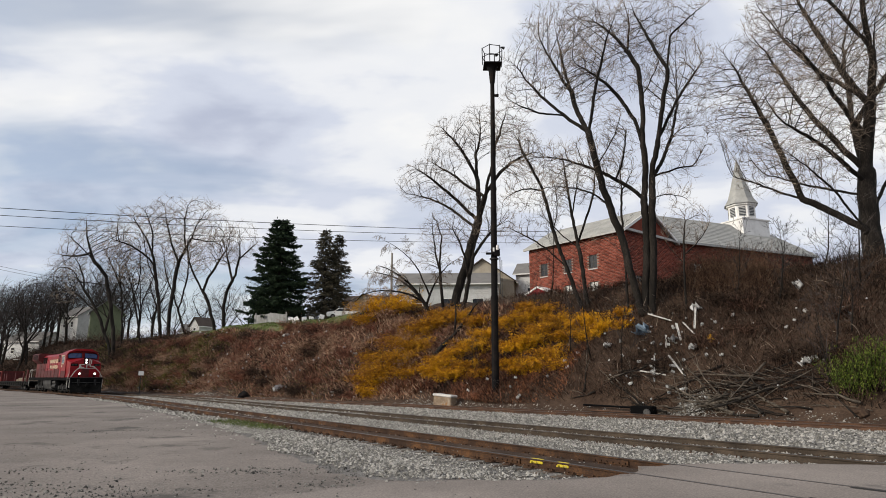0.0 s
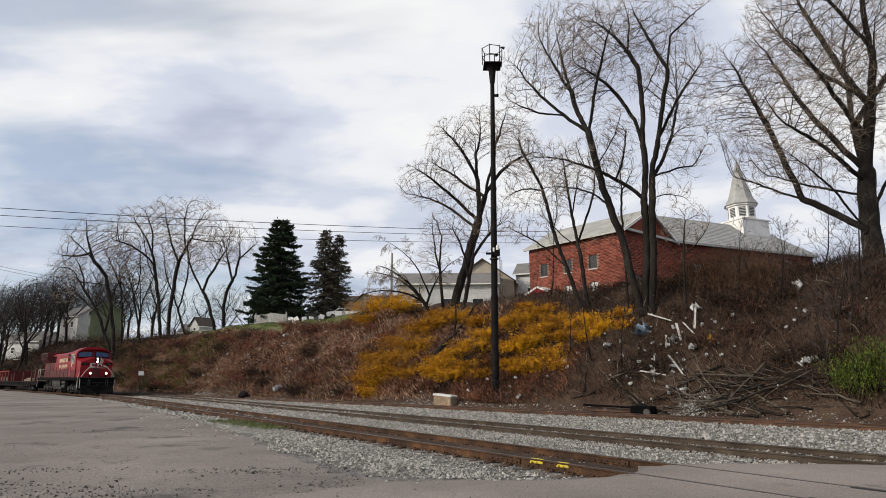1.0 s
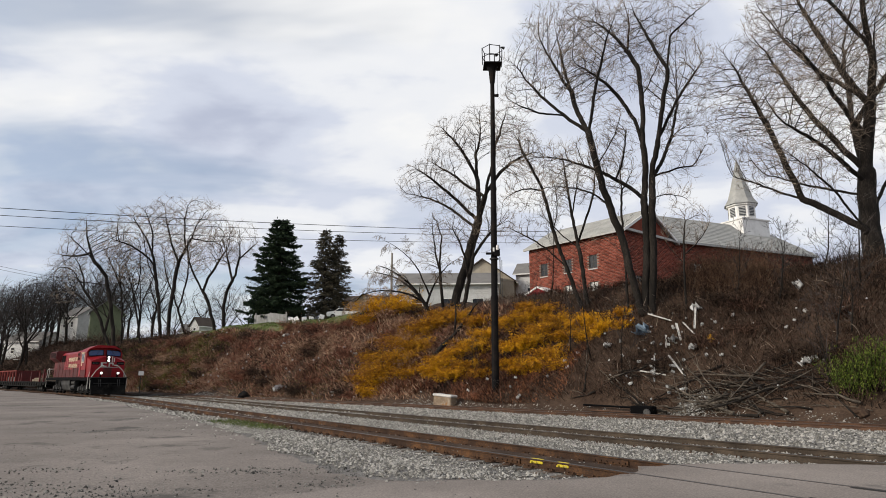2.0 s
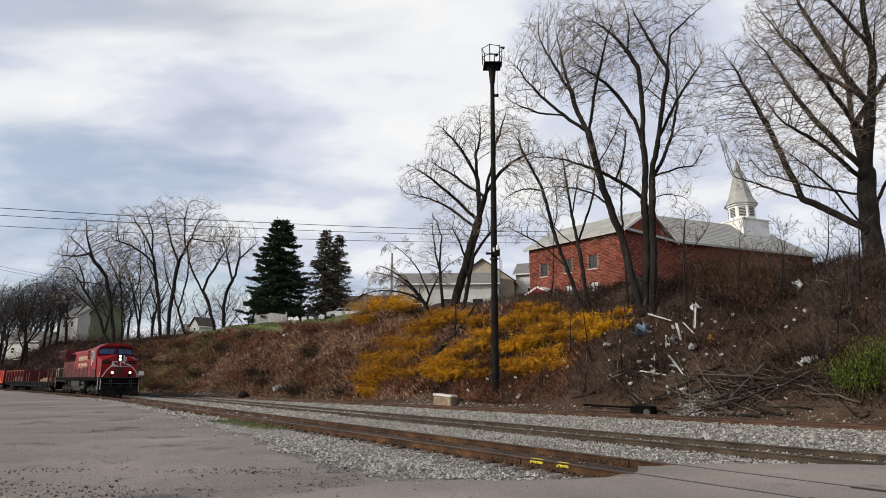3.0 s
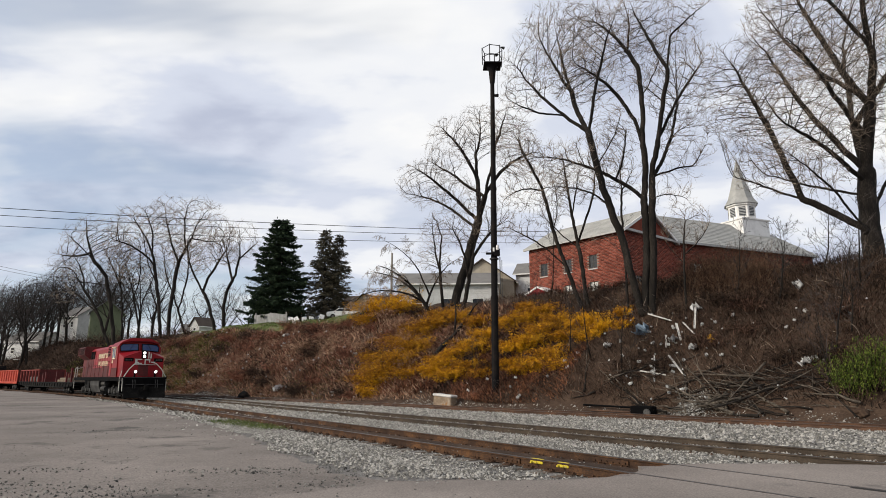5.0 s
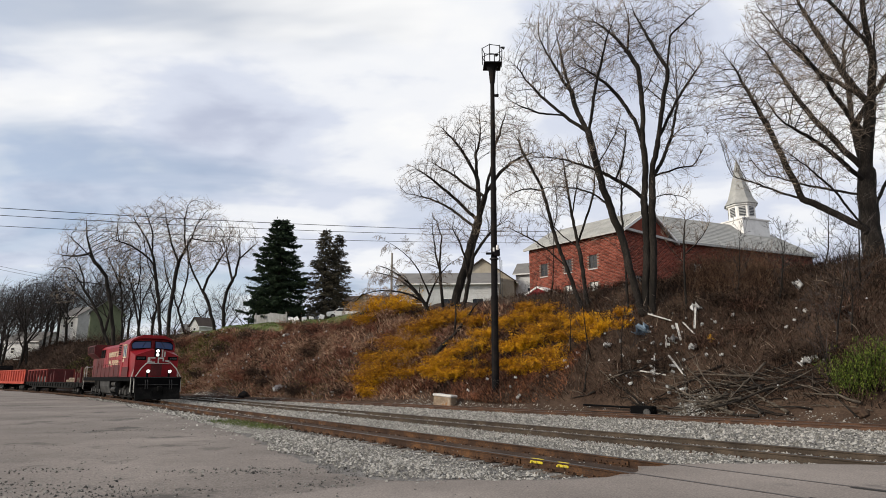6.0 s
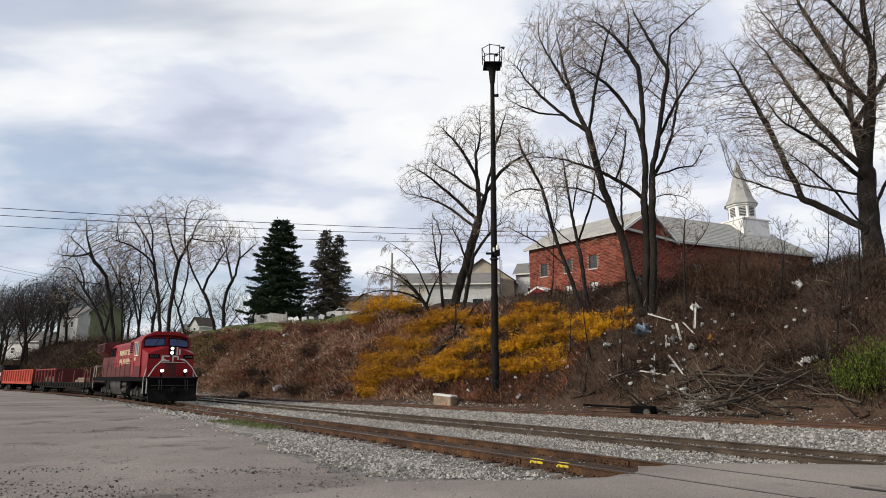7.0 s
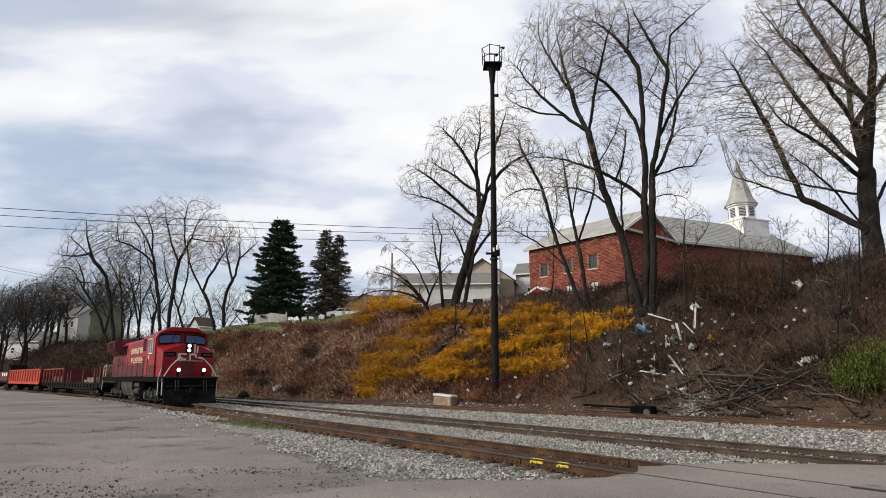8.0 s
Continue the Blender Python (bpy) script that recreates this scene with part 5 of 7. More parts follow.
def grown_tree(x, y, radius, limbs, crown, label, step, dens, name="bare_tree", twig="twig", group="bare trees on the bank", tip=0.009, spray=1.7):
    """limbs: (x, z, lean, turn, length) from the foot, the first one the trunk; the twigs fill the crown's ovals."""
    seed = int(abs(x * 131 + y * 17)) + 3
    rnd, rng = random.Random(seed), np.random.RandomState(seed)
    z0 = gz(x, y) - 0.15
    tr = thing(name, pose(x, y, z0), label, "tree", group)
    pos, par = [], []
    for j, (lx, lz, lean, turn, length) in enumerate(limbs):
        if j == 0:
            start, root = Vector((0, 0, 0)), -1
        else:
            want = np.array([lx, 0, lz])
            gap = ((np.array(pos) - want) * [1, 0.3, 1]) ** 2
            root = int(gap.sum(1).argmin())
            start = Vector(pos[root])
        away = 0 if j == 0 else (-1) ** j * rnd.uniform(3, 24)
        for i, p in enumerate(limb_arc(start, lean, turn, length, away, rnd, step)):
            if i == 0 and j:
                continue
            pos.append(np.array(p))
            par.append(root)
            root = len(pos) - 1
    guide = len(pos)
    pos, par = reach_out(pos, par, crown_points(crown, dens, rng), step, rng)
    n = len(pos)
    # side twigs along all thin wood
    heads = np.zeros(n, int)
    np.add.at(heads, par[par >= 0], 1)
    way = pos - pos[np.maximum(par, 0)]
    # thickness: what a branch carries adds up towards the foot
    area = np.where(heads == 0, tip ** 2.0, 0.0)
    for i in range(n - 1, 0, -1):
        area[par[i]] += area[i]
    r = area ** 0.5
    r = tip + (r - tip) * (radius - tip) / max(r[0] - tip, 1e-6)
    kids = [[] for _ in range(n)]
    for i in range(1, n):
        kids[par[i]].append(i)
    # thick wood: trunk and limbs, each one tapering tube
    starts, used = [(-1, 0)], set()
    count = 0
    while starts:
        base, i = starts.pop(0)
        chain = [base] if base >= 0 else []
        while True:
            chain.append(i)
            used.add(i)
            ks = sorted(kids[i], key=lambda k: -r[k])
            for k in ks[1:]:
                if r[k] > max(0.05, radius * 0.16):
                    starts.append((i, k))
            if not ks or r[ks[0]] < 0.03:
                break
            i = ks[0]
        if len(chain) > 2:
            rad = [min(r[chain[min(k + 1, len(chain) - 1)]], r[c]) if k == 0 and base >= 0 else r[c] for k, c in enumerate(chain)]
            if base < 0:
                rad[0] *= 1.3
            nm = "limb" if count else "trunk"
            part(nm, pipe(nm, [Vector(pos[c]) for c in chain], rad, M["bark"], 8), None, tr)
            count += 1
    rest = np.array([i for i in range(1, n) if i not in used])
    sg = np.column_stack([pos[par[rest]], pos[rest], np.minimum(r[par[rest]], r[rest] * 1.3), r[rest]])
    stout = r[rest] > tip * 1.9
    tagged(part("branchwork", tubes("branchwork", sg[stout], M["bark"], 3), None, tr), kind="stuff")
    # fine sprays
    thin = np.array([i for i in range(1, n) if r[i] < 0.04])
    src = np.repeat(thin, rng.poisson(spray, len(thin)))
    m = len(src)
    d = way[src] / np.maximum(np.linalg.norm(way[src], axis=1), 1e-6)[:, None]
    d = d + rng.normal(size=(m, 3)) * 0.42 + [0, 0, 0.2]
    d /= np.linalg.norm(d, axis=1)[:, None]
    a = pos[src] - way[src] * rng.rand(m, 1)
    length = (rng.uniform(1.0, 2.8, m) * step)[:, None]
    mid = a + d * length * 0.5
    d2 = d + rng.normal(size=(m, 3)) * 0.22 + [0, 0, 0.15]
    end = mid + d2 / np.linalg.norm(d2, axis=1)[:, None] * length * 0.6
    one = np.ones(m)
    tw = np.concatenate([sg[~stout], np.column_stack([a, mid, one * tip * 0.75, one * tip * 0.65]), np.column_stack([mid, end, one * tip * 0.65, one * tip * 0.45])])
    tagged(part("crown", ribbons("crown", tw, M[twig], seed, 1.0), None, tr, "bare twigs with pale buds"), kind="stuff")
    return tr


def tree_group():
    T = grown_tree
    T(25.2, 35.0, 0.56, [(0.0, 0.0, 2, 4, 6.8), (0.3, 6.6, 1, 0, 8.5), (0.3, 6.0, 6, 11, 10.9), (-0.3, 1.7, -41, -31, 8.3), (-0.3, 2.6, -47, -21, 7.8), (-3.3, 4.3, -22, -15, 10.5), (0.1, 4.4, -83, 26, 5.6), (0.2, 5.3, -50, -34, 7.0), (0.2, 6.0, -40, 31, 9.8), (0.3, 7.8, -46, -8, 9.3), (0.3, 10.1, -59, 49, 7.0), (0.5, 12.7, -41, -15, 6.0), (0.3, 9.7, -21, 24, 10.4), (0.8, 9.3, 32, -6, 7.9), (0.3, 3.2, 39, -14, 6.7), (0.4, 12.0, -16, 29, 8.5)],
      [(-3.7, 10.1, 5.2, 5.2), (-0.9, 15.9, 5.4, 5.4), (2.6, 15.1, 3.9, 6.8), (-6.8, 10.8, 2.8, 3.8), (-4.2, 6.0, 3.7, 2.0), (3.1, 8.9, 2.1, 4.2)], "large bare spreading tree with dark limbs", 0.26, 6.0)
    T(12.5, 36.4, 0.22, [(0.0, 0.0, 4, 1, 8.7), (0.8, 8.7, 5, -1, 10.4), (0.7, 8.5, 40, -40, 8.1), (0.8, 8.4, 54, 46, 2.6), (2.3, 11.1, 31, 49, 3.1), (1.4, 16.6, 38, 24, 3.8), (1.3, 14.8, -23, 18, 6.1), (0.9, 10.6, 20, 20, 5.4), (1.1, 12.9, -15, -90, 3.4), (0.6, 7.2, 51, 117, 2.3)],
      [(2.5, 15.6, 2.8, 4.0), (1.8, 18.5, 2.8, 2.6), (2.9, 10.9, 2.0, 2.7), (-0.4, 18.5, 1.5, 2.2), (1.7, 7.4, 1.8, 1.2)], "tall straight bare tree with upright limbs", 0.24, 8.0)
    T(12.1, 36.6, 0.23, [(0.0, 0.0, 8, -8, 7.4), (0.6, 7.3, 2, -13, 8.2), (-0.2, 15.4, -4, -48, 5.5), (0.5, 10.7, -6, -77, 6.9), (0.6, 7.4, -39, -51, 6.1), (0.2, 13.6, 40, -55, 7.0), (-0.6, 16.8, 22, -55, 4.7), (-1.1, 8.8, 38, -60, 3.3), (-4.9, 9.7, -65, -60, 2.6)],
      [(-1.8, 18.3, 2.8, 3.0), (-2.7, 15.0, 2.8, 1.8), (0.4, 17.4, 1.7, 3.3), (-4.0, 9.8, 3.6, 1.4), (-0.7, 11.5, 1.8, 1.6)], "tall bare tree with a forked leaning crown", 0.24, 8.0)
    T(12.0, 36.6, 0.23, [(0.0, 0.0, -10, -10, 8.1), (-2.0, 7.8, -15, 4, 3.9), (-2.9, 11.5, -61, 38, 5.6), (-4.5, 12.7, -106, 55, 4.0), (-2.9, 11.5, -17, 19, 9.4), (-2.9, 11.5, -1, 32, 8.3), (-1.8, 6.9, -35, -77, 4.3), (-2.4, 9.3, 42, -36, 3.8), (-3.5, 14.7, -36, 28, 5.3), (-6.4, 15.7, -22, -52, 2.1), (-1.1, 5.1, -88, -37, 2.9)],
      [(-4.3, 17.5, 3.2, 3.5), (-6.6, 15.1, 2.0, 2.2), (-2.3, 17.1, 1.9, 3.7), (-4.3, 7.8, 2.1, 1.2), (-1.6, 12.0, 1.4, 1.6), (-7.4, 13.1, 1.5, 1.1)], "bare tree leaning over the bank", 0.24, 8.0)
    T(9.7, 41.9, 0.14, [(0.0, 0.0, -23, 14, 8.4), (-2.2, 8.1, -14, -35, 5.8), (-1.0, 3.0, -30, -51, 5.2), (-2.4, 8.7, -54, -116, 3.3), (-3.3, 10.9, -32, 44, 2.7), (-1.7, 6.0, 39, -84, 3.6)],
      [(-4.3, 11.8, 2.1, 2.1), (-4.0, 8.5, 1.8, 2.0), (-4.3, 5.6, 1.8, 1.0), (-2.0, 9.0, 1.6, 1.8)], "slim bare tree leaning to one side", 0.22, 12.0)
    T(10.0, 41.7, 0.14, [(0.0, 0.0, -8, 1, 8.9), (-1.1, 8.8, -8, -2, 2.7), (-0.6, 4.5, 28, -26, 6.2), (-0.9, 6.5, 8, 3, 3.6), (-0.6, 4.3, -61, 54, 4.0)],
      [(-1.2, 9.7, 1.8, 2.0), (0.6, 9.3, 1.4, 2.0), (-2.5, 6.7, 1.2, 1.2)], "slim bare tree with thin upright limbs", 0.22, 12.0)
    T(11.4, 37.4, 0.07, [(0.0, 0.0, 1, -1, 10.0), (0.1, 5.7, -16, -69, 2.7), (0.1, 7.9, 44, -42, 3.0)],
      [(-0.1, 9.0, 1.6, 1.8)], "slim upright bare tree before the church", 0.22, 12.0)
    T(14.1, 35.3, 0.07, [(0.0, 0.0, 0, 12, 5.9), (0.2, 3.4, 53, -41, 2.5), (0.2, 2.8, -44, 40, 2.3)],
      [(0.4, 5.2, 1.5, 1.5)], "slim bare tree before the long wing", 0.22, 12.0)
    T(0.8, 51.8, 0.37, [(0.0, 0.0, 20, -5, 8.6), (2.6, 8.1, 20, -17, 8.0), (2.3, 7.2, -37, -51, 7.7), (2.5, 7.9, -41, -26, 7.8), (2.7, 8.2, -2, -2, 8.5), (3.1, 9.9, 11, 90, 7.0), (2.8, 10.0, -53, 3, 7.0), (2.5, 12.1, -18, -41, 5.7), (3.8, 14.2, 28, -26, 4.9), (2.4, 14.7, 34, -65, 4.4), (1.9, 5.4, 148, -162, 2.8)],
      [(-2.2, 11.3, 2.9, 2.5), (0.0, 14.8, 2.5, 3.0), (2.6, 16.4, 2.6, 2.3), (5.4, 14.8, 2.3, 3.6), (0.5, 10.0, 2.5, 2.0), (6.6, 12.6, 2.0, 1.5)], "bare leaning tree with a broad crown", 0.24, 8.0)
    T(1.6, 50.7, 0.17, [(0.0, 0.0, 14, -5, 6.4), (0.6, 2.6, 5, -49, 5.0), (1.0, 4.8, 23, 29, 4.5)],
      [(-0.1, 7.2, 1.9, 1.7), (3.1, 8.0, 1.7, 1.7)], "bare tree with twin slender stems", 0.22, 12.0)
    T(0.1, 52.5, 0.13, [(0.0, 0.0, -16, 31, 6.6), (-0.4, 3.5, -18, 17, 4.4), (-0.1, 6.5, -16, -13, 2.5)],
      [(-0.8, 6.8, 1.6, 2.2), (-1.0, 4.7, 1.7, 1.5)], "small bare tree at the rim", 0.22, 12.0)
    T(-50.4, 95, 0.29, [(0.0, 0.0, -4, -15, 13.1), (-2.3, 12.9, -30, -20, 9.3), (-1.9, 11.5, -76, -19, 7.5), (-3.7, 15.1, -36, 50, 7.8), (-4.9, 16.7, -111, 47, 5.7)],
      [(-6.7, 18.4, 4.1, 3.6), (-3.7, 19.3, 3.6, 3.2), (-9.0, 14.7, 3.1, 2.7)], "bare tree with a thick leaning trunk", 0.45, 2.1, tip=0.018, spray=1.6, group="bare trees on the terrace")
    T(-51.3, 96, 0.23, [(0.0, 0.0, -15, -31, 14.9), (-6.8, 13.1, 2, -159, 3.9), (-2.4, 7.2, -47, -17, 9.0), (-5.5, 11.5, 7, -57, 5.4)],
      [(-7.7, 14.0, 3.2, 3.2), (-8.5, 10.4, 2.2, 2.2)], "bare tree leaning low over the line", 0.45, 2.1, tip=0.018, spray=1.6, group="bare trees on the terrace")
    T(-43.6, 95, 0.27, [(0.0, 0.0, -3, -14, 12.2), (-1.8, 11.6, -26, -69, 7.4), (-2.0, 12.0, -15, -35, 8.6), (-2.7, 13.4, 19, -66, 7.4), (-0.9, 7.5, -83, -29, 4.2), (-1.1, 8.9, -38, 43, 6.9)],
      [(-6.0, 17.1, 4.1, 4.1), (-2.5, 18.0, 3.6, 4.1), (-6.9, 12.5, 3.1, 3.1)], "tall bare tree with a spreading crown", 0.45, 2.1, tip=0.018, spray=1.6, group="bare trees on the terrace")
    T(-41.5, 93, 0.29, [(0.0, 0.0, -5, 19, 11.7), (0.7, 11.7, 40, -25, 7.2), (0.7, 11.4, -34, 30, 9.9), (3.0, 15.0, 15, 47, 6.5), (0.0, 7.9, -44, -12, 3.8), (2.1, 13.5, -21, 45, 7.0), (3.2, 15.3, 111, -53, 6.3)],
      [(-1.5, 18.9, 3.7, 3.6), (2.9, 18.9, 4.0, 3.4), (5.3, 16.6, 3.5, 3.1), (0.6, 14.8, 3.5, 3.1)], "tall bare tree with upright forks", 0.45, 2.1, tip=0.018, spray=1.6, group="bare trees on the terrace")
    T(-41.0, 98, 0.18, [(0.0, 0.0, -13, -13, 8.1), (-1.2, 4.4, 29, -49, 10.0), (-2.6, 7.6, -38, 38, 7.1)],
      [(-1.0, 12.3, 4.2, 4.6), (-4.7, 12.3, 3.2, 4.2)], "bare tree behind the others on the terrace", 0.45, 2.1, tip=0.018, spray=1.6, group="bare trees on the terrace")
    T(-32.0, 86, 0.23, [(0.0, 0.0, -5, -36, 6.5), (-1.7, 5.7, -36, 47, 7.8), (-1.7, 5.9, 6, 35, 7.0), (-0.7, 4.1, -44, -98, 3.9)],
      [(-2.6, 11.9, 3.3, 3.7), (0.3, 11.9, 2.8, 3.3)], "bare tree at the edge of the terrace", 0.45, 2.1, tip=0.018, spray=1.6, group="bare trees on the terrace")
    T(-30.3, 85, 0.23, [(0.0, 0.0, -17, 42, 5.8), (-0.1, 5.6, 40, -53, 8.0), (1.5, 9.9, 36, 0, 3.5), (-0.3, 3.5, -7, 11, 2.8), (0.7, 7.1, -28, 18, 6.1)],
      [(1.4, 12.4, 3.1, 3.2), (-0.6, 11.6, 2.8, 3.2)], "bare tree with a crooked trunk on the terrace", 0.45, 2.1, tip=0.018, spray=1.6, group="bare trees on the terrace")
    T(-48.0, 98, 0.14, [(0.0, 0.0, -9, -14, 13.2), (-1.8, 7.6, 24, -48, 9.1), (-1.3, 6.2, -37, 2, 6.8)],
      [(-2.7, 13.7, 4.2, 4.6)], "slim bare tree at the edge of the terrace", 0.45, 2.1, tip=0.018, spray=1.6, group="bare trees on the terrace")
    T(-51.7, 99, 0.14, [(0.0, 0.0, -3, -9, 14.2), (-0.9, 9.4, -16, -20, 8.4)],
      [(-2.3, 15.0, 3.7, 4.7)], "slim bare tree at the edge of the terrace", 0.45, 2.1, tip=0.018, spray=1.6, group="bare trees on the terrace")
    make_tree("weeping_tree", -0.9, 51.6, [(0, -12, 0, 7.0, 0.19), (0, -34, 3, 7.5, 0.16, (-0.2, 0, 1.2)), (0, -52, -4, 6.5, 0.13, (-0.5, 0, 2.0)), (0, 14, 3, 5.0, 0.11, (-0.2, 0, 1.6)), (0, -20, -6, 6.5, 0.12, (-0.5, 0, 2.4))], 20,
      "small bare weeping tree with drooping limbs", kids=(9, 6, 5, 4, 2), up=(-1.25, -1.3, -1.5, -1.4, -1.0, -0.6), fork=(20, 50), ratio=(0.36, 0.5, 0.5, 0.5, 0.5), wander=0.14, bare=(0.35, 0.1, 0.08, 0.05, 0))
    # dark wood far down the line, and more of it in the distance
    kinds = []
    rnd = random.Random(5)
    for k in range(6):
        h = rnd.uniform(14, 19)
        x, y = LINE_C.side(140 + 11 * k, rnd.uniform(5, 20))
        lean = rnd.uniform(-7, 7)
        limbs = [(0, 0, lean, 0, h * 0.55)] + [(0, h * rnd.uniform(0.2, 0.5), rnd.choice((-1, 1)) * rnd.uniform(18, 45), rnd.uniform(-25, 25), h * 0.42) for _ in range(5)]
        kinds.append(T(x, y, 0.24, limbs, [(0, h * 0.7, h * 0.27, h * 0.3), (rnd.uniform(-2, 2), h * 0.5, h * 0.25, h * 0.2)], "dark bare tree far down the line", 0.6, 0.6, twig="twig_dark", group="far trees", tip=0.022, spray=1.5))
    for k in range(40):
        x, y = LINE_C.side(rnd.uniform(136, 214), rnd.uniform(2.5, 28))
        copy_thing(kinds[k % 6], pose(x, y, gz(x, y) - 0.2, 0, 0, rnd.uniform(0, 360)))
    for k in range(24):
        x, y = -134 + 4.2 * k + rnd.uniform(-2, 2), rnd.uniform(140, 185)
        copy_thing(kinds[k % 6], pose(x, y, gz(x, y) - 0.2, 0, 0, rnd.uniform(0, 360)))


tree_group()


M["needle"] = mat("dark_spruce_needles", [(0.010, 0.020, 0.012), (0.022, 0.040, 0.020), (0.045, 0.065, 0.030)], 0.8, 0.85, 0.0, fine=5, island=0.8)
M["needle_brown"] = mat("browning_needles", [(0.035, 0.035, 0.025), (0.065, 0.058, 0.040), (0.11, 0.09, 0.06)], 0.5, 0.9, 0.0, fine=5, island=0.8)


def cards(name, c, d, w, l, rnd, mats):
    """Many small leaf blades: centres c, directions d, widths w, lengths l (arrays)."""
    n = len(c)
    d = d / np.maximum(np.linalg.norm(d, axis=1), 1e-9)[:, None]
    r = rnd.normal(size=(n, 3))
    u = np.cross(d, r)
    u /= np.maximum(np.linalg.norm(u, axis=1), 1e-9)[:, None]
    w, l = np.asarray(w).reshape(-1, 1), np.asarray(l).reshape(-1, 1)
    v = np.stack([c, c + d * l * 0.45 + u * w, c + d * l, c + d * l * 0.45 - u * w], 1)
    f = np.arange(n * 4).reshape(n, 4)
    return raw_mesh(name, v.reshape(-1, 3), f, mats)


def make_conifer(x, y, h, width, seed, needle, label, sparse=1.0):
    rnd = np.random.RandomState(seed)
    z = gz(x, y) - 0.2
    tr = thing("conifer", pose(x, y, z), label, "tree", "conifers on the terrace")
    segs = [(0, 0, 0, 0, 0, h * 0.5, 0.22, 0.13), (0, 0, h * 0.5, 0, 0, h, 0.13, 0.02)]
    part("trunk", tubes("trunk", segs, M["bark"], 8), None, tr)
    br, cc, dd, ww, ll = [], [], [], [], []
    zz = 0.6
    while zz < h - 0.1:
        f = 1 - zz / h
        reach = width / 2 * (min(1.0, 0.12 + 1.25 * f ** 0.72)) * (0.86 + 0.28 * rnd.rand())
        for k in range(int(7 + 3 * f)):
            a = rnd.uniform(0, 6.28)
            L = reach * rnd.uniform(0.7, 1.1)
            tilt = -0.15 - 0.25 * f + rnd.uniform(-0.12, 0.12)
            e = np.array([math.cos(a), math.sin(a), tilt])
            p0 = np.array([0, 0, zz + rnd.uniform(-0.15, 0.15)])
            p1 = p0 + e * L * 0.7
            p2 = p1 + np.array([e[0], e[1], 0.25]) * L * 0.3
            br += [(*p0, *p1, 0.03, 0.02), (*p1, *p2, 0.02, 0.008)]
            m = int(62 * L / 2.5 * sparse) + 6
            t = rnd.rand(m) ** 0.7
            c = np.where(t[:, None] < 0.7, p0 + (p1 - p0) * (t / 0.7)[:, None], p1 + (p2 - p1) * ((t - 0.7) / 0.3)[:, None])
            side = rnd.normal(size=(m, 3)) * np.array([1, 1, 0.45])
            cc.append(c + side * 0.05)
            dd.append(e[None] * 0.8 + side * 0.7 + np.array([0, 0, -0.35]))
            ww.append(np.full(m, 0.055))
            ll.append(rnd.uniform(0.28, 0.6, m))
        zz += 0.30 + 0.10 * f
    tagged(part("branchwork", tubes("branchwork", br, M["bark"], 4), None, tr), kind="stuff")
    tagged(part("crown", cards("crown", np.concatenate(cc), np.concatenate(dd), np.concatenate(ww), np.concatenate(ll), rnd, M[needle]), None, tr, "drooping needle foliage"), kind="stuff")
    return tr


make_conifer(-22.3, 82.0, 14.4, 8.8, 1, "needle", "dense dark green spruce on the terrace", 2.6)
make_conifer(-16.2, 82.5, 13.2, 4.8, 2, "needle_brown", "thin browning spruce with a narrow crown", 0.8)
make_conifer(-14.6, 84.0, 12.4, 4.2, 3, "needle_brown", "thin spruce with gaps in its crown", 0.7)


# ---- growth on the bank ----
M["brush_tan"] = mat("tan_dead_grass", [(0.05, 0.022, 0.013), (0.26, 0.135, 0.085), (0.62, 0.43, 0.29)], 0.3, 0.95, 0.0, fine=3, island=1.0)
M["brush_red"] = mat("russet_dead_vine", [(0.026, 0.010, 0.007), (0.14, 0.052, 0.032), (0.38, 0.175, 0.115)], 0.35, 0.95, 0.0, fine=3, island=1.0)
M["brush_dark"] = mat("dark_dead_bramble", [(0.006, 0.004, 0.003), (0.022, 0.014, 0.010), (0.10, 0.065, 0.045)], 0.35, 0.95, 0.0, fine=3, island=1.0)
M["brush_umber"] = mat("umber_dead_stem", [(0.012, 0.007, 0.005), (0.048, 0.025, 0.017), (0.16, 0.09, 0.062)], 0.35, 0.95, 0.0, fine=3, island=1.0)
M["brush_green"] = mat("olive_spring_growth", [(0.035, 0.045, 0.010), (0.09, 0.10, 0.020), (0.17, 0.16, 0.035)], 0.4, 0.9, 0.0, fine=3, island=0.9)
M["litter_leaf"] = mat("dead_leaf_litter", [(0.022, 0.013, 0.009), (0.08, 0.048, 0.03), (0.22, 0.155, 0.105)], 0.5, 0.95, 0.0, fine=4, island=1.1)
M["blossom"] = mat("yellow_blossom", [(0.26, 0.10, 0.005), (0.60, 0.29, 0.005), (0.82, 0.47, 0.010)], 0.5, 0.8, 0.0, fine=3, island=0.55)
M["blossom_dull"] = mat("ochre_blossom", [(0.10, 0.036, 0.008), (0.27, 0.105, 0.010), (0.48, 0.22, 0.010)], 0.5, 0.85, 0.0, fine=3, island=0.6)
M["cane_ochre"] = mat("ochre_cane", [(0.05, 0.025, 0.010), (0.14, 0.065, 0.018), (0.26, 0.13, 0.03)], 0.5, 0.9, 0.0, fine=3, island=0.7)
M["green_leaf"] = mat("fresh_green_leaf", [(0.025, 0.04, 0.006), (0.07, 0.105, 0.012), (0.16, 0.20, 0.028)], 0.6, 0.7, 0.0, fine=4, island=0.9)


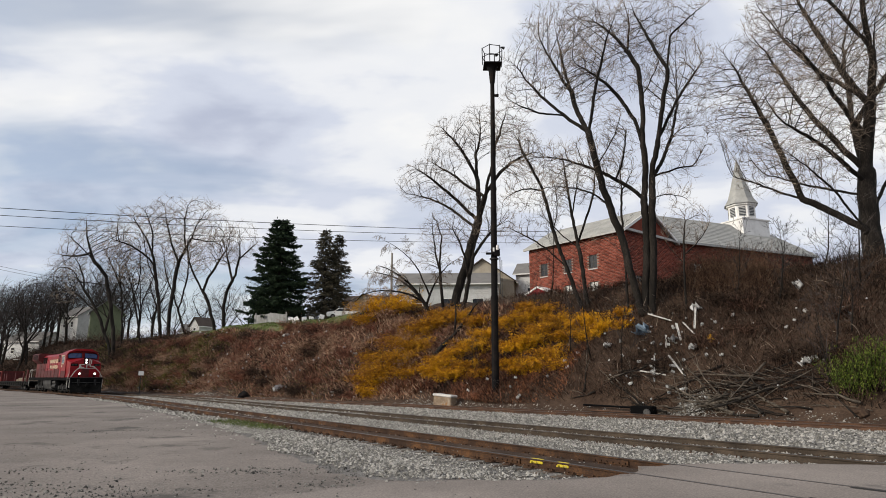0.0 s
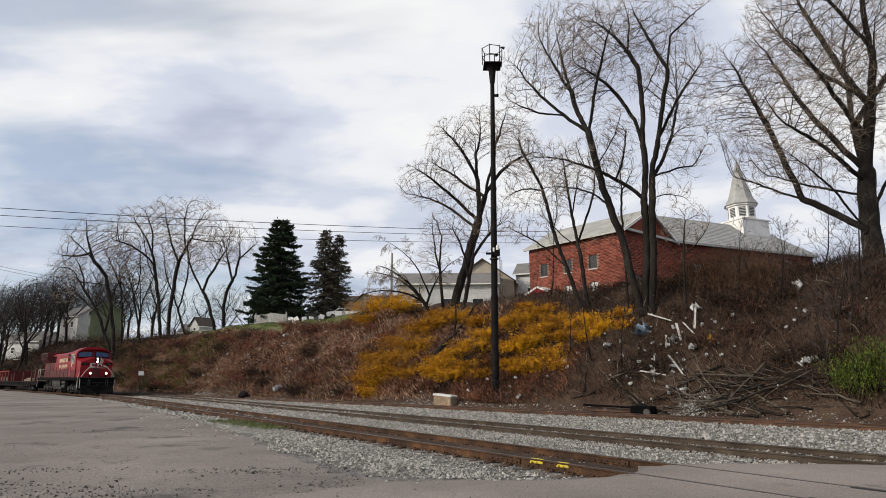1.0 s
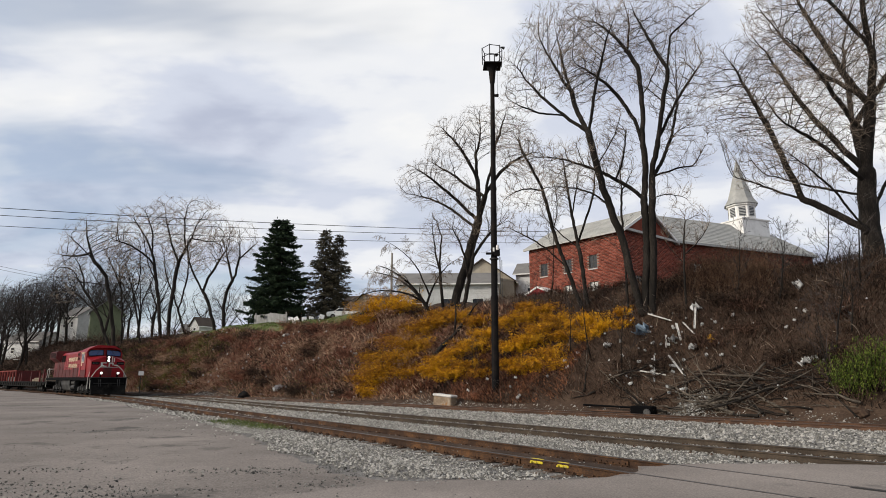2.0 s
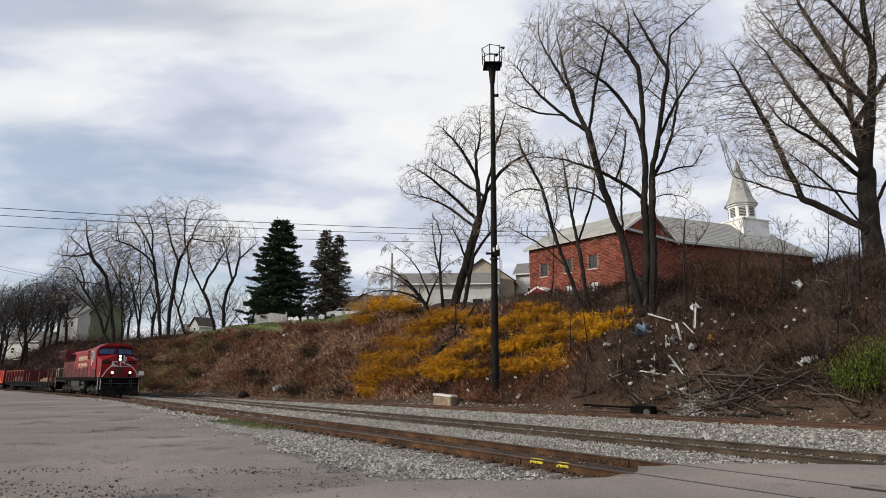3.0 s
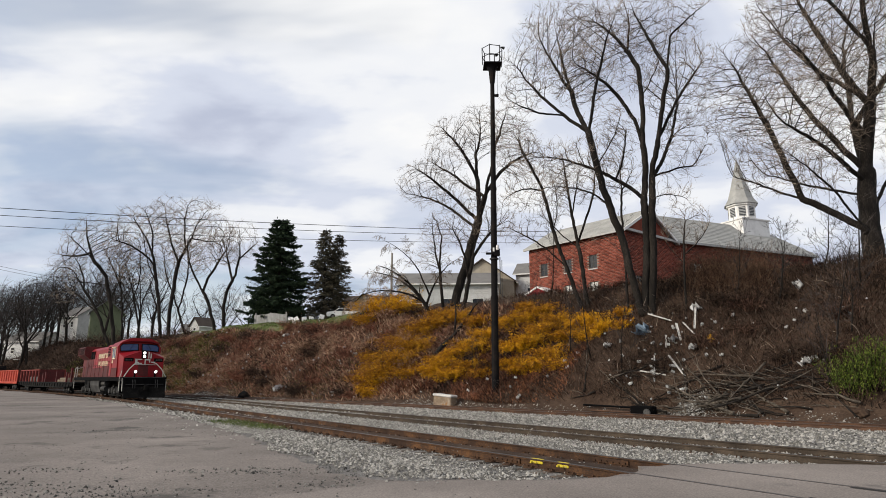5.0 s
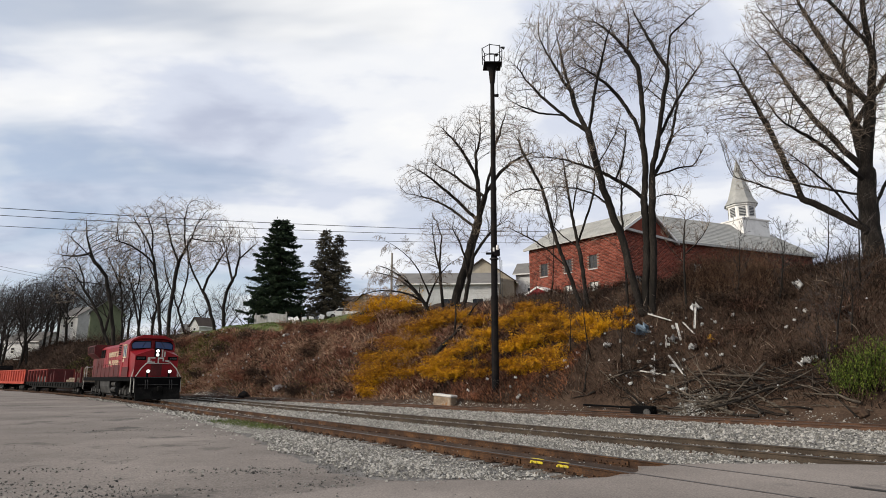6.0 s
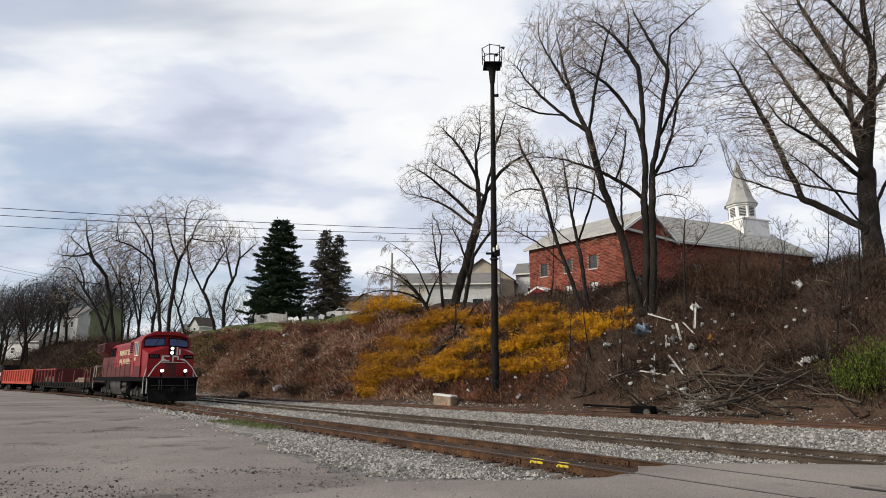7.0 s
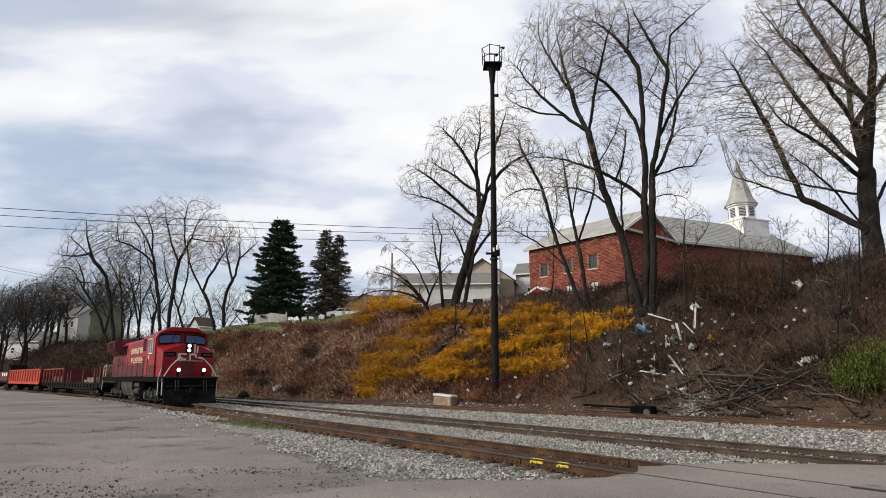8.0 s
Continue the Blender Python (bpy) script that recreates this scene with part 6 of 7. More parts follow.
def bank_points(n, s0, s1, d0, d1, rnd, clump=0.45, freq=1.1, seed=0.0):
    """Random places on the bank, thinned by a wobble so that they gather in clumps."""
    s, d = rnd.uniform(s0, s1, 3 * n), rnd.uniform(d0, d1, 3 * n)
    p = np.array([LINE_C.side(a, b) for a, b in zip(s, d)])
    keep = rnd.rand(3 * n) < clump + (1 - clump) * (0.5 + 0.5 * wob(p[:, 0], p[:, 1], freq, seed))
    p, d = p[keep][:n], d[keep][:n]
    return np.column_stack([p, ground_z(p)]), d


def brush(name, n, s0, s1, d0, d1, material, length, width, seed, label, lean=0.6, clump=0.35, freq=1.1, droop=0.0):
    rnd = np.random.RandomState(seed)
    c, d = bank_points(n, s0, s1, d0, d1, rnd, clump, freq, seed)
    n = len(c)
    w = rnd.normal(size=(n, 3)) * lean
    w[:, 2] = np.abs(w[:, 2]) + 0.55 - droop
    # combed down the slope in swathes
    w[:, 0] -= 0.45 * (1 + wob(c[:, 0], c[:, 1], 0.8, seed + 1))
    w[:, 1] -= 0.45 * (1 + wob(c[:, 1], c[:, 0], 0.7, seed + 2))
    tuft = 0.55 + 0.55 * (0.5 + 0.5 * wob(c[:, 0], c[:, 1], 1.9, seed + 5))
    me = cards(name, c - [0, 0, 0.04], w, rnd.uniform(0.6, 1.3, n) * width, rnd.uniform(length[0], length[1], n) * tuft, rnd, M[material])
    return tagged(new(name, me), label, "undergrowth", kind="stuff")


def tangle(name, n, s0, s1, d0, d1, material, size, seed, label, rise=0.6, r=0.010):
    """Arching bare canes and vines."""
    rnd = np.random.RandomState(seed)
    c, d = bank_points(n, s0, s1, d0, d1, rnd, 0.3, 0.9, seed)
    segs = []
    for p in c:
        w = rnd.normal(size=3) * np.array([1, 1, 0.25])
        w[2] = abs(w[2]) + rise
        w /= np.linalg.norm(w)
        L = rnd.uniform(*size)
        q = p - np.array([0, 0, 0.05])
        for k in range(5):
            e = q + w * L / 5
            segs.append((*q, *e, r * (1 - k * 0.15), r * (0.85 - k * 0.15)))
            q = e
            w = w + rnd.normal(size=3) * 0.22 - np.array([0.05, 0.08, 0.16])
            w /= np.linalg.norm(w)
    return tagged(new(name, ribbons(name, segs, M[material], seed)), label, "undergrowth", kind="stuff")


def make_brush():
    brush("dead_grass", 58000, 42, 112, 2.6, 11.2, "brush_tan", (0.2, 0.7), 0.02, 1, "tan dead grass hanging down the bank", lean=0.95, clump=0.1, freq=1.6)
    brush("dead_vine", 58000, 36, 116, 3.0, 11.2, "brush_red", (0.2, 0.7), 0.02, 2, "russet dead vines matted over the bank", lean=0.95, clump=0.2, freq=0.8)
    brush("dark_bramble", 40000, 2, 42, 2.8, 13.2, "brush_dark", (0.25, 0.8), 0.013, 3, "dark dead bramble on the bank")
    brush("bramble_russet", 26000, 2, 46, 3.0, 13.2, "brush_umber", (0.2, 0.7), 0.012, 18, "russet dead stems among the bramble")
    brush("dark_undergrowth", 20000, 40, 140, 3.0, 10.8, "brush_dark", (0.3, 0.8), 0.018, 8, "dark dead stalks among the grass", clump=0.0, freq=0.9)
    brush("dark_far_growth", 16000, 98, 165, 2.6, 12.5, "brush_dark", (0.4, 1.2), 0.03, 28, "dark dead growth on the bank down the line", clump=0.2)
    brush("leaf_litter", 30000, 2, 76, 2.2, 12.5, "litter_leaf", (0.05, 0.14), 0.03, 4, "dead leaves lying over the bank", lean=1.2, droop=0.5)
    brush("new_growth", 15000, 82, 130, 3.0, 11.0, "brush_green", (0.3, 0.9), 0.035, 5, "olive spring growth low on the bank", clump=0.0, freq=0.5)
    brush("russet_grass", 16000, 32, 50, 2.9, 6.4, "brush_russet", (0.2, 0.6), 0.014, 25, "russet dead grass below the yellow bushes", lean=0.7, clump=0.1, freq=0.8)
    brush("green_weed", 3600, 44, 84, 2.8, 6.0, "brush_green", (0.15, 0.45), 0.02, 15, "scattered green weeds at the bank's foot", clump=0.0, freq=0.7)
    brush("rim_grass", 20000, 56, 92, 11.2, 21.0, "rim_green", (0.10, 0.26), 0.03, 6, "short green grass on the terrace rim", lean=0.35)
    tangle("bramble_cane", 3400, 2, 40, 3.0, 13.5, "brush_dark", (0.9, 2.2), 7, "bare arching bramble canes")
    tangle("pale_stalk", 1500, 4, 50, 3.0, 13.0, "twig", (0.6, 1.8), 9, "pale dry stalks in the bramble", rise=1.2, r=0.008)
    tangle("pale_cane", 1800, 44, 110, 3.0, 10.8, "twig", (0.6, 1.6), 19, "pale dry canes on the bank", rise=0.5, r=0.011)
    tangle("vine_cane", 2300, 42, 135, 3.2, 10.8, "brush_tan", (0.8, 1.8), 10, "bare canes of vine on the bank", r=0.012)
    # tall thicket along the rim before the long wing
    tangle("rim_thicket", 2600, 23, 28, 10.2, 13.0, "rim_brown", (1.2, 2.6), 12, "tall bare thicket along the rim", rise=2.6, r=0.010)
    tangle("rim_thicket_dark", 3000, 3, 29, 9.0, 13.5, "brush_dark", (0.7, 1.9), 13, "dark bare thicket along the rim", rise=1.8, r=0.012)
    tangle("line_thicket", 2600, 104, 200, 4.0, 15.0, "brush_dark", (1.5, 4.2), 14, "dark bare thicket far down the line", rise=1.6, r=0.026)
    tangle("line_thicket_brown", 1500, 100, 200, 3.0, 14.0, "brush_umber", (1.2, 3.2), 16, "brown thicket far down the line", rise=1.2, r=0.024)


M["brush_russet"] = mat("bright_russet_grass", [(0.05, 0.018, 0.010), (0.20, 0.072, 0.034), (0.40, 0.18, 0.095)], 0.35, 0.95, 0.0, fine=3, island=1.0)
M["rim_brown"] = mat("brown_bare_stem", [(0.018, 0.010, 0.007), (0.065, 0.036, 0.022), (0.19, 0.115, 0.075)], 0.35, 0.95, 0.0, fine=3, island=1.0)
M["rim_green"] = mat("terrace_grass", [(0.045, 0.065, 0.018), (0.09, 0.125, 0.03), (0.15, 0.16, 0.06)], 0.5, 0.9, 0.0, fine=3, island=0.8)
make_brush()


def make_saplings():
    rnd = random.Random(31)
    for k in range(26):
        s, d = rnd.uniform(8, 40), rnd.uniform(3.5, 12.5)
        x, y = LINE_C.side(s, d)
        h = rnd.uniform(2.5, 6.5)
        make_tree("sapling", x, y, [(0, rnd.uniform(-14, 14), rnd.uniform(-12, 4), h, 0.02 + 0.005 * h)], 200 + k, "thin bare sapling standing in the bramble", last=3, group="saplings on the bank",
                  kids=(7, 4, 3), nseg=(6, 4, 3, 2), bare=(0.3, 0.2, 0.2), fork=(25, 50), twig="twig_dark", ratio=(0.45, 0.5, 0.5), rmin=0.007)


make_saplings()


def make_dead_shrub(x, y, r, h, seed, material):
    """A dome of bare russet stems, sagging down the slope."""
    rnd = np.random.RandomState(seed)
    z = gz(x, y) - 0.1
    sh = thing("dead_shrub", pose(x, y, z), "bare tangled russet shrub sagging down the bank", "shrub", "dead shrubs on the bank")
    segs = []
    for k in range(int(150 * r)):
        a = rnd.uniform(0, 6.28)
        q = np.array([rnd.normal() * r * 0.3, rnd.normal() * r * 0.3, 0.0])
        w = np.array([math.cos(a) * 0.7, math.sin(a) * 0.7, 1.1])
        w /= np.linalg.norm(w)
        L = rnd.uniform(0.5, 1.15) * (h + r) * 0.75
        for i in range(5):
            e = q + w * L / 5
            segs.append((*q, *e, 0.013 - 0.0015 * i, 0.011 - 0.0015 * i))
            if i > 1:
                t = w + rnd.normal(size=3) * 0.7
                segs.append((*e, *(e + t / np.linalg.norm(t) * L * 0.16), 0.007, 0.004))
            q = e
            w = w + np.array([-0.10, -0.12, -0.24]) + rnd.normal(size=3) * 0.2
            w /= np.linalg.norm(w)
    tagged(part("stemwork", ribbons("stemwork", segs, M[material], seed), None, sh), kind="stuff")


def make_dead_shrubs():
    rnd = random.Random(77)
    for k in range(120):
        s, d = rnd.uniform(46, 118), rnd.uniform(3.0, 10.8)
        x, y = LINE_C.side(s, d)
        make_dead_shrub(x, y, rnd.uniform(0.5, 1.4), rnd.uniform(0.5, 1.3), 500 + k, rnd.choice(("brush_red", "brush_red", "brush_tan", "brush_dark")))
    for k in range(26):
        s, d = rnd.uniform(10, 42), rnd.uniform(4.5, 12.4)
        x, y = LINE_C.side(s, d)
        make_dead_shrub(x, y, rnd.uniform(0.5, 1.1), rnd.uniform(0.5, 1.1), 600 + k, rnd.choice(("brush_dark", "brush_dark", "brush_umber")))


make_dead_shrubs()


def make_forsythia(x, y, r, h, seed, bright, label):
    rnd = np.random.RandomState(seed)
    z = gz(x, y) - 0.1
    sh = thing("forsythia_bush", pose(x, y, z), label, "shrub", "yellow bushes on the bank")
    segs, cc, dd = [], [], []
    for k in range(int(60 + 75 * r)):
        a = rnd.uniform(0, 6.28)
        q = np.array([rnd.normal() * r * 0.28, rnd.normal() * r * 0.28, 0.0])
        # canes spring up, then hang over down the slope
        w = np.array([math.cos(a) * 0.55, math.sin(a) * 0.55, 1.25])
        w /= np.linalg.norm(w)
        L = rnd.uniform(0.6, 1.2) * (h + r) * 0.8
        for i in range(7):
            e = q + w * L / 7
            segs.append((*q, *e, 0.012, 0.009))
            m = rnd.poisson((10 if i > 1 else 3) * (0.5 + 0.7 * bright))
            t = rnd.rand(m, 1)
            cc.append(q + (e - q) * t + rnd.normal(size=(m, 3)) * 0.06)
            dd.append(rnd.normal(size=(m, 3)) + w * 0.6)
            q = e
            w = w + np.array([math.cos(a) * 0.10 - 0.10, math.sin(a) * 0.10 - 0.12, -0.26]) + rnd.normal(size=3) * 0.1
            w /= np.linalg.norm(w)
            lo = gz(x + q[0], y + q[1]) - z + 0.1
            if q[2] < lo:
                w[2] = abs(w[2]) * 0.2
                q[2] = lo
    tagged(part("stemwork", ribbons("stemwork", segs, M["cane_ochre"], seed), None, sh), kind="stuff")
    c, d = np.concatenate(cc), np.concatenate(dd)
    cut = rnd.rand(len(c)) < bright
    for nm, sel, mt in (("blossom", cut, "blossom"), ("faded_blossom", ~cut, "blossom_dull")):
        if sel.sum() > 10:
            o = part(nm, cards(nm, c[sel], d[sel], rnd.uniform(0.012, 0.024, sel.sum()), rnd.uniform(0.06, 0.14, sel.sum()), rnd, M[mt]), None, sh)
            tagged(o, kind="stuff")
    return sh


BUSHES = [(-6.4, 58.4, 1.4, 1.5, 0.9), (-5.3, 60.3, 1.6, 1.7, 1.0), (-3.6, 56.3, 1.1, 1.1, 0.85), (-7.1, 57.4, 0.9, 1.0, 0.5), (-5.3, 47.5, 1.1, 1.1, 0.5), (-4.3, 47.8, 1.2, 1.2, 0.45), (-5.3, 50.4, 0.9, 0.9, 0.4), (-3.1, 47.5, 1.2, 1.3, 0.45), (-3.8, 50.8, 1.0, 1.0, 0.35), (-2.1, 48.3, 1.1, 1.1, 0.4), (-1.8, 50.5, 1.0, 1.0, 0.35), (-0.6, 50.0, 1.0, 1.0, 0.4), (0.3, 50.5, 1.0, 1.0, 0.4), (1.4, 49.1, 0.8, 0.8, 0.5), (-5.3, 46.5, 0.6, 0.7, 0.6), (-2.6, 45.8, 0.7, 0.7, 0.3), (-0.6, 43.5, 0.7, 0.7, 0.85), (0.2, 43.5, 0.8, 0.9, 0.7), (1.2, 43.8, 0.8, 0.9, 0.75)]
BUSHES += [(2.2, 43.9, 0.8, 0.9, 0.7), (3.1, 45.0, 0.7, 0.7, 0.75), (0.6, 42.0, 0.7, 0.7, 0.6), (1.8, 42.1, 0.7, 0.8, 0.3), (2.5, 41.1, 0.6, 0.7, 0.15), (2.7, 47.2, 0.7, 0.8, 0.3), (5.0, 44.7, 0.8, 0.8, 0.85), (6.0, 44.2, 0.8, 0.8, 0.6), (4.9, 41.2, 0.8, 0.8, 0.9), (5.8, 40.9, 0.8, 0.8, 0.8), (6.7, 41.6, 0.9, 0.9, 0.5), (7.8, 42.1, 0.7, 0.8, 0.45), (5.8, 38.3, 0.7, 0.8, 0.6), (4.8, 39.0, 0.5, 0.6, 0.5), (6.7, 38.6, 0.7, 0.8, 0.45), (6.9, 36.8, 0.5, 0.5, 0.4), (7.2, 44.2, 0.7, 0.7, 0.4), (7.9, 39.7, 0.6, 0.6, 0.4), (4.4, 40.0, 0.5, 0.5, 0.6)]
BUSHES += [(8.9, 40.0, 0.7, 0.7, 0.95), (9.6, 39.2, 0.8, 0.8, 0.98), (9.1, 38.0, 0.6, 0.6, 0.95), (9.9, 37.7, 0.5, 0.5, 0.9), (10.7, 36.7, 0.4, 0.4, 0.3), (11.1, 37.7, 0.4, 0.4, 0.4), (6.2, 45.6, 0.5, 0.5, 0.3)]
for k, (x, y, r, h, br) in enumerate(BUSHES):
    make_forsythia(x, y, r * 1.25, h * 1.25, 300 + k, br, "bright yellow flowering bush on the bank" if br > 0.6 else "ochre fading flowering bush on the bank")


def make_green_bush(x, y, r, h, seed):
    rnd = np.random.RandomState(seed)
    sh = thing("green_bush", pose(x, y, gz(x, y) - 0.1), "fresh green leafing bush at the bank's foot", "shrub")
    segs, cc, dd = [], [], []
    for k in range(150):
        a = rnd.uniform(0, 6.28)
        q = np.array([rnd.normal() * r * 0.35, rnd.normal() * r * 0.35, 0.0])
        w = np.array([math.cos(a) * 0.4, math.sin(a) * 0.4, 1.3])
        w /= np.linalg.norm(w)
        L = rnd.uniform(0.5, 1.1) * h
        for i in range(6):
            e = q + w * L / 6
            segs.append((*q, *e, 0.010, 0.007))
            m = rnd.poisson(7 if i > 1 else 1)
            cc.append(q + (e - q) * rnd.rand(m, 1) + rnd.normal(size=(m, 3)) * 0.07)
            dd.append(rnd.normal(size=(m, 3)) * 0.6 + [0, 0, 1.0])
            q, w = e, w + rnd.normal(size=3) * 0.14
            w /= np.linalg.norm(w)
    tagged(part("stemwork", ribbons("stemwork", segs, M["brush_dark"], seed), None, sh), kind="stuff")
    c, d = np.concatenate(cc), np.concatenate(dd)
    tagged(part("foliage", cards("foliage", c, d, rnd.uniform(0.008, 0.018, len(c)), rnd.uniform(0.07, 0.17, len(c)), rnd, M["green_leaf"]), None, sh), kind="stuff")


make_green_bush(16.5, 25.0, 0.8, 1.9, 1)
make_green_bush(17.3, 24.8, 0.9, 2.0, 2)


def make_grass_patch():
    rnd = np.random.RandomState(3)
    n = 2600
    s = rnd.uniform(0, 1, n)
    p = np.stack([-9.3 + 3.6 * s + rnd.normal(size=n) * 0.35, 26.3 - 4.2 * s + rnd.normal(size=n) * 0.4], 1)
    c = np.column_stack([p, ground_z(p) + 0.01])
    w = rnd.normal(size=(n, 3)) * 0.4 + [0, 0, 1]
    tagged(new("grass_patch", cards("grass_patch", c, w, rnd.uniform(0.006, 0.012, n), rnd.uniform(0.04, 0.13, n), rnd, M["rim_green"])), "small patch of green grass beside the track", "grass", kind="stuff")


make_grass_patch()


# ---- stones of the ballast ----
def stones(name, pts, size, rnd, material, label, sink=0.3):
    """Joined crushed stones: bent, sunk octahedra, each turned and stretched its own way."""
    n = len(pts)
    o = np.array([(1, 0, -0.3), (-1, 0, -0.3), (0, 1, -0.3), (0, -1, -0.3), (0, 0, 1)], float)
    f = np.array([(0, 2, 4), (2, 1, 4), (1, 3, 4), (3, 0, 4)])
    v = o[None] * rnd.uniform(0.6, 1.3, (n, 5, 1)) + rnd.normal(size=(n, 5, 3)) * 0.22
    a, b = rnd.uniform(0, 6.28, n), rnd.uniform(-0.5, 0.5, n)
    ca, sa, cb, sb = np.cos(a), np.sin(a), np.cos(b), np.sin(b)
    x, y, z = v[..., 0], v[..., 1], v[..., 2] * 0.75
    y, z = y * cb[:, None] - z * sb[:, None], y * sb[:, None] + z * cb[:, None]
    x, y = x * ca[:, None] - y * sa[:, None], x * sa[:, None] + y * ca[:, None]
    r = (size * rnd.lognormal(0, 0.3, n))[:, None, None]
    v = np.stack([x, y, z], 2) * r + pts[:, None]
    v[..., 2] += r[..., 0] * sink
    ff = f[None] + (np.arange(n) * 5)[:, None, None]
    return tagged(new(name, raw_mesh(name, v.reshape(-1, 3), ff.reshape(-1, 3), M[material])), label, "gravel", kind="stuff")


def make_ballast():
    rnd = np.random.RandomState(8)

    def scatter(n, line, s0, s1, d0, d1, power=1.0):
        s = s0 + (s1 - s0) * rnd.rand(n) ** power
        d = rnd.uniform(d0, d1, n)
        return np.array([line.side(a, b) for a, b in zip(s, d)])
    B = BACK
    near = scatter(80000, LINE_A, B - 6, B + 26, -4.6, 6.4)
    dA, sA = LINE_A.dist(near)
    # keep off the road and the car park
    on_road = (near[:, 1] < 12.0) & (near[:, 0] > 3.2) & (near[:, 1] < 12.05 - 0.02 * near[:, 0])
    edge = np.interp(near[:, 1], [9.9, 10.4, 12, 13.4, 17.2, 21.2, 30], [3.0, -1.0, -2.3, -3.2, -5.1, -7.5, -13.0])
    edge += 0.35 * wob(near[:, 0], near[:, 1], 2.2, 1.0)
    keep = ~on_road & ((near[:, 0] > edge) | (rnd.rand(len(near)) < 0.03)) & (near[:, 1] > 9.7)
    # between the rails dark ties show through
    dB, _ = LINE_B.dist(near)
    keep &= ~((np.abs(dA) < 1.25) & (rnd.rand(len(near)) < 0.86)) & ~((np.abs(dB) < 0.66) & (rnd.rand(len(near)) < 0.45))
    pts = near[keep]
    z = ground_z(pts)
    # shoulders: heaped against the tie ends, lower in the tread
    stones("ballast_stones", np.column_stack([pts, z + 0.012]), 0.024, rnd, "stone", "grey crushed ballast stones round the near tracks")
    far = scatter(36000, LINE_A, B + 22, B + 62, -2.6, 11.0, 1.4)
    dC, _ = LINE_C.dist(far)
    dA, _ = LINE_A.dist(far)
    far = far[(dC < 2.6) & ((np.abs(dA) > 1.2) | (rnd.rand(len(far)) < 0.15))]
    stones("far_ballast_stones", np.column_stack([far, ground_z(far) + 0.015]), 0.045, rnd, "stone", "grey crushed ballast stones down the line")
    mid = scatter(42000, LINE_C, 2, 44, -9.0, 2.8)
    dA, _ = LINE_A.dist(mid)
    mid = mid[(dA > 6.0) & (mid[:, 1] > 11.9)]
    stones("yard_ballast_stones", np.column_stack([mid, ground_z(mid) + 0.012]), 0.034, rnd, "stone", "grey crushed ballast stones between the tracks")
    # a heap of clean gravel at the bank's foot
    n = 900
    p = np.column_stack([11.6 + rnd.normal(size=n) * 0.55, 29.3 + rnd.normal(size=n) * 0.45])
    r2 = ((p - [11.6, 29.3]) ** 2).sum(1)
    stones("gravel_heap", np.column_stack([p, ground_z(p) + 0.3 * np.exp(-r2 / 0.5)]), 0.035, rnd, "stone", "small grey gravel heap at the bank's foot")
    # loose stones on the car park, thick towards its corner
    n = 15000
    p = np.column_stack([rnd.uniform(-16, 3, n), rnd.uniform(6.0, 26, n)])
    lo = wob(p[:, 0], p[:, 1], 0.9, 3.0) + 0.8 * wob(p[:, 0], p[:, 1], 0.33, 5.0)
    pr = np.clip(lo - 0.3, 0, 1) * 0.7 + 0.07
    p = p[rnd.rand(n) < pr]
    stones("loose_stones", np.column_stack([p, np.full(len(p), -0.012)]), 0.014, rnd, "lot_stone", "loose stones strewn over the car park")


def make_corner_gravel():
    rnd = np.random.RandomState(18)
    n = 4200
    p = np.column_stack([rnd.uniform(-7.5, -1.2, n), rnd.uniform(6.6, 11.5, n)])
    keep = (wob(p[:, 0] * 0.6, p[:, 1] * 1.6, 1.5, 2.0) > 0.05) | (rnd.rand(n) < 0.1)
    p = p[keep]
    stones("corner_gravel", np.column_stack([p, np.full(len(p), -0.012)]), 0.016, rnd, "lot_stone", "dark loose gravel at the car park's corner")


M["lot_stone"] = mat("dark_loose_stone", [(0.04, 0.038, 0.035), (0.10, 0.095, 0.088), (0.22, 0.21, 0.19)], 3, 0.9, 0.2, island=1.1)
make_ballast()
make_corner_gravel()


# ---- dumped debris and branches ----
M["board_white"] = mat("weathered_white_board", [(0.36, 0.34, 0.31), (0.55, 0.53, 0.50), (0.68, 0.67, 0.64)], 2, 0.7, 0.1, fine=15)
M["paper"] = mat("pale_litter", [(0.42, 0.42, 0.41), (0.62, 0.62, 0.61)], 3, 0.7, 0.0)
M["tarp"] = mat("faded_blue_tarp", [(0.12, 0.17, 0.22), (0.22, 0.28, 0.34)], 2, 0.5, 0.3)
M["orange"] = mat("orange_yellow_plastic", [(0.45, 0.22, 0.01), (0.62, 0.34, 0.02)], 3, 0.4, 0.0)
M["dead_wood"] = mat("bleached_dead_wood", [(0.03, 0.024, 0.019), (0.085, 0.07, 0.055), (0.20, 0.17, 0.135)], 1.5, 0.9, 0.3, fine=12)
M["concrete"] = mat("stained_concrete", [(0.11, 0.08, 0.055), (0.22, 0.165, 0.115), (0.38, 0.33, 0.27)], 1.6, 0.9, 0.5, fine=14, wear=((0.24, 0.12, 0.05), 0.52, 2.0))


def ground_at(x, y, lift=0.0):
    return Vector((x, y, gz(x, y) + lift))


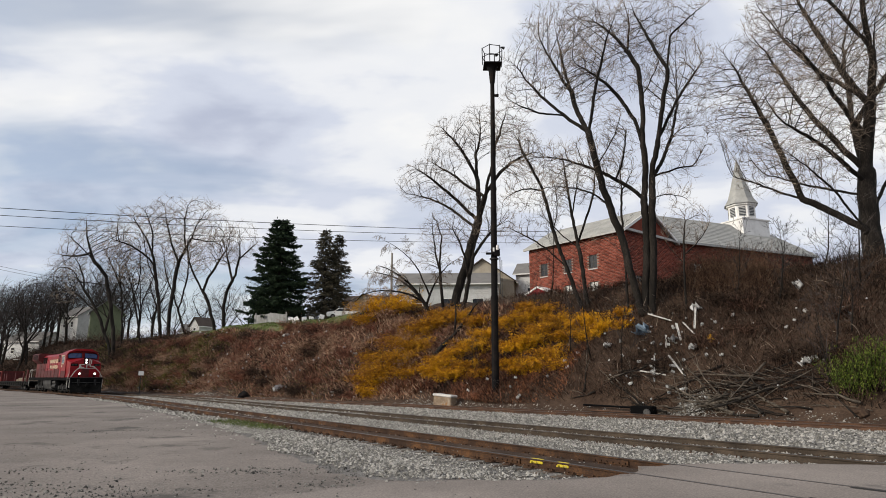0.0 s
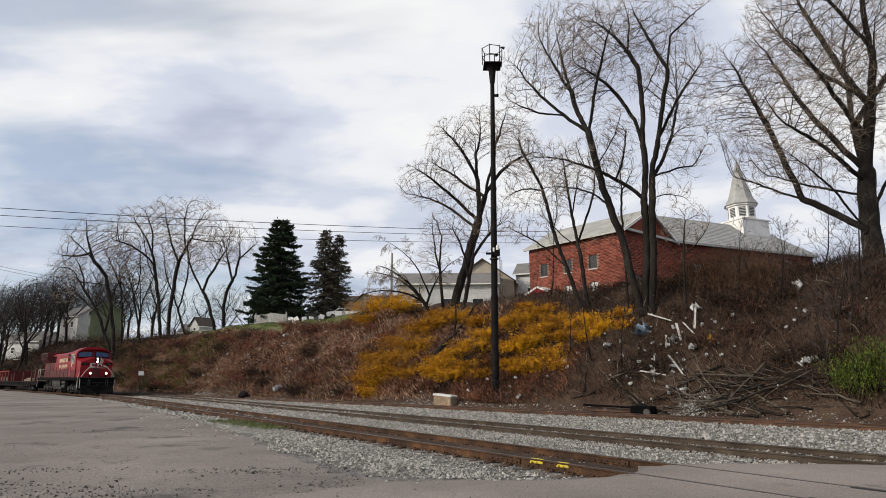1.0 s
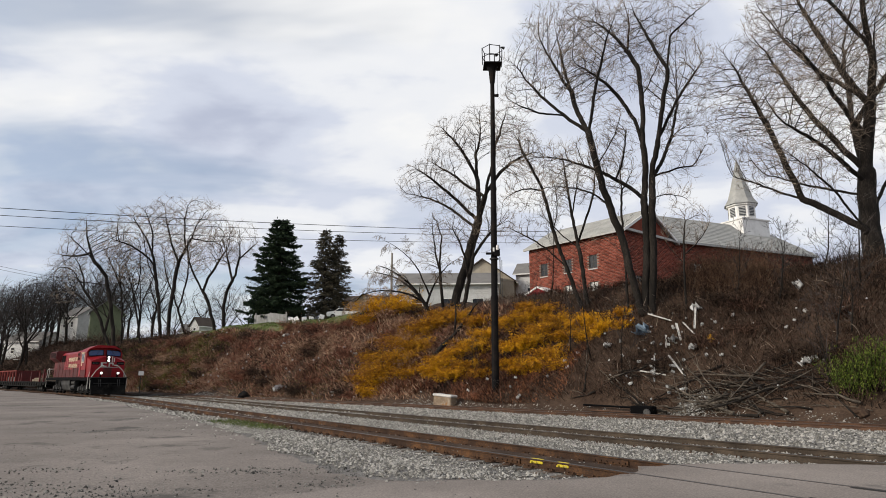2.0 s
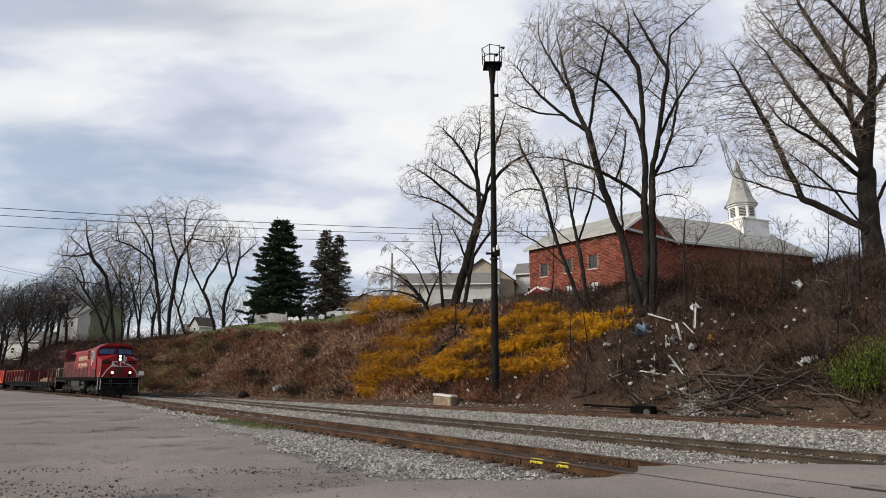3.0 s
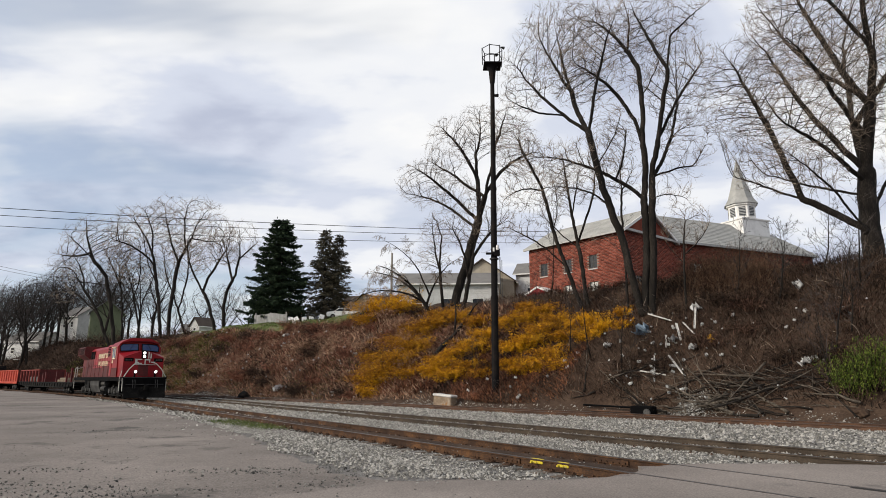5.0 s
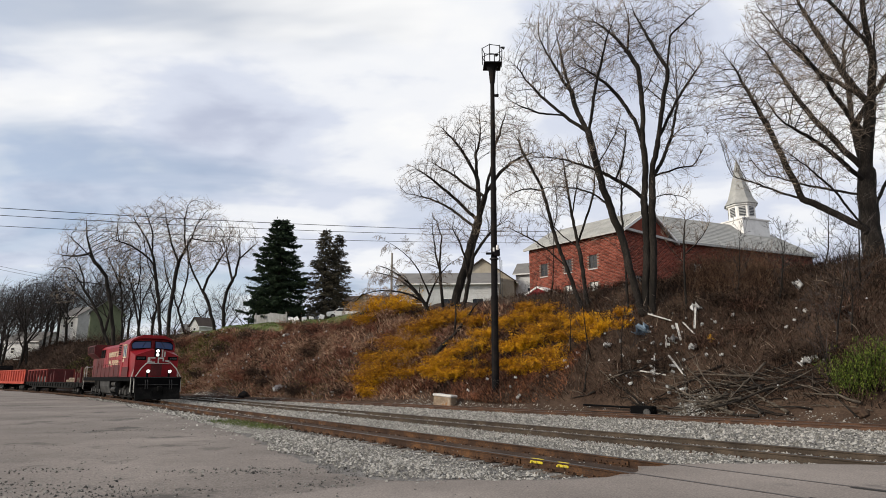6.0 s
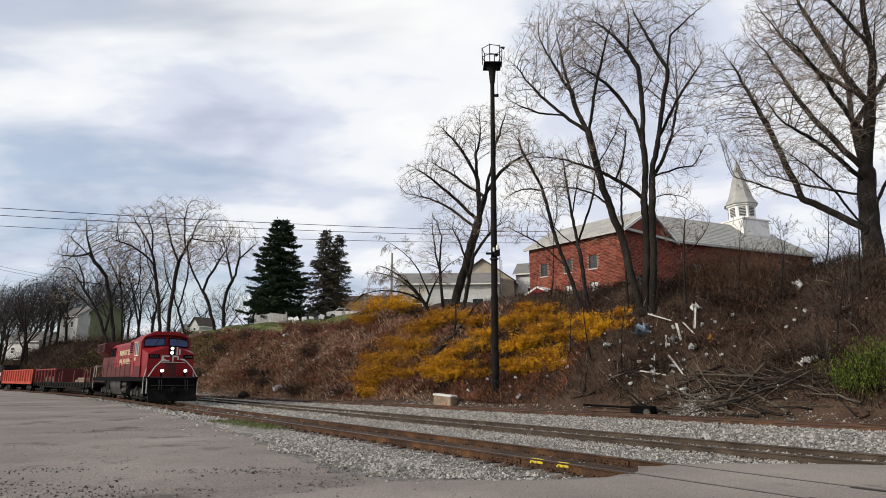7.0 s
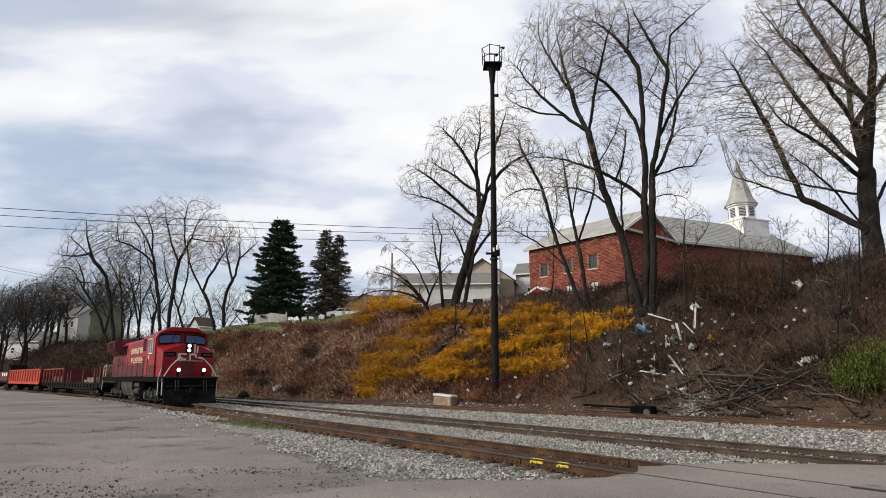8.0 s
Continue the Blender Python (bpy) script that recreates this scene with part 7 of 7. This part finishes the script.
def make_debris():
    rnd = random.Random(41)
    # long white boards and pipes
    for (xa, ya, xb, yb, la, lb, w) in [(12.07, 35.9, 12.9, 34.6, 0.45, 0.35, 0.06), (12.95, 34.0, 12.75, 33.0, 0.5, 0.15, 0.06), (11.75, 32.2, 12.0, 30.95, 0.4, 0.1, 0.06), (14.3, 34.5, 13.7, 33.4, 0.5, 0.1, 0.05),
                                        (13.3, 33.9, 13.5, 33.0, 0.4, 0.1, 0.045), (11.2, 32.8, 10.7, 31.6, 0.3, 0.1, 0.03), (10.2, 32.6, 11.3, 31.6, 0.25, 0.12, 0.03), (12.3, 33.9, 12.0, 33.2, 0.3, 0.1, 0.05)]:
        a, b = ground_at(xa, ya, la), ground_at(xb, yb, lb)
        L = (b - a).length
        m = Matrix.Translation((a + b) / 2) @ (b - a).to_track_quat("X", "Z").to_matrix().to_4x4()
        bb = Build().box(-L / 2, L / 2, -w, w, -0.02, 0.02, c=0.006)
        bb.box(-L / 2, L / 2, -w, -w + 0.02, 0.0, 0.05)
        ob = new("board", bb.mesh("board", M["board_white"]))
        ob.matrix_world = m
        tagged(ob, "weathered white board dumped on the bank", "board", "boards dumped on the bank")

    def crumple(seed, sx, sy, sz):
        r2 = random.Random(seed)
        b = Build()
        n = 5
        for i in range(n + 1):
            for j in range(n + 1):
                b.v.append(((i / n - 0.5) * sx + r2.gauss(0, 0.05 * sx), (j / n - 0.5) * sy + r2.gauss(0, 0.05 * sy), r2.uniform(0, sz)))
        for i in range(n):
            for j in range(n):
                k = i * (n + 1) + j
                b.f.append((k, k + 1, k + n + 2, k + n + 1))
                b.mi.append(0)
        lo = len(b.v)
        b.v += [(x, y, z - 0.05) for x, y, z in b.v[:lo]]
        for q in list(b.f):
            b.f.append(tuple(i + lo for i in q)[::-1])
            b.mi.append(0)
        return b

    for x, y, sx, sy, sz, nm, mt, lab in [(11.44, 35.0, 0.9, 0.8, 0.8, "tarp", "tarp", "faded blue tarp crumpled on the bank"), (16.2, 27.6, 0.5, 0.45, 0.4, "rubble_sheet", "paper", "white torn sheet lying on the bank"),
                                          (16.6, 27.5, 0.3, 0.3, 0.3, "rubble_sheet", "paper", "white torn sheet lying on the bank"), (14.5, 34.7, 0.6, 0.5, 0.5, "plastic_bag", "paper", "white plastic bag in the bramble"),
                                          (19.3, 32.6, 0.35, 0.35, 0.6, "plastic_bag", "paper", "white plastic bag caught in the bramble"), (14.0, 31.9, 0.35, 0.3, 0.4, "plastic_tub", "orange", "orange yellow plastic tub on the bank"),
                                          (12.5, 33.3, 0.5, 0.4, 0.3, "rubble_sheet", "paper", "white torn sheet lying on the bank"), (13.0, 32.0, 0.6, 0.3, 0.3, "rubble_sheet", "paper", "white torn sheet lying on the bank"),
                                          (9.5, 35.4, 0.45, 0.35, 0.3, "plastic_bag", "paper", "white plastic bag on the bank"), (-14.6, 55.6, 0.9, 0.6, 0.5, "rubble_sheet", "paper", "white torn sheet lying low on the bank"),
                                          (-16.9, 66.5, 0.7, 0.5, 0.5, "plastic_bag", "paper", "white plastic bag near the rim")]:
        ob = new(nm, crumple(int(x * 10 + y), sx, sy, sz).mesh(nm, M[mt]))
        ob.matrix_world = pose(x, y, gz(x, y) + 0.12, -30, 0, 45)
        tagged(ob, lab, "debris")
    # small litter, a few shapes copied about
    shapes = [crumple(70 + i, 0.17 + 0.04 * i, 0.14, 0.12).mesh("litter", M["paper"]) for i in range(4)]
    for k in range(300):
        if k < 190:
            s, d = rnd.uniform(46, 100), rnd.uniform(2.6, 12.0)
        else:
            s, d = rnd.uniform(14, 44), rnd.uniform(2.8, 9.0)
            if rnd.random() < 0.55:
                s = rnd.gauss(26.8, 1.6)
        x, y = LINE_C.side(s, d)
        ob = new("litter", rnd.choice(shapes))
        ob.matrix_world = pose(x, y, gz(x, y) + 0.15 + 0.12 * rnd.random(), rnd.uniform(-50, 10), rnd.uniform(-40, 40), rnd.uniform(0, 360)) @ Matrix.Scale(rnd.choice((0.4, 0.55, 0.75, 1.0)), 4)
        tagged(ob, "small pale scrap of litter on the bank", "litter", "litter on the bank")
    # pile of cut branches along the foot
    for k in range(95):
        s, d = rnd.gauss(22.6, 3.2), rnd.uniform(2.5, 4.5)
        x, y = LINE_C.side(s, d)
        L = rnd.uniform(1.2, 4.2)
        a = radians(134 + rnd.gauss(0, 28))
        dx, dy = math.cos(a) * L / 2, math.sin(a) * L / 2
        p, q = ground_at(x - dx, y - dy, 0.06 + 0.3 * rnd.random()), ground_at(x + dx, y + dy, 0.06 + 0.3 * rnd.random())
        r = rnd.choice((0.018, 0.025, 0.03, 0.04, 0.06, 0.075))
        pts, e = [p], p
        w = (q - p) / 5
        for i in range(5):
            e = e + w + Vector((rnd.gauss(0, 0.06), rnd.gauss(0, 0.06), rnd.gauss(0, 0.06)))
            pts.append(e)
        ob = new("cut_branch", pipe("cut_branch", pts, [r * (1 - 0.16 * i) for i in range(6)], M["dead_wood"] if k % 5 < 2 else M["bark"], 6))
        tagged(ob, "bleached cut branch in the pile at the bank's foot", "branch", "pile of cut branches")
        for j in range(2):
            t = pts[2 + j] + w * rnd.uniform(0.8, 1.8) + Vector((rnd.gauss(0, 0.25), rnd.gauss(0, 0.25), rnd.uniform(0, 0.35)))
            part("side_branch", pipe("side_branch", [pts[2 + j], (pts[2 + j] + t) / 2 + Vector((0, 0, 0.06)), t], [r * 0.5, r * 0.35, r * 0.15], M["dead_wood"], 5), None, ob)
    # fallen dark trunk on the slope among the bushes
    pts = [ground_at(-0.9, 45.7, 0.05), ground_at(-0.1, 46.4, 0.25), ground_at(0.9, 47.0, 0.4), ground_at(1.6, 47.4, 0.6), ground_at(2.2, 47.8, 0.9)]
    lg = tagged(new("fallen_trunk", pipe("fallen_trunk", pts, [0.18, 0.17, 0.15, 0.12, 0.08], M["bark"], 8)), "dark fallen trunk lying across the bank", "log")
    part("limb", pipe("limb", [pts[2], ground_at(1.0, 47.4, 1.6), ground_at(1.0, 47.6, 2.4)], [0.09, 0.07, 0.03], M["bark"], 6), None, lg)
    part("limb", pipe("limb", [pts[3], ground_at(2.4, 47.2, 1.5), ground_at(3.0, 47.2, 1.8)], [0.08, 0.06, 0.03], M["bark"], 6), None, lg)
    # rock beside the green bush
    for x, y, r in ((16.1, 24.3, 0.26), (-17.5, 55.0, 0.5)):
        b = bmesh.new()
        bmesh.ops.create_icosphere(b, subdivisions=3, radius=r)
        for v in b.verts:
            v.co *= 1 + 0.35 * noise.noise(v.co * 3.1 / r * 0.5 + Vector((x, y, 0)))
            v.co.z *= 0.8
        me = bpy.data.meshes.new("rock")
        b.to_mesh(me)
        b.free()
        me.materials.append(M["dirt"] if x > 0 else M["steel_black"])
        ob = new("rock", me)
        ob.matrix_world = pose(x, y, gz(x, y) + r * 0.45)
        tagged(ob, "brown rough rock at the bank's foot" if x > 0 else "dark block at the bank's foot", "rock")


make_debris()


def make_concrete_block():
    x, y = 0.1, 39.6
    ob = thing("concrete_block", pose(x, y, gz(x, y) - 0.15, 0, 4, -42), "broken stained concrete footing with a white top", "block")
    b = Build().box(-0.75, 0.75, -0.3, 0.3, 0.0, 0.72, c=0.05)
    part("footing", b, M["concrete"], ob)
    part("cap", Build().box(-0.8, 0.78, -0.34, 0.32, 0.70, 0.84, c=0.04), M["board_white"], ob, "white broken cap")


make_concrete_block()


def make_switch_stand():
    x, y = 9.6, 30.2
    z = gz(x, y) - 0.05
    ob = thing("switch_machine", pose(x, y, z, 0, 0, -44), "low black switch machine with a long rod", "switch")
    part("housing", Build().box(-0.55, 0.55, -0.3, 0.3, 0.12, 0.50, c=0.05).box(-0.7, 0.7, -0.35, 0.35, 0.05, 0.14), M["black"], ob)
    part("motor", Build().rod((0.35, -0.32, 0.22), (0.35, -0.42, 0.22), 0.16, n=14), M["grey_tank"], ob)
    part("rod", Build().rod((-0.4, 0, 0.40), (-3.4, 0.2, 0.45), 0.05, n=8), M["black"], ob)
    part("lower_rod", Build().rod((-0.4, -0.1, 0.18), (-2.9, 0.0, 0.20), 0.045, n=8), M["rail_far"], ob)


make_switch_stand()


def make_yellow_marks():
    """Yellow-painted derail clamps at the near rail."""
    for s, L in ((BACK + 3.3, 0.28), (BACK + 4.0, 0.34)):
        q, t = LINE_A.at(s)
        p = LINE_A.side(s, -GAUGE - 0.03)
        ob = thing("rail_clamp", pose(p[0], p[1], -0.03, 0, 0, math.degrees(math.atan2(t[1], t[0]))), "yellow painted clamp on the near rail", "clamp")
        part("jaw", Build().box(-L / 2, L / 2, -0.075, 0.0, -0.06, 0.035, c=0.012), M["yellow"], ob)
        part("bolt", Build().rod((0, 0.09, -0.02), (0, 0.15, -0.02), 0.02, n=6), M["yellow"], ob)


M["yellow"] = mat("chipped_yellow_paint", [(0.40, 0.30, 0.02), (0.62, 0.50, 0.04)], 6, 0.6, 0.1, wear=((0.10, 0.06, 0.03), 0.55, 9.0))
make_yellow_marks()


def make_sign():
    x, y = -30.3, 62.5
    z = gz(x, y)
    sg = thing("trackside_sign", pose(x, y, z - 0.2, 0, 0, 35), "small white trackside sign on a thin post", "sign")
    part("post", Build().box(-0.04, 0.04, -0.03, 0.03, 0, 2.3 - z), M["grey_tank"], sg)
    part("plate", Build().box(-0.24, 0.24, -0.05, -0.03, 2.05 - z, 2.45 - z, c=0.004), M["white"], sg)


make_sign()


# ---- houses, fence, poles and wires on the terrace ----
M["siding_white"] = mat("white_siding", [(0.42, 0.42, 0.41), (0.56, 0.56, 0.55), (0.66, 0.66, 0.65)], 1.0, 0.7, 0.1, fine=10)
M["siding_green"] = mat("pale_green_siding", [(0.11, 0.13, 0.075), (0.165, 0.185, 0.115)], 1.0, 0.8, 0.1, fine=10)
M["siding_tan"] = mat("tan_siding", [(0.30, 0.26, 0.20), (0.42, 0.38, 0.31)], 1.0, 0.8, 0.1, fine=10)
M["roof_dark"] = mat("dark_brown_roof", [(0.045, 0.035, 0.030), (0.085, 0.068, 0.058)], 0.8, 0.9, 0.2, fine=10)
M["roof_grey"] = mat("grey_roof", [(0.13, 0.125, 0.12), (0.21, 0.20, 0.19)], 0.8, 0.9, 0.2, fine=10)


def make_house(x, y, z, turn, L, W, H, rise, wall, roof, label, gable="", windows=(), chimney=None):
    """Gabled house: length along x, front at y = 0 facing -y; windows: (side, along, up, w, h) with side f, l or r."""
    z = gz(x, y) - 0.25 if z is None else z
    hs = thing("house", pose(x, y, z, 0, 0, turn), label, "house")
    b = Build().box(0, L, 0, 0.2, 0, H).box(0, L, W - 0.2, W, 0, H).box(0, 0.2, 0.2, W - 0.2, 0, H).box(L - 0.2, L, 0.2, W - 0.2, 0, H)
    part("wall", b, M[wall], hs)
    # lapped siding on the front
    n = int(H / 0.22)
    for xx in (0.0, L - 0.2):
        part("gable", Build().prism([(0, H), (W / 2, H + rise), (W, H)], 0, xx, xx + 0.2), M[gable or wall], hs)
    sd = Build()
    for i in range(n):
        sd.prism([(0.0, i * 0.22), (-0.035, i * 0.22), (-0.005, i * 0.22 + 0.215), (0.0, i * 0.22 + 0.215)], 0, 0.0, L)
        sd.prism([(L, i * 0.22), (L + 0.035, i * 0.22), (L + 0.005, i * 0.22 + 0.215), (L, i * 0.22 + 0.215)], 1, 0.0, W)
    tagged(part("siding", sd, M[wall], hs), kind="stuff")
    for sg in (0, 1):
        e = -0.4 if not sg else W + 0.4
        dr = rise / (W / 2) * 0.4
        top = [(-0.35, e, H - dr), (L + 0.35, e, H - dr), (L + 0.35, W / 2, H + rise + 0.02), (-0.35, W / 2, H + rise + 0.02)]
        r = Build().add([Vector(p) + Vector((0, 0, 0.16)) for p in top] + [Vector(p) for p in top], [(0, 1, 2, 3), (7, 6, 5, 4), (0, 4, 5, 1), (1, 5, 6, 2), (2, 6, 7, 3), (3, 7, 4, 0)])
        part("roof", r, M[roof], hs)
        part("gutter", Build().box(-0.3, L + 0.3, e - 0.08, e + 0.06, H - dr - 0.05, H - dr + 0.12), M["white"], hs)
    for side, u, v, w, h in windows:
        if side == "f":
            m = pose(u, -0.03, v)
        elif side == "r":
            m = pose(L + 0.03, u, v, 0, 0, 90)
        else:
            m = pose(-0.03, u + w, v, 0, 0, -90)
        f = Build()
        for x0, x1, z0, z1 in ((0, 0.09, 0, h), (w - 0.09, w, 0, h), (0.09, w - 0.09, 0, 0.09), (0.09, w - 0.09, h - 0.09, h), (0.09, w - 0.09, h / 2 - 0.03, h / 2 + 0.03)):
            f.box(x0, x1, -0.05, 0.04, z0, z1)
        win = part("window", f, M["white"], hs, at=m)
        part("pane", Build().box(0.09, w - 0.09, -0.02, 0.0, 0.09, h - 0.09), M["window"], win)
        part("sill", Build().box(-0.06, w + 0.06, -0.1, 0.02, -0.08, 0.0), M["white"], win)
    if chimney:
        cx, cy = chimney
        part("chimney", Build().box(cx - 0.35, cx + 0.35, cy - 0.35, cy + 0.35, H, H + rise + 1.1, c=0.03).box(cx - 0.42, cx + 0.42, cy - 0.42, cy + 0.42, H + rise + 0.9, H + rise + 1.05), M["brick"], hs)
    return hs


def make_neighbourhood():
    H = make_house
    H(-80.0, 128, 8.6, -28, 6.0, 6, 5.6, 2.0, "siding_white", "roof_grey", "white two-storey house behind the trees", windows=[("f", 1.2, 3.2, 0.9, 1.3), ("f", 3.8, 3.2, 0.9, 1.3), ("f", 2.2, 0.8, 1.1, 1.4)])
    H(-70.5, 122, 8.8, -58, 5.0, 5.5, 5.4, 2.4, "siding_green", "roof_grey", "pale green gabled house behind the trees", windows=[("f", 1.4, 3.0, 0.9, 1.2)])
    H(-94.0, 132, 5.5, -12, 9, 7, 3.8, 2.0, "siding_white", "roof_grey", "white house down the line", windows=[("f", 2, 1.2, 1, 1.3), ("f", 6, 1.2, 1, 1.3)])
    H(-88.0, 128, 2.5, -25, 6, 6, 3.0, 1.6, "siding_white", "roof_dark", "small white house down the line", windows=[("f", 2, 1.0, 1, 1.2)])
    H(-53.0, 124, 7.6, 10, 5, 6, 3.2, 1.6, "siding_white", "roof_grey", "white house with a grey roof beyond the cluster", windows=[("f", 1.5, 1.4, 1, 1.3)])
    H(-48.5, 122, 9.6, 55, 3.4, 3.0, 2.4, 1.5, "siding_white", "roof_dark", "white gabled cottage beyond the cluster", windows=[("l", 1.0, 0.8, 0.9, 1.1)])
    # low dark-roofed house with a white wall
    H(-16.5, 98, None, -6, 15, 8, 3.1, 2.9, "siding_white", "roof_dark", "low house with a dark roof and white walls", windows=[("f", 2.2, 0.8, 1.5, 1.3), ("f", 6.2, 0.8, 1.5, 1.3), ("f", 11.0, 0.8, 1.5, 1.3)], chimney=(13, 4))
    H(-9.5, 93, None, 68, 6.5, 6.0, 2.9, 2.2, "siding_tan", "roof_dark", "small wing with a dark gabled roof", windows=[("l", 2.0, 0.9, 1.3, 1.2)])
    # white house with tan gable
    H(9.3, 79.5, None, 78, 9.5, 8.2, 5.1, 2.9, "siding_tan", "roof_dark", "gabled house with tan upper siding and white trim", "siding_tan", windows=[("l", 1.2, 1.2, 1.1, 1.4), ("l", 5.6, 1.2, 1.1, 1.4), ("l", 3.6, 4.2, 0.9, 1.1)], chimney=(4.0, 7.0))
    H(-5.6, 76.0, None, -3, 12.5, 7, 4.4, 1.7, "siding_white", "roof_grey", "white low house with a grey roof", windows=[("f", 1.6, 1.2, 1.5, 1.3), ("f", 5.4, 1.2, 1.5, 1.3), ("f", 9.2, 1.2, 1.5, 1.3)])
    H(9.9, 82.0, None, -20, 4.2, 5, 6.2, 1.6, "siding_white", "roof_grey", "narrow white house beside the church", windows=[("f", 1.5, 3.0, 0.9, 1.2)])


make_neighbourhood()


def make_fence():
    fe = thing("fence", pose(-24.2, 78.6, 0, 0, 0, -24), "grey picket fence on the terrace", "fence")
    for i in range(26):
        x = i * 0.2
        zz = gz(*(Matrix.Rotation(radians(-24), 2) @ Vector((x, 0)) + Vector((-24.2, 78.6)))) - 0.05
        part("board", Build().box(x - 0.085, x + 0.085, -0.012, 0.012, zz + 0.05, zz + 1.25), M["fence_grey"], fe)
    z0 = gz(-22, 77.6)
    for i in range(3):
        x = 0.1 + i * 2.4
        part("post", Build().box(x - 0.06, x + 0.06, 0.02, 0.14, z0 - 0.4, z0 + 1.3), M["fence_grey"], fe)
    part("rail", Build().box(0, 5.1, 0.013, 0.06, z0 + 0.9, z0 + 1.0), M["fence_grey"], fe)


M["fence_grey"] = mat("weathered_grey_fence", [(0.22, 0.22, 0.21), (0.34, 0.34, 0.33)], 2, 0.9, 0.2, objrand=0.5)
make_fence()


def make_utility_pole(x, y, h, label, arms=True):
    z = gz(x, y) - 0.3
    up = thing("utility_pole", pose(x, y, z), label, "utility pole")
    part("pole", Build().rod((0, 0, 0), (0, 0, h), 0.16, 0.11, 10), M["pole_wood"], up)
    if arms:
        part("crossarm", Build().box(-1.2, 1.2, -0.06, 0.06, h - 0.7, h - 0.58), M["pole_wood"], up)
        for k in (-1.1, -0.4, 0.4, 1.1):
            part("insulator", Build().rod((k, 0, h - 0.58), (k, 0, h - 0.38), 0.05, n=8), M["trim"], up)


M["pole_wood"] = mat("pale_weathered_pole", [(0.18, 0.16, 0.14), (0.32, 0.30, 0.27)], 1.5, 0.9, 0.2, stretch=(1, 1, 0.2))
make_utility_pole(-6.3, 74.0, 7.8, "pale wooden utility pole behind the bushes", False)
make_utility_pole(-62.0, 60.0, 19.5, "tall wooden utility pole beside the tracks")
make_utility_pole(33.0, 96.0, 16.6, "tall wooden utility pole behind the church")


def make_wires():
    def wire(a, b, sag, r, label):
        a, b = Vector(a), Vector(b)
        pts = []
        for i in range(33):
            t = i / 32
            p = a.lerp(b, t)
            p.z -= sag * 4 * t * (1 - t)
            pts.append(p)
        tagged(new("overhead_wire", pipe("overhead_wire", pts, [r] * len(pts), M["black"], 5)), label, "wire", "overhead wires")
    lab = "dark overhead power wire above the terrace"
    wire((-62.0, 60, 19.7), (33, 96, 24.6), 0.9, 0.038, lab)
    wire((-62.0, 60, 18.9), (33, 96, 24.0), 1.0, 0.033, lab)
    wire((-62.0, 60, 17.7), (33, 96, 23.1), 1.1, 0.03, lab)
    wire((-62.0, 60, 16.9), (-50, 110, 17.0), 1.2, 0.02, lab)
    wire((-62.0, 60, 16.6), (-50, 110, 16.4), 1.2, 0.02, lab)


make_wires()


# ---- parked car and dumped white furniture on the terrace ----
def make_car():
    x, y = -13.2, 81.5
    car = thing("parked_car", pose(x, y, gz(x, y), 0, 0, 4), "white parked saloon car on the terrace", "car")
    prof = [(-2.2, 0.35), (-2.25, 0.75), (-2.1, 0.92), (-1.25, 1.0), (-0.65, 1.42), (0.75, 1.45), (1.35, 1.0), (2.15, 0.88), (2.25, 0.6), (2.2, 0.35)]
    part("body", Build().prism(prof, 1, -0.85, 0.85), M["white"], car)
    part("side_glass", Build().prism([(-1.1, 1.02), (-0.6, 1.36), (0.7, 1.38), (1.15, 1.02)], 1, -0.87, 0.87), M["window"], car)
    for wx in (-1.4, 1.4):
        for wy in (-0.8, 0.8):
            w = part("wheel", Build().rod((wx, wy - 0.1, 0.32), (wx, wy + 0.1, 0.32), 0.32, n=18), M["black"], car)
            part("rim", Build().rod((wx, wy - 0.11, 0.32), (wx, wy + 0.11, 0.32), 0.18, n=12), M["steel"], w)


make_car()


def make_terrace_clutter():
    rnd = random.Random(9)
    for k, (x, y) in enumerate([(-17.6, 74.2), (-16.6, 73.8), (-15.7, 73.5), (-18.6, 74.8), (-15.0, 74.6)]):
        a = rnd.uniform(-40, 40)
        ch = thing("garden_chair", pose(x, y, gz(x, y) + 0.02, rnd.uniform(-20, 20), rnd.uniform(-40, 40), a), "white tumbled garden chair on the grass", "chair", "white garden chairs")
        part("seat", Build().box(-0.3, 0.3, -0.3, 0.3, 0.40, 0.45, c=0.015), M["white"], ch)
        part("backrest", Build().box(-0.3, 0.3, 0.27, 0.32, 0.45, 1.0, c=0.015), M["white"], ch)
        for dx in (-0.27, 0.27):
            for dy in (-0.27, 0.27):
                part("leg", Build().box(dx - 0.025, dx + 0.025, dy - 0.025, dy + 0.025, 0.0, 0.40), M["white"], ch)
    # low white railing before the house
    x, y = -13.5, 77.0
    rl = thing("railing", pose(x, y, gz(x, y), 0, 0, 2), "low white railing on the terrace", "railing")
    part("top_rail", Build().box(0, 7.0, -0.05, 0.05, 0.72, 0.82), M["white"], rl)
    for i in range(8):
        part("baluster", Build().box(i - 0.09, i + 0.09, -0.05, 0.05, 0.0, 0.72), M["white"], rl)


make_terrace_clutter()


motions()
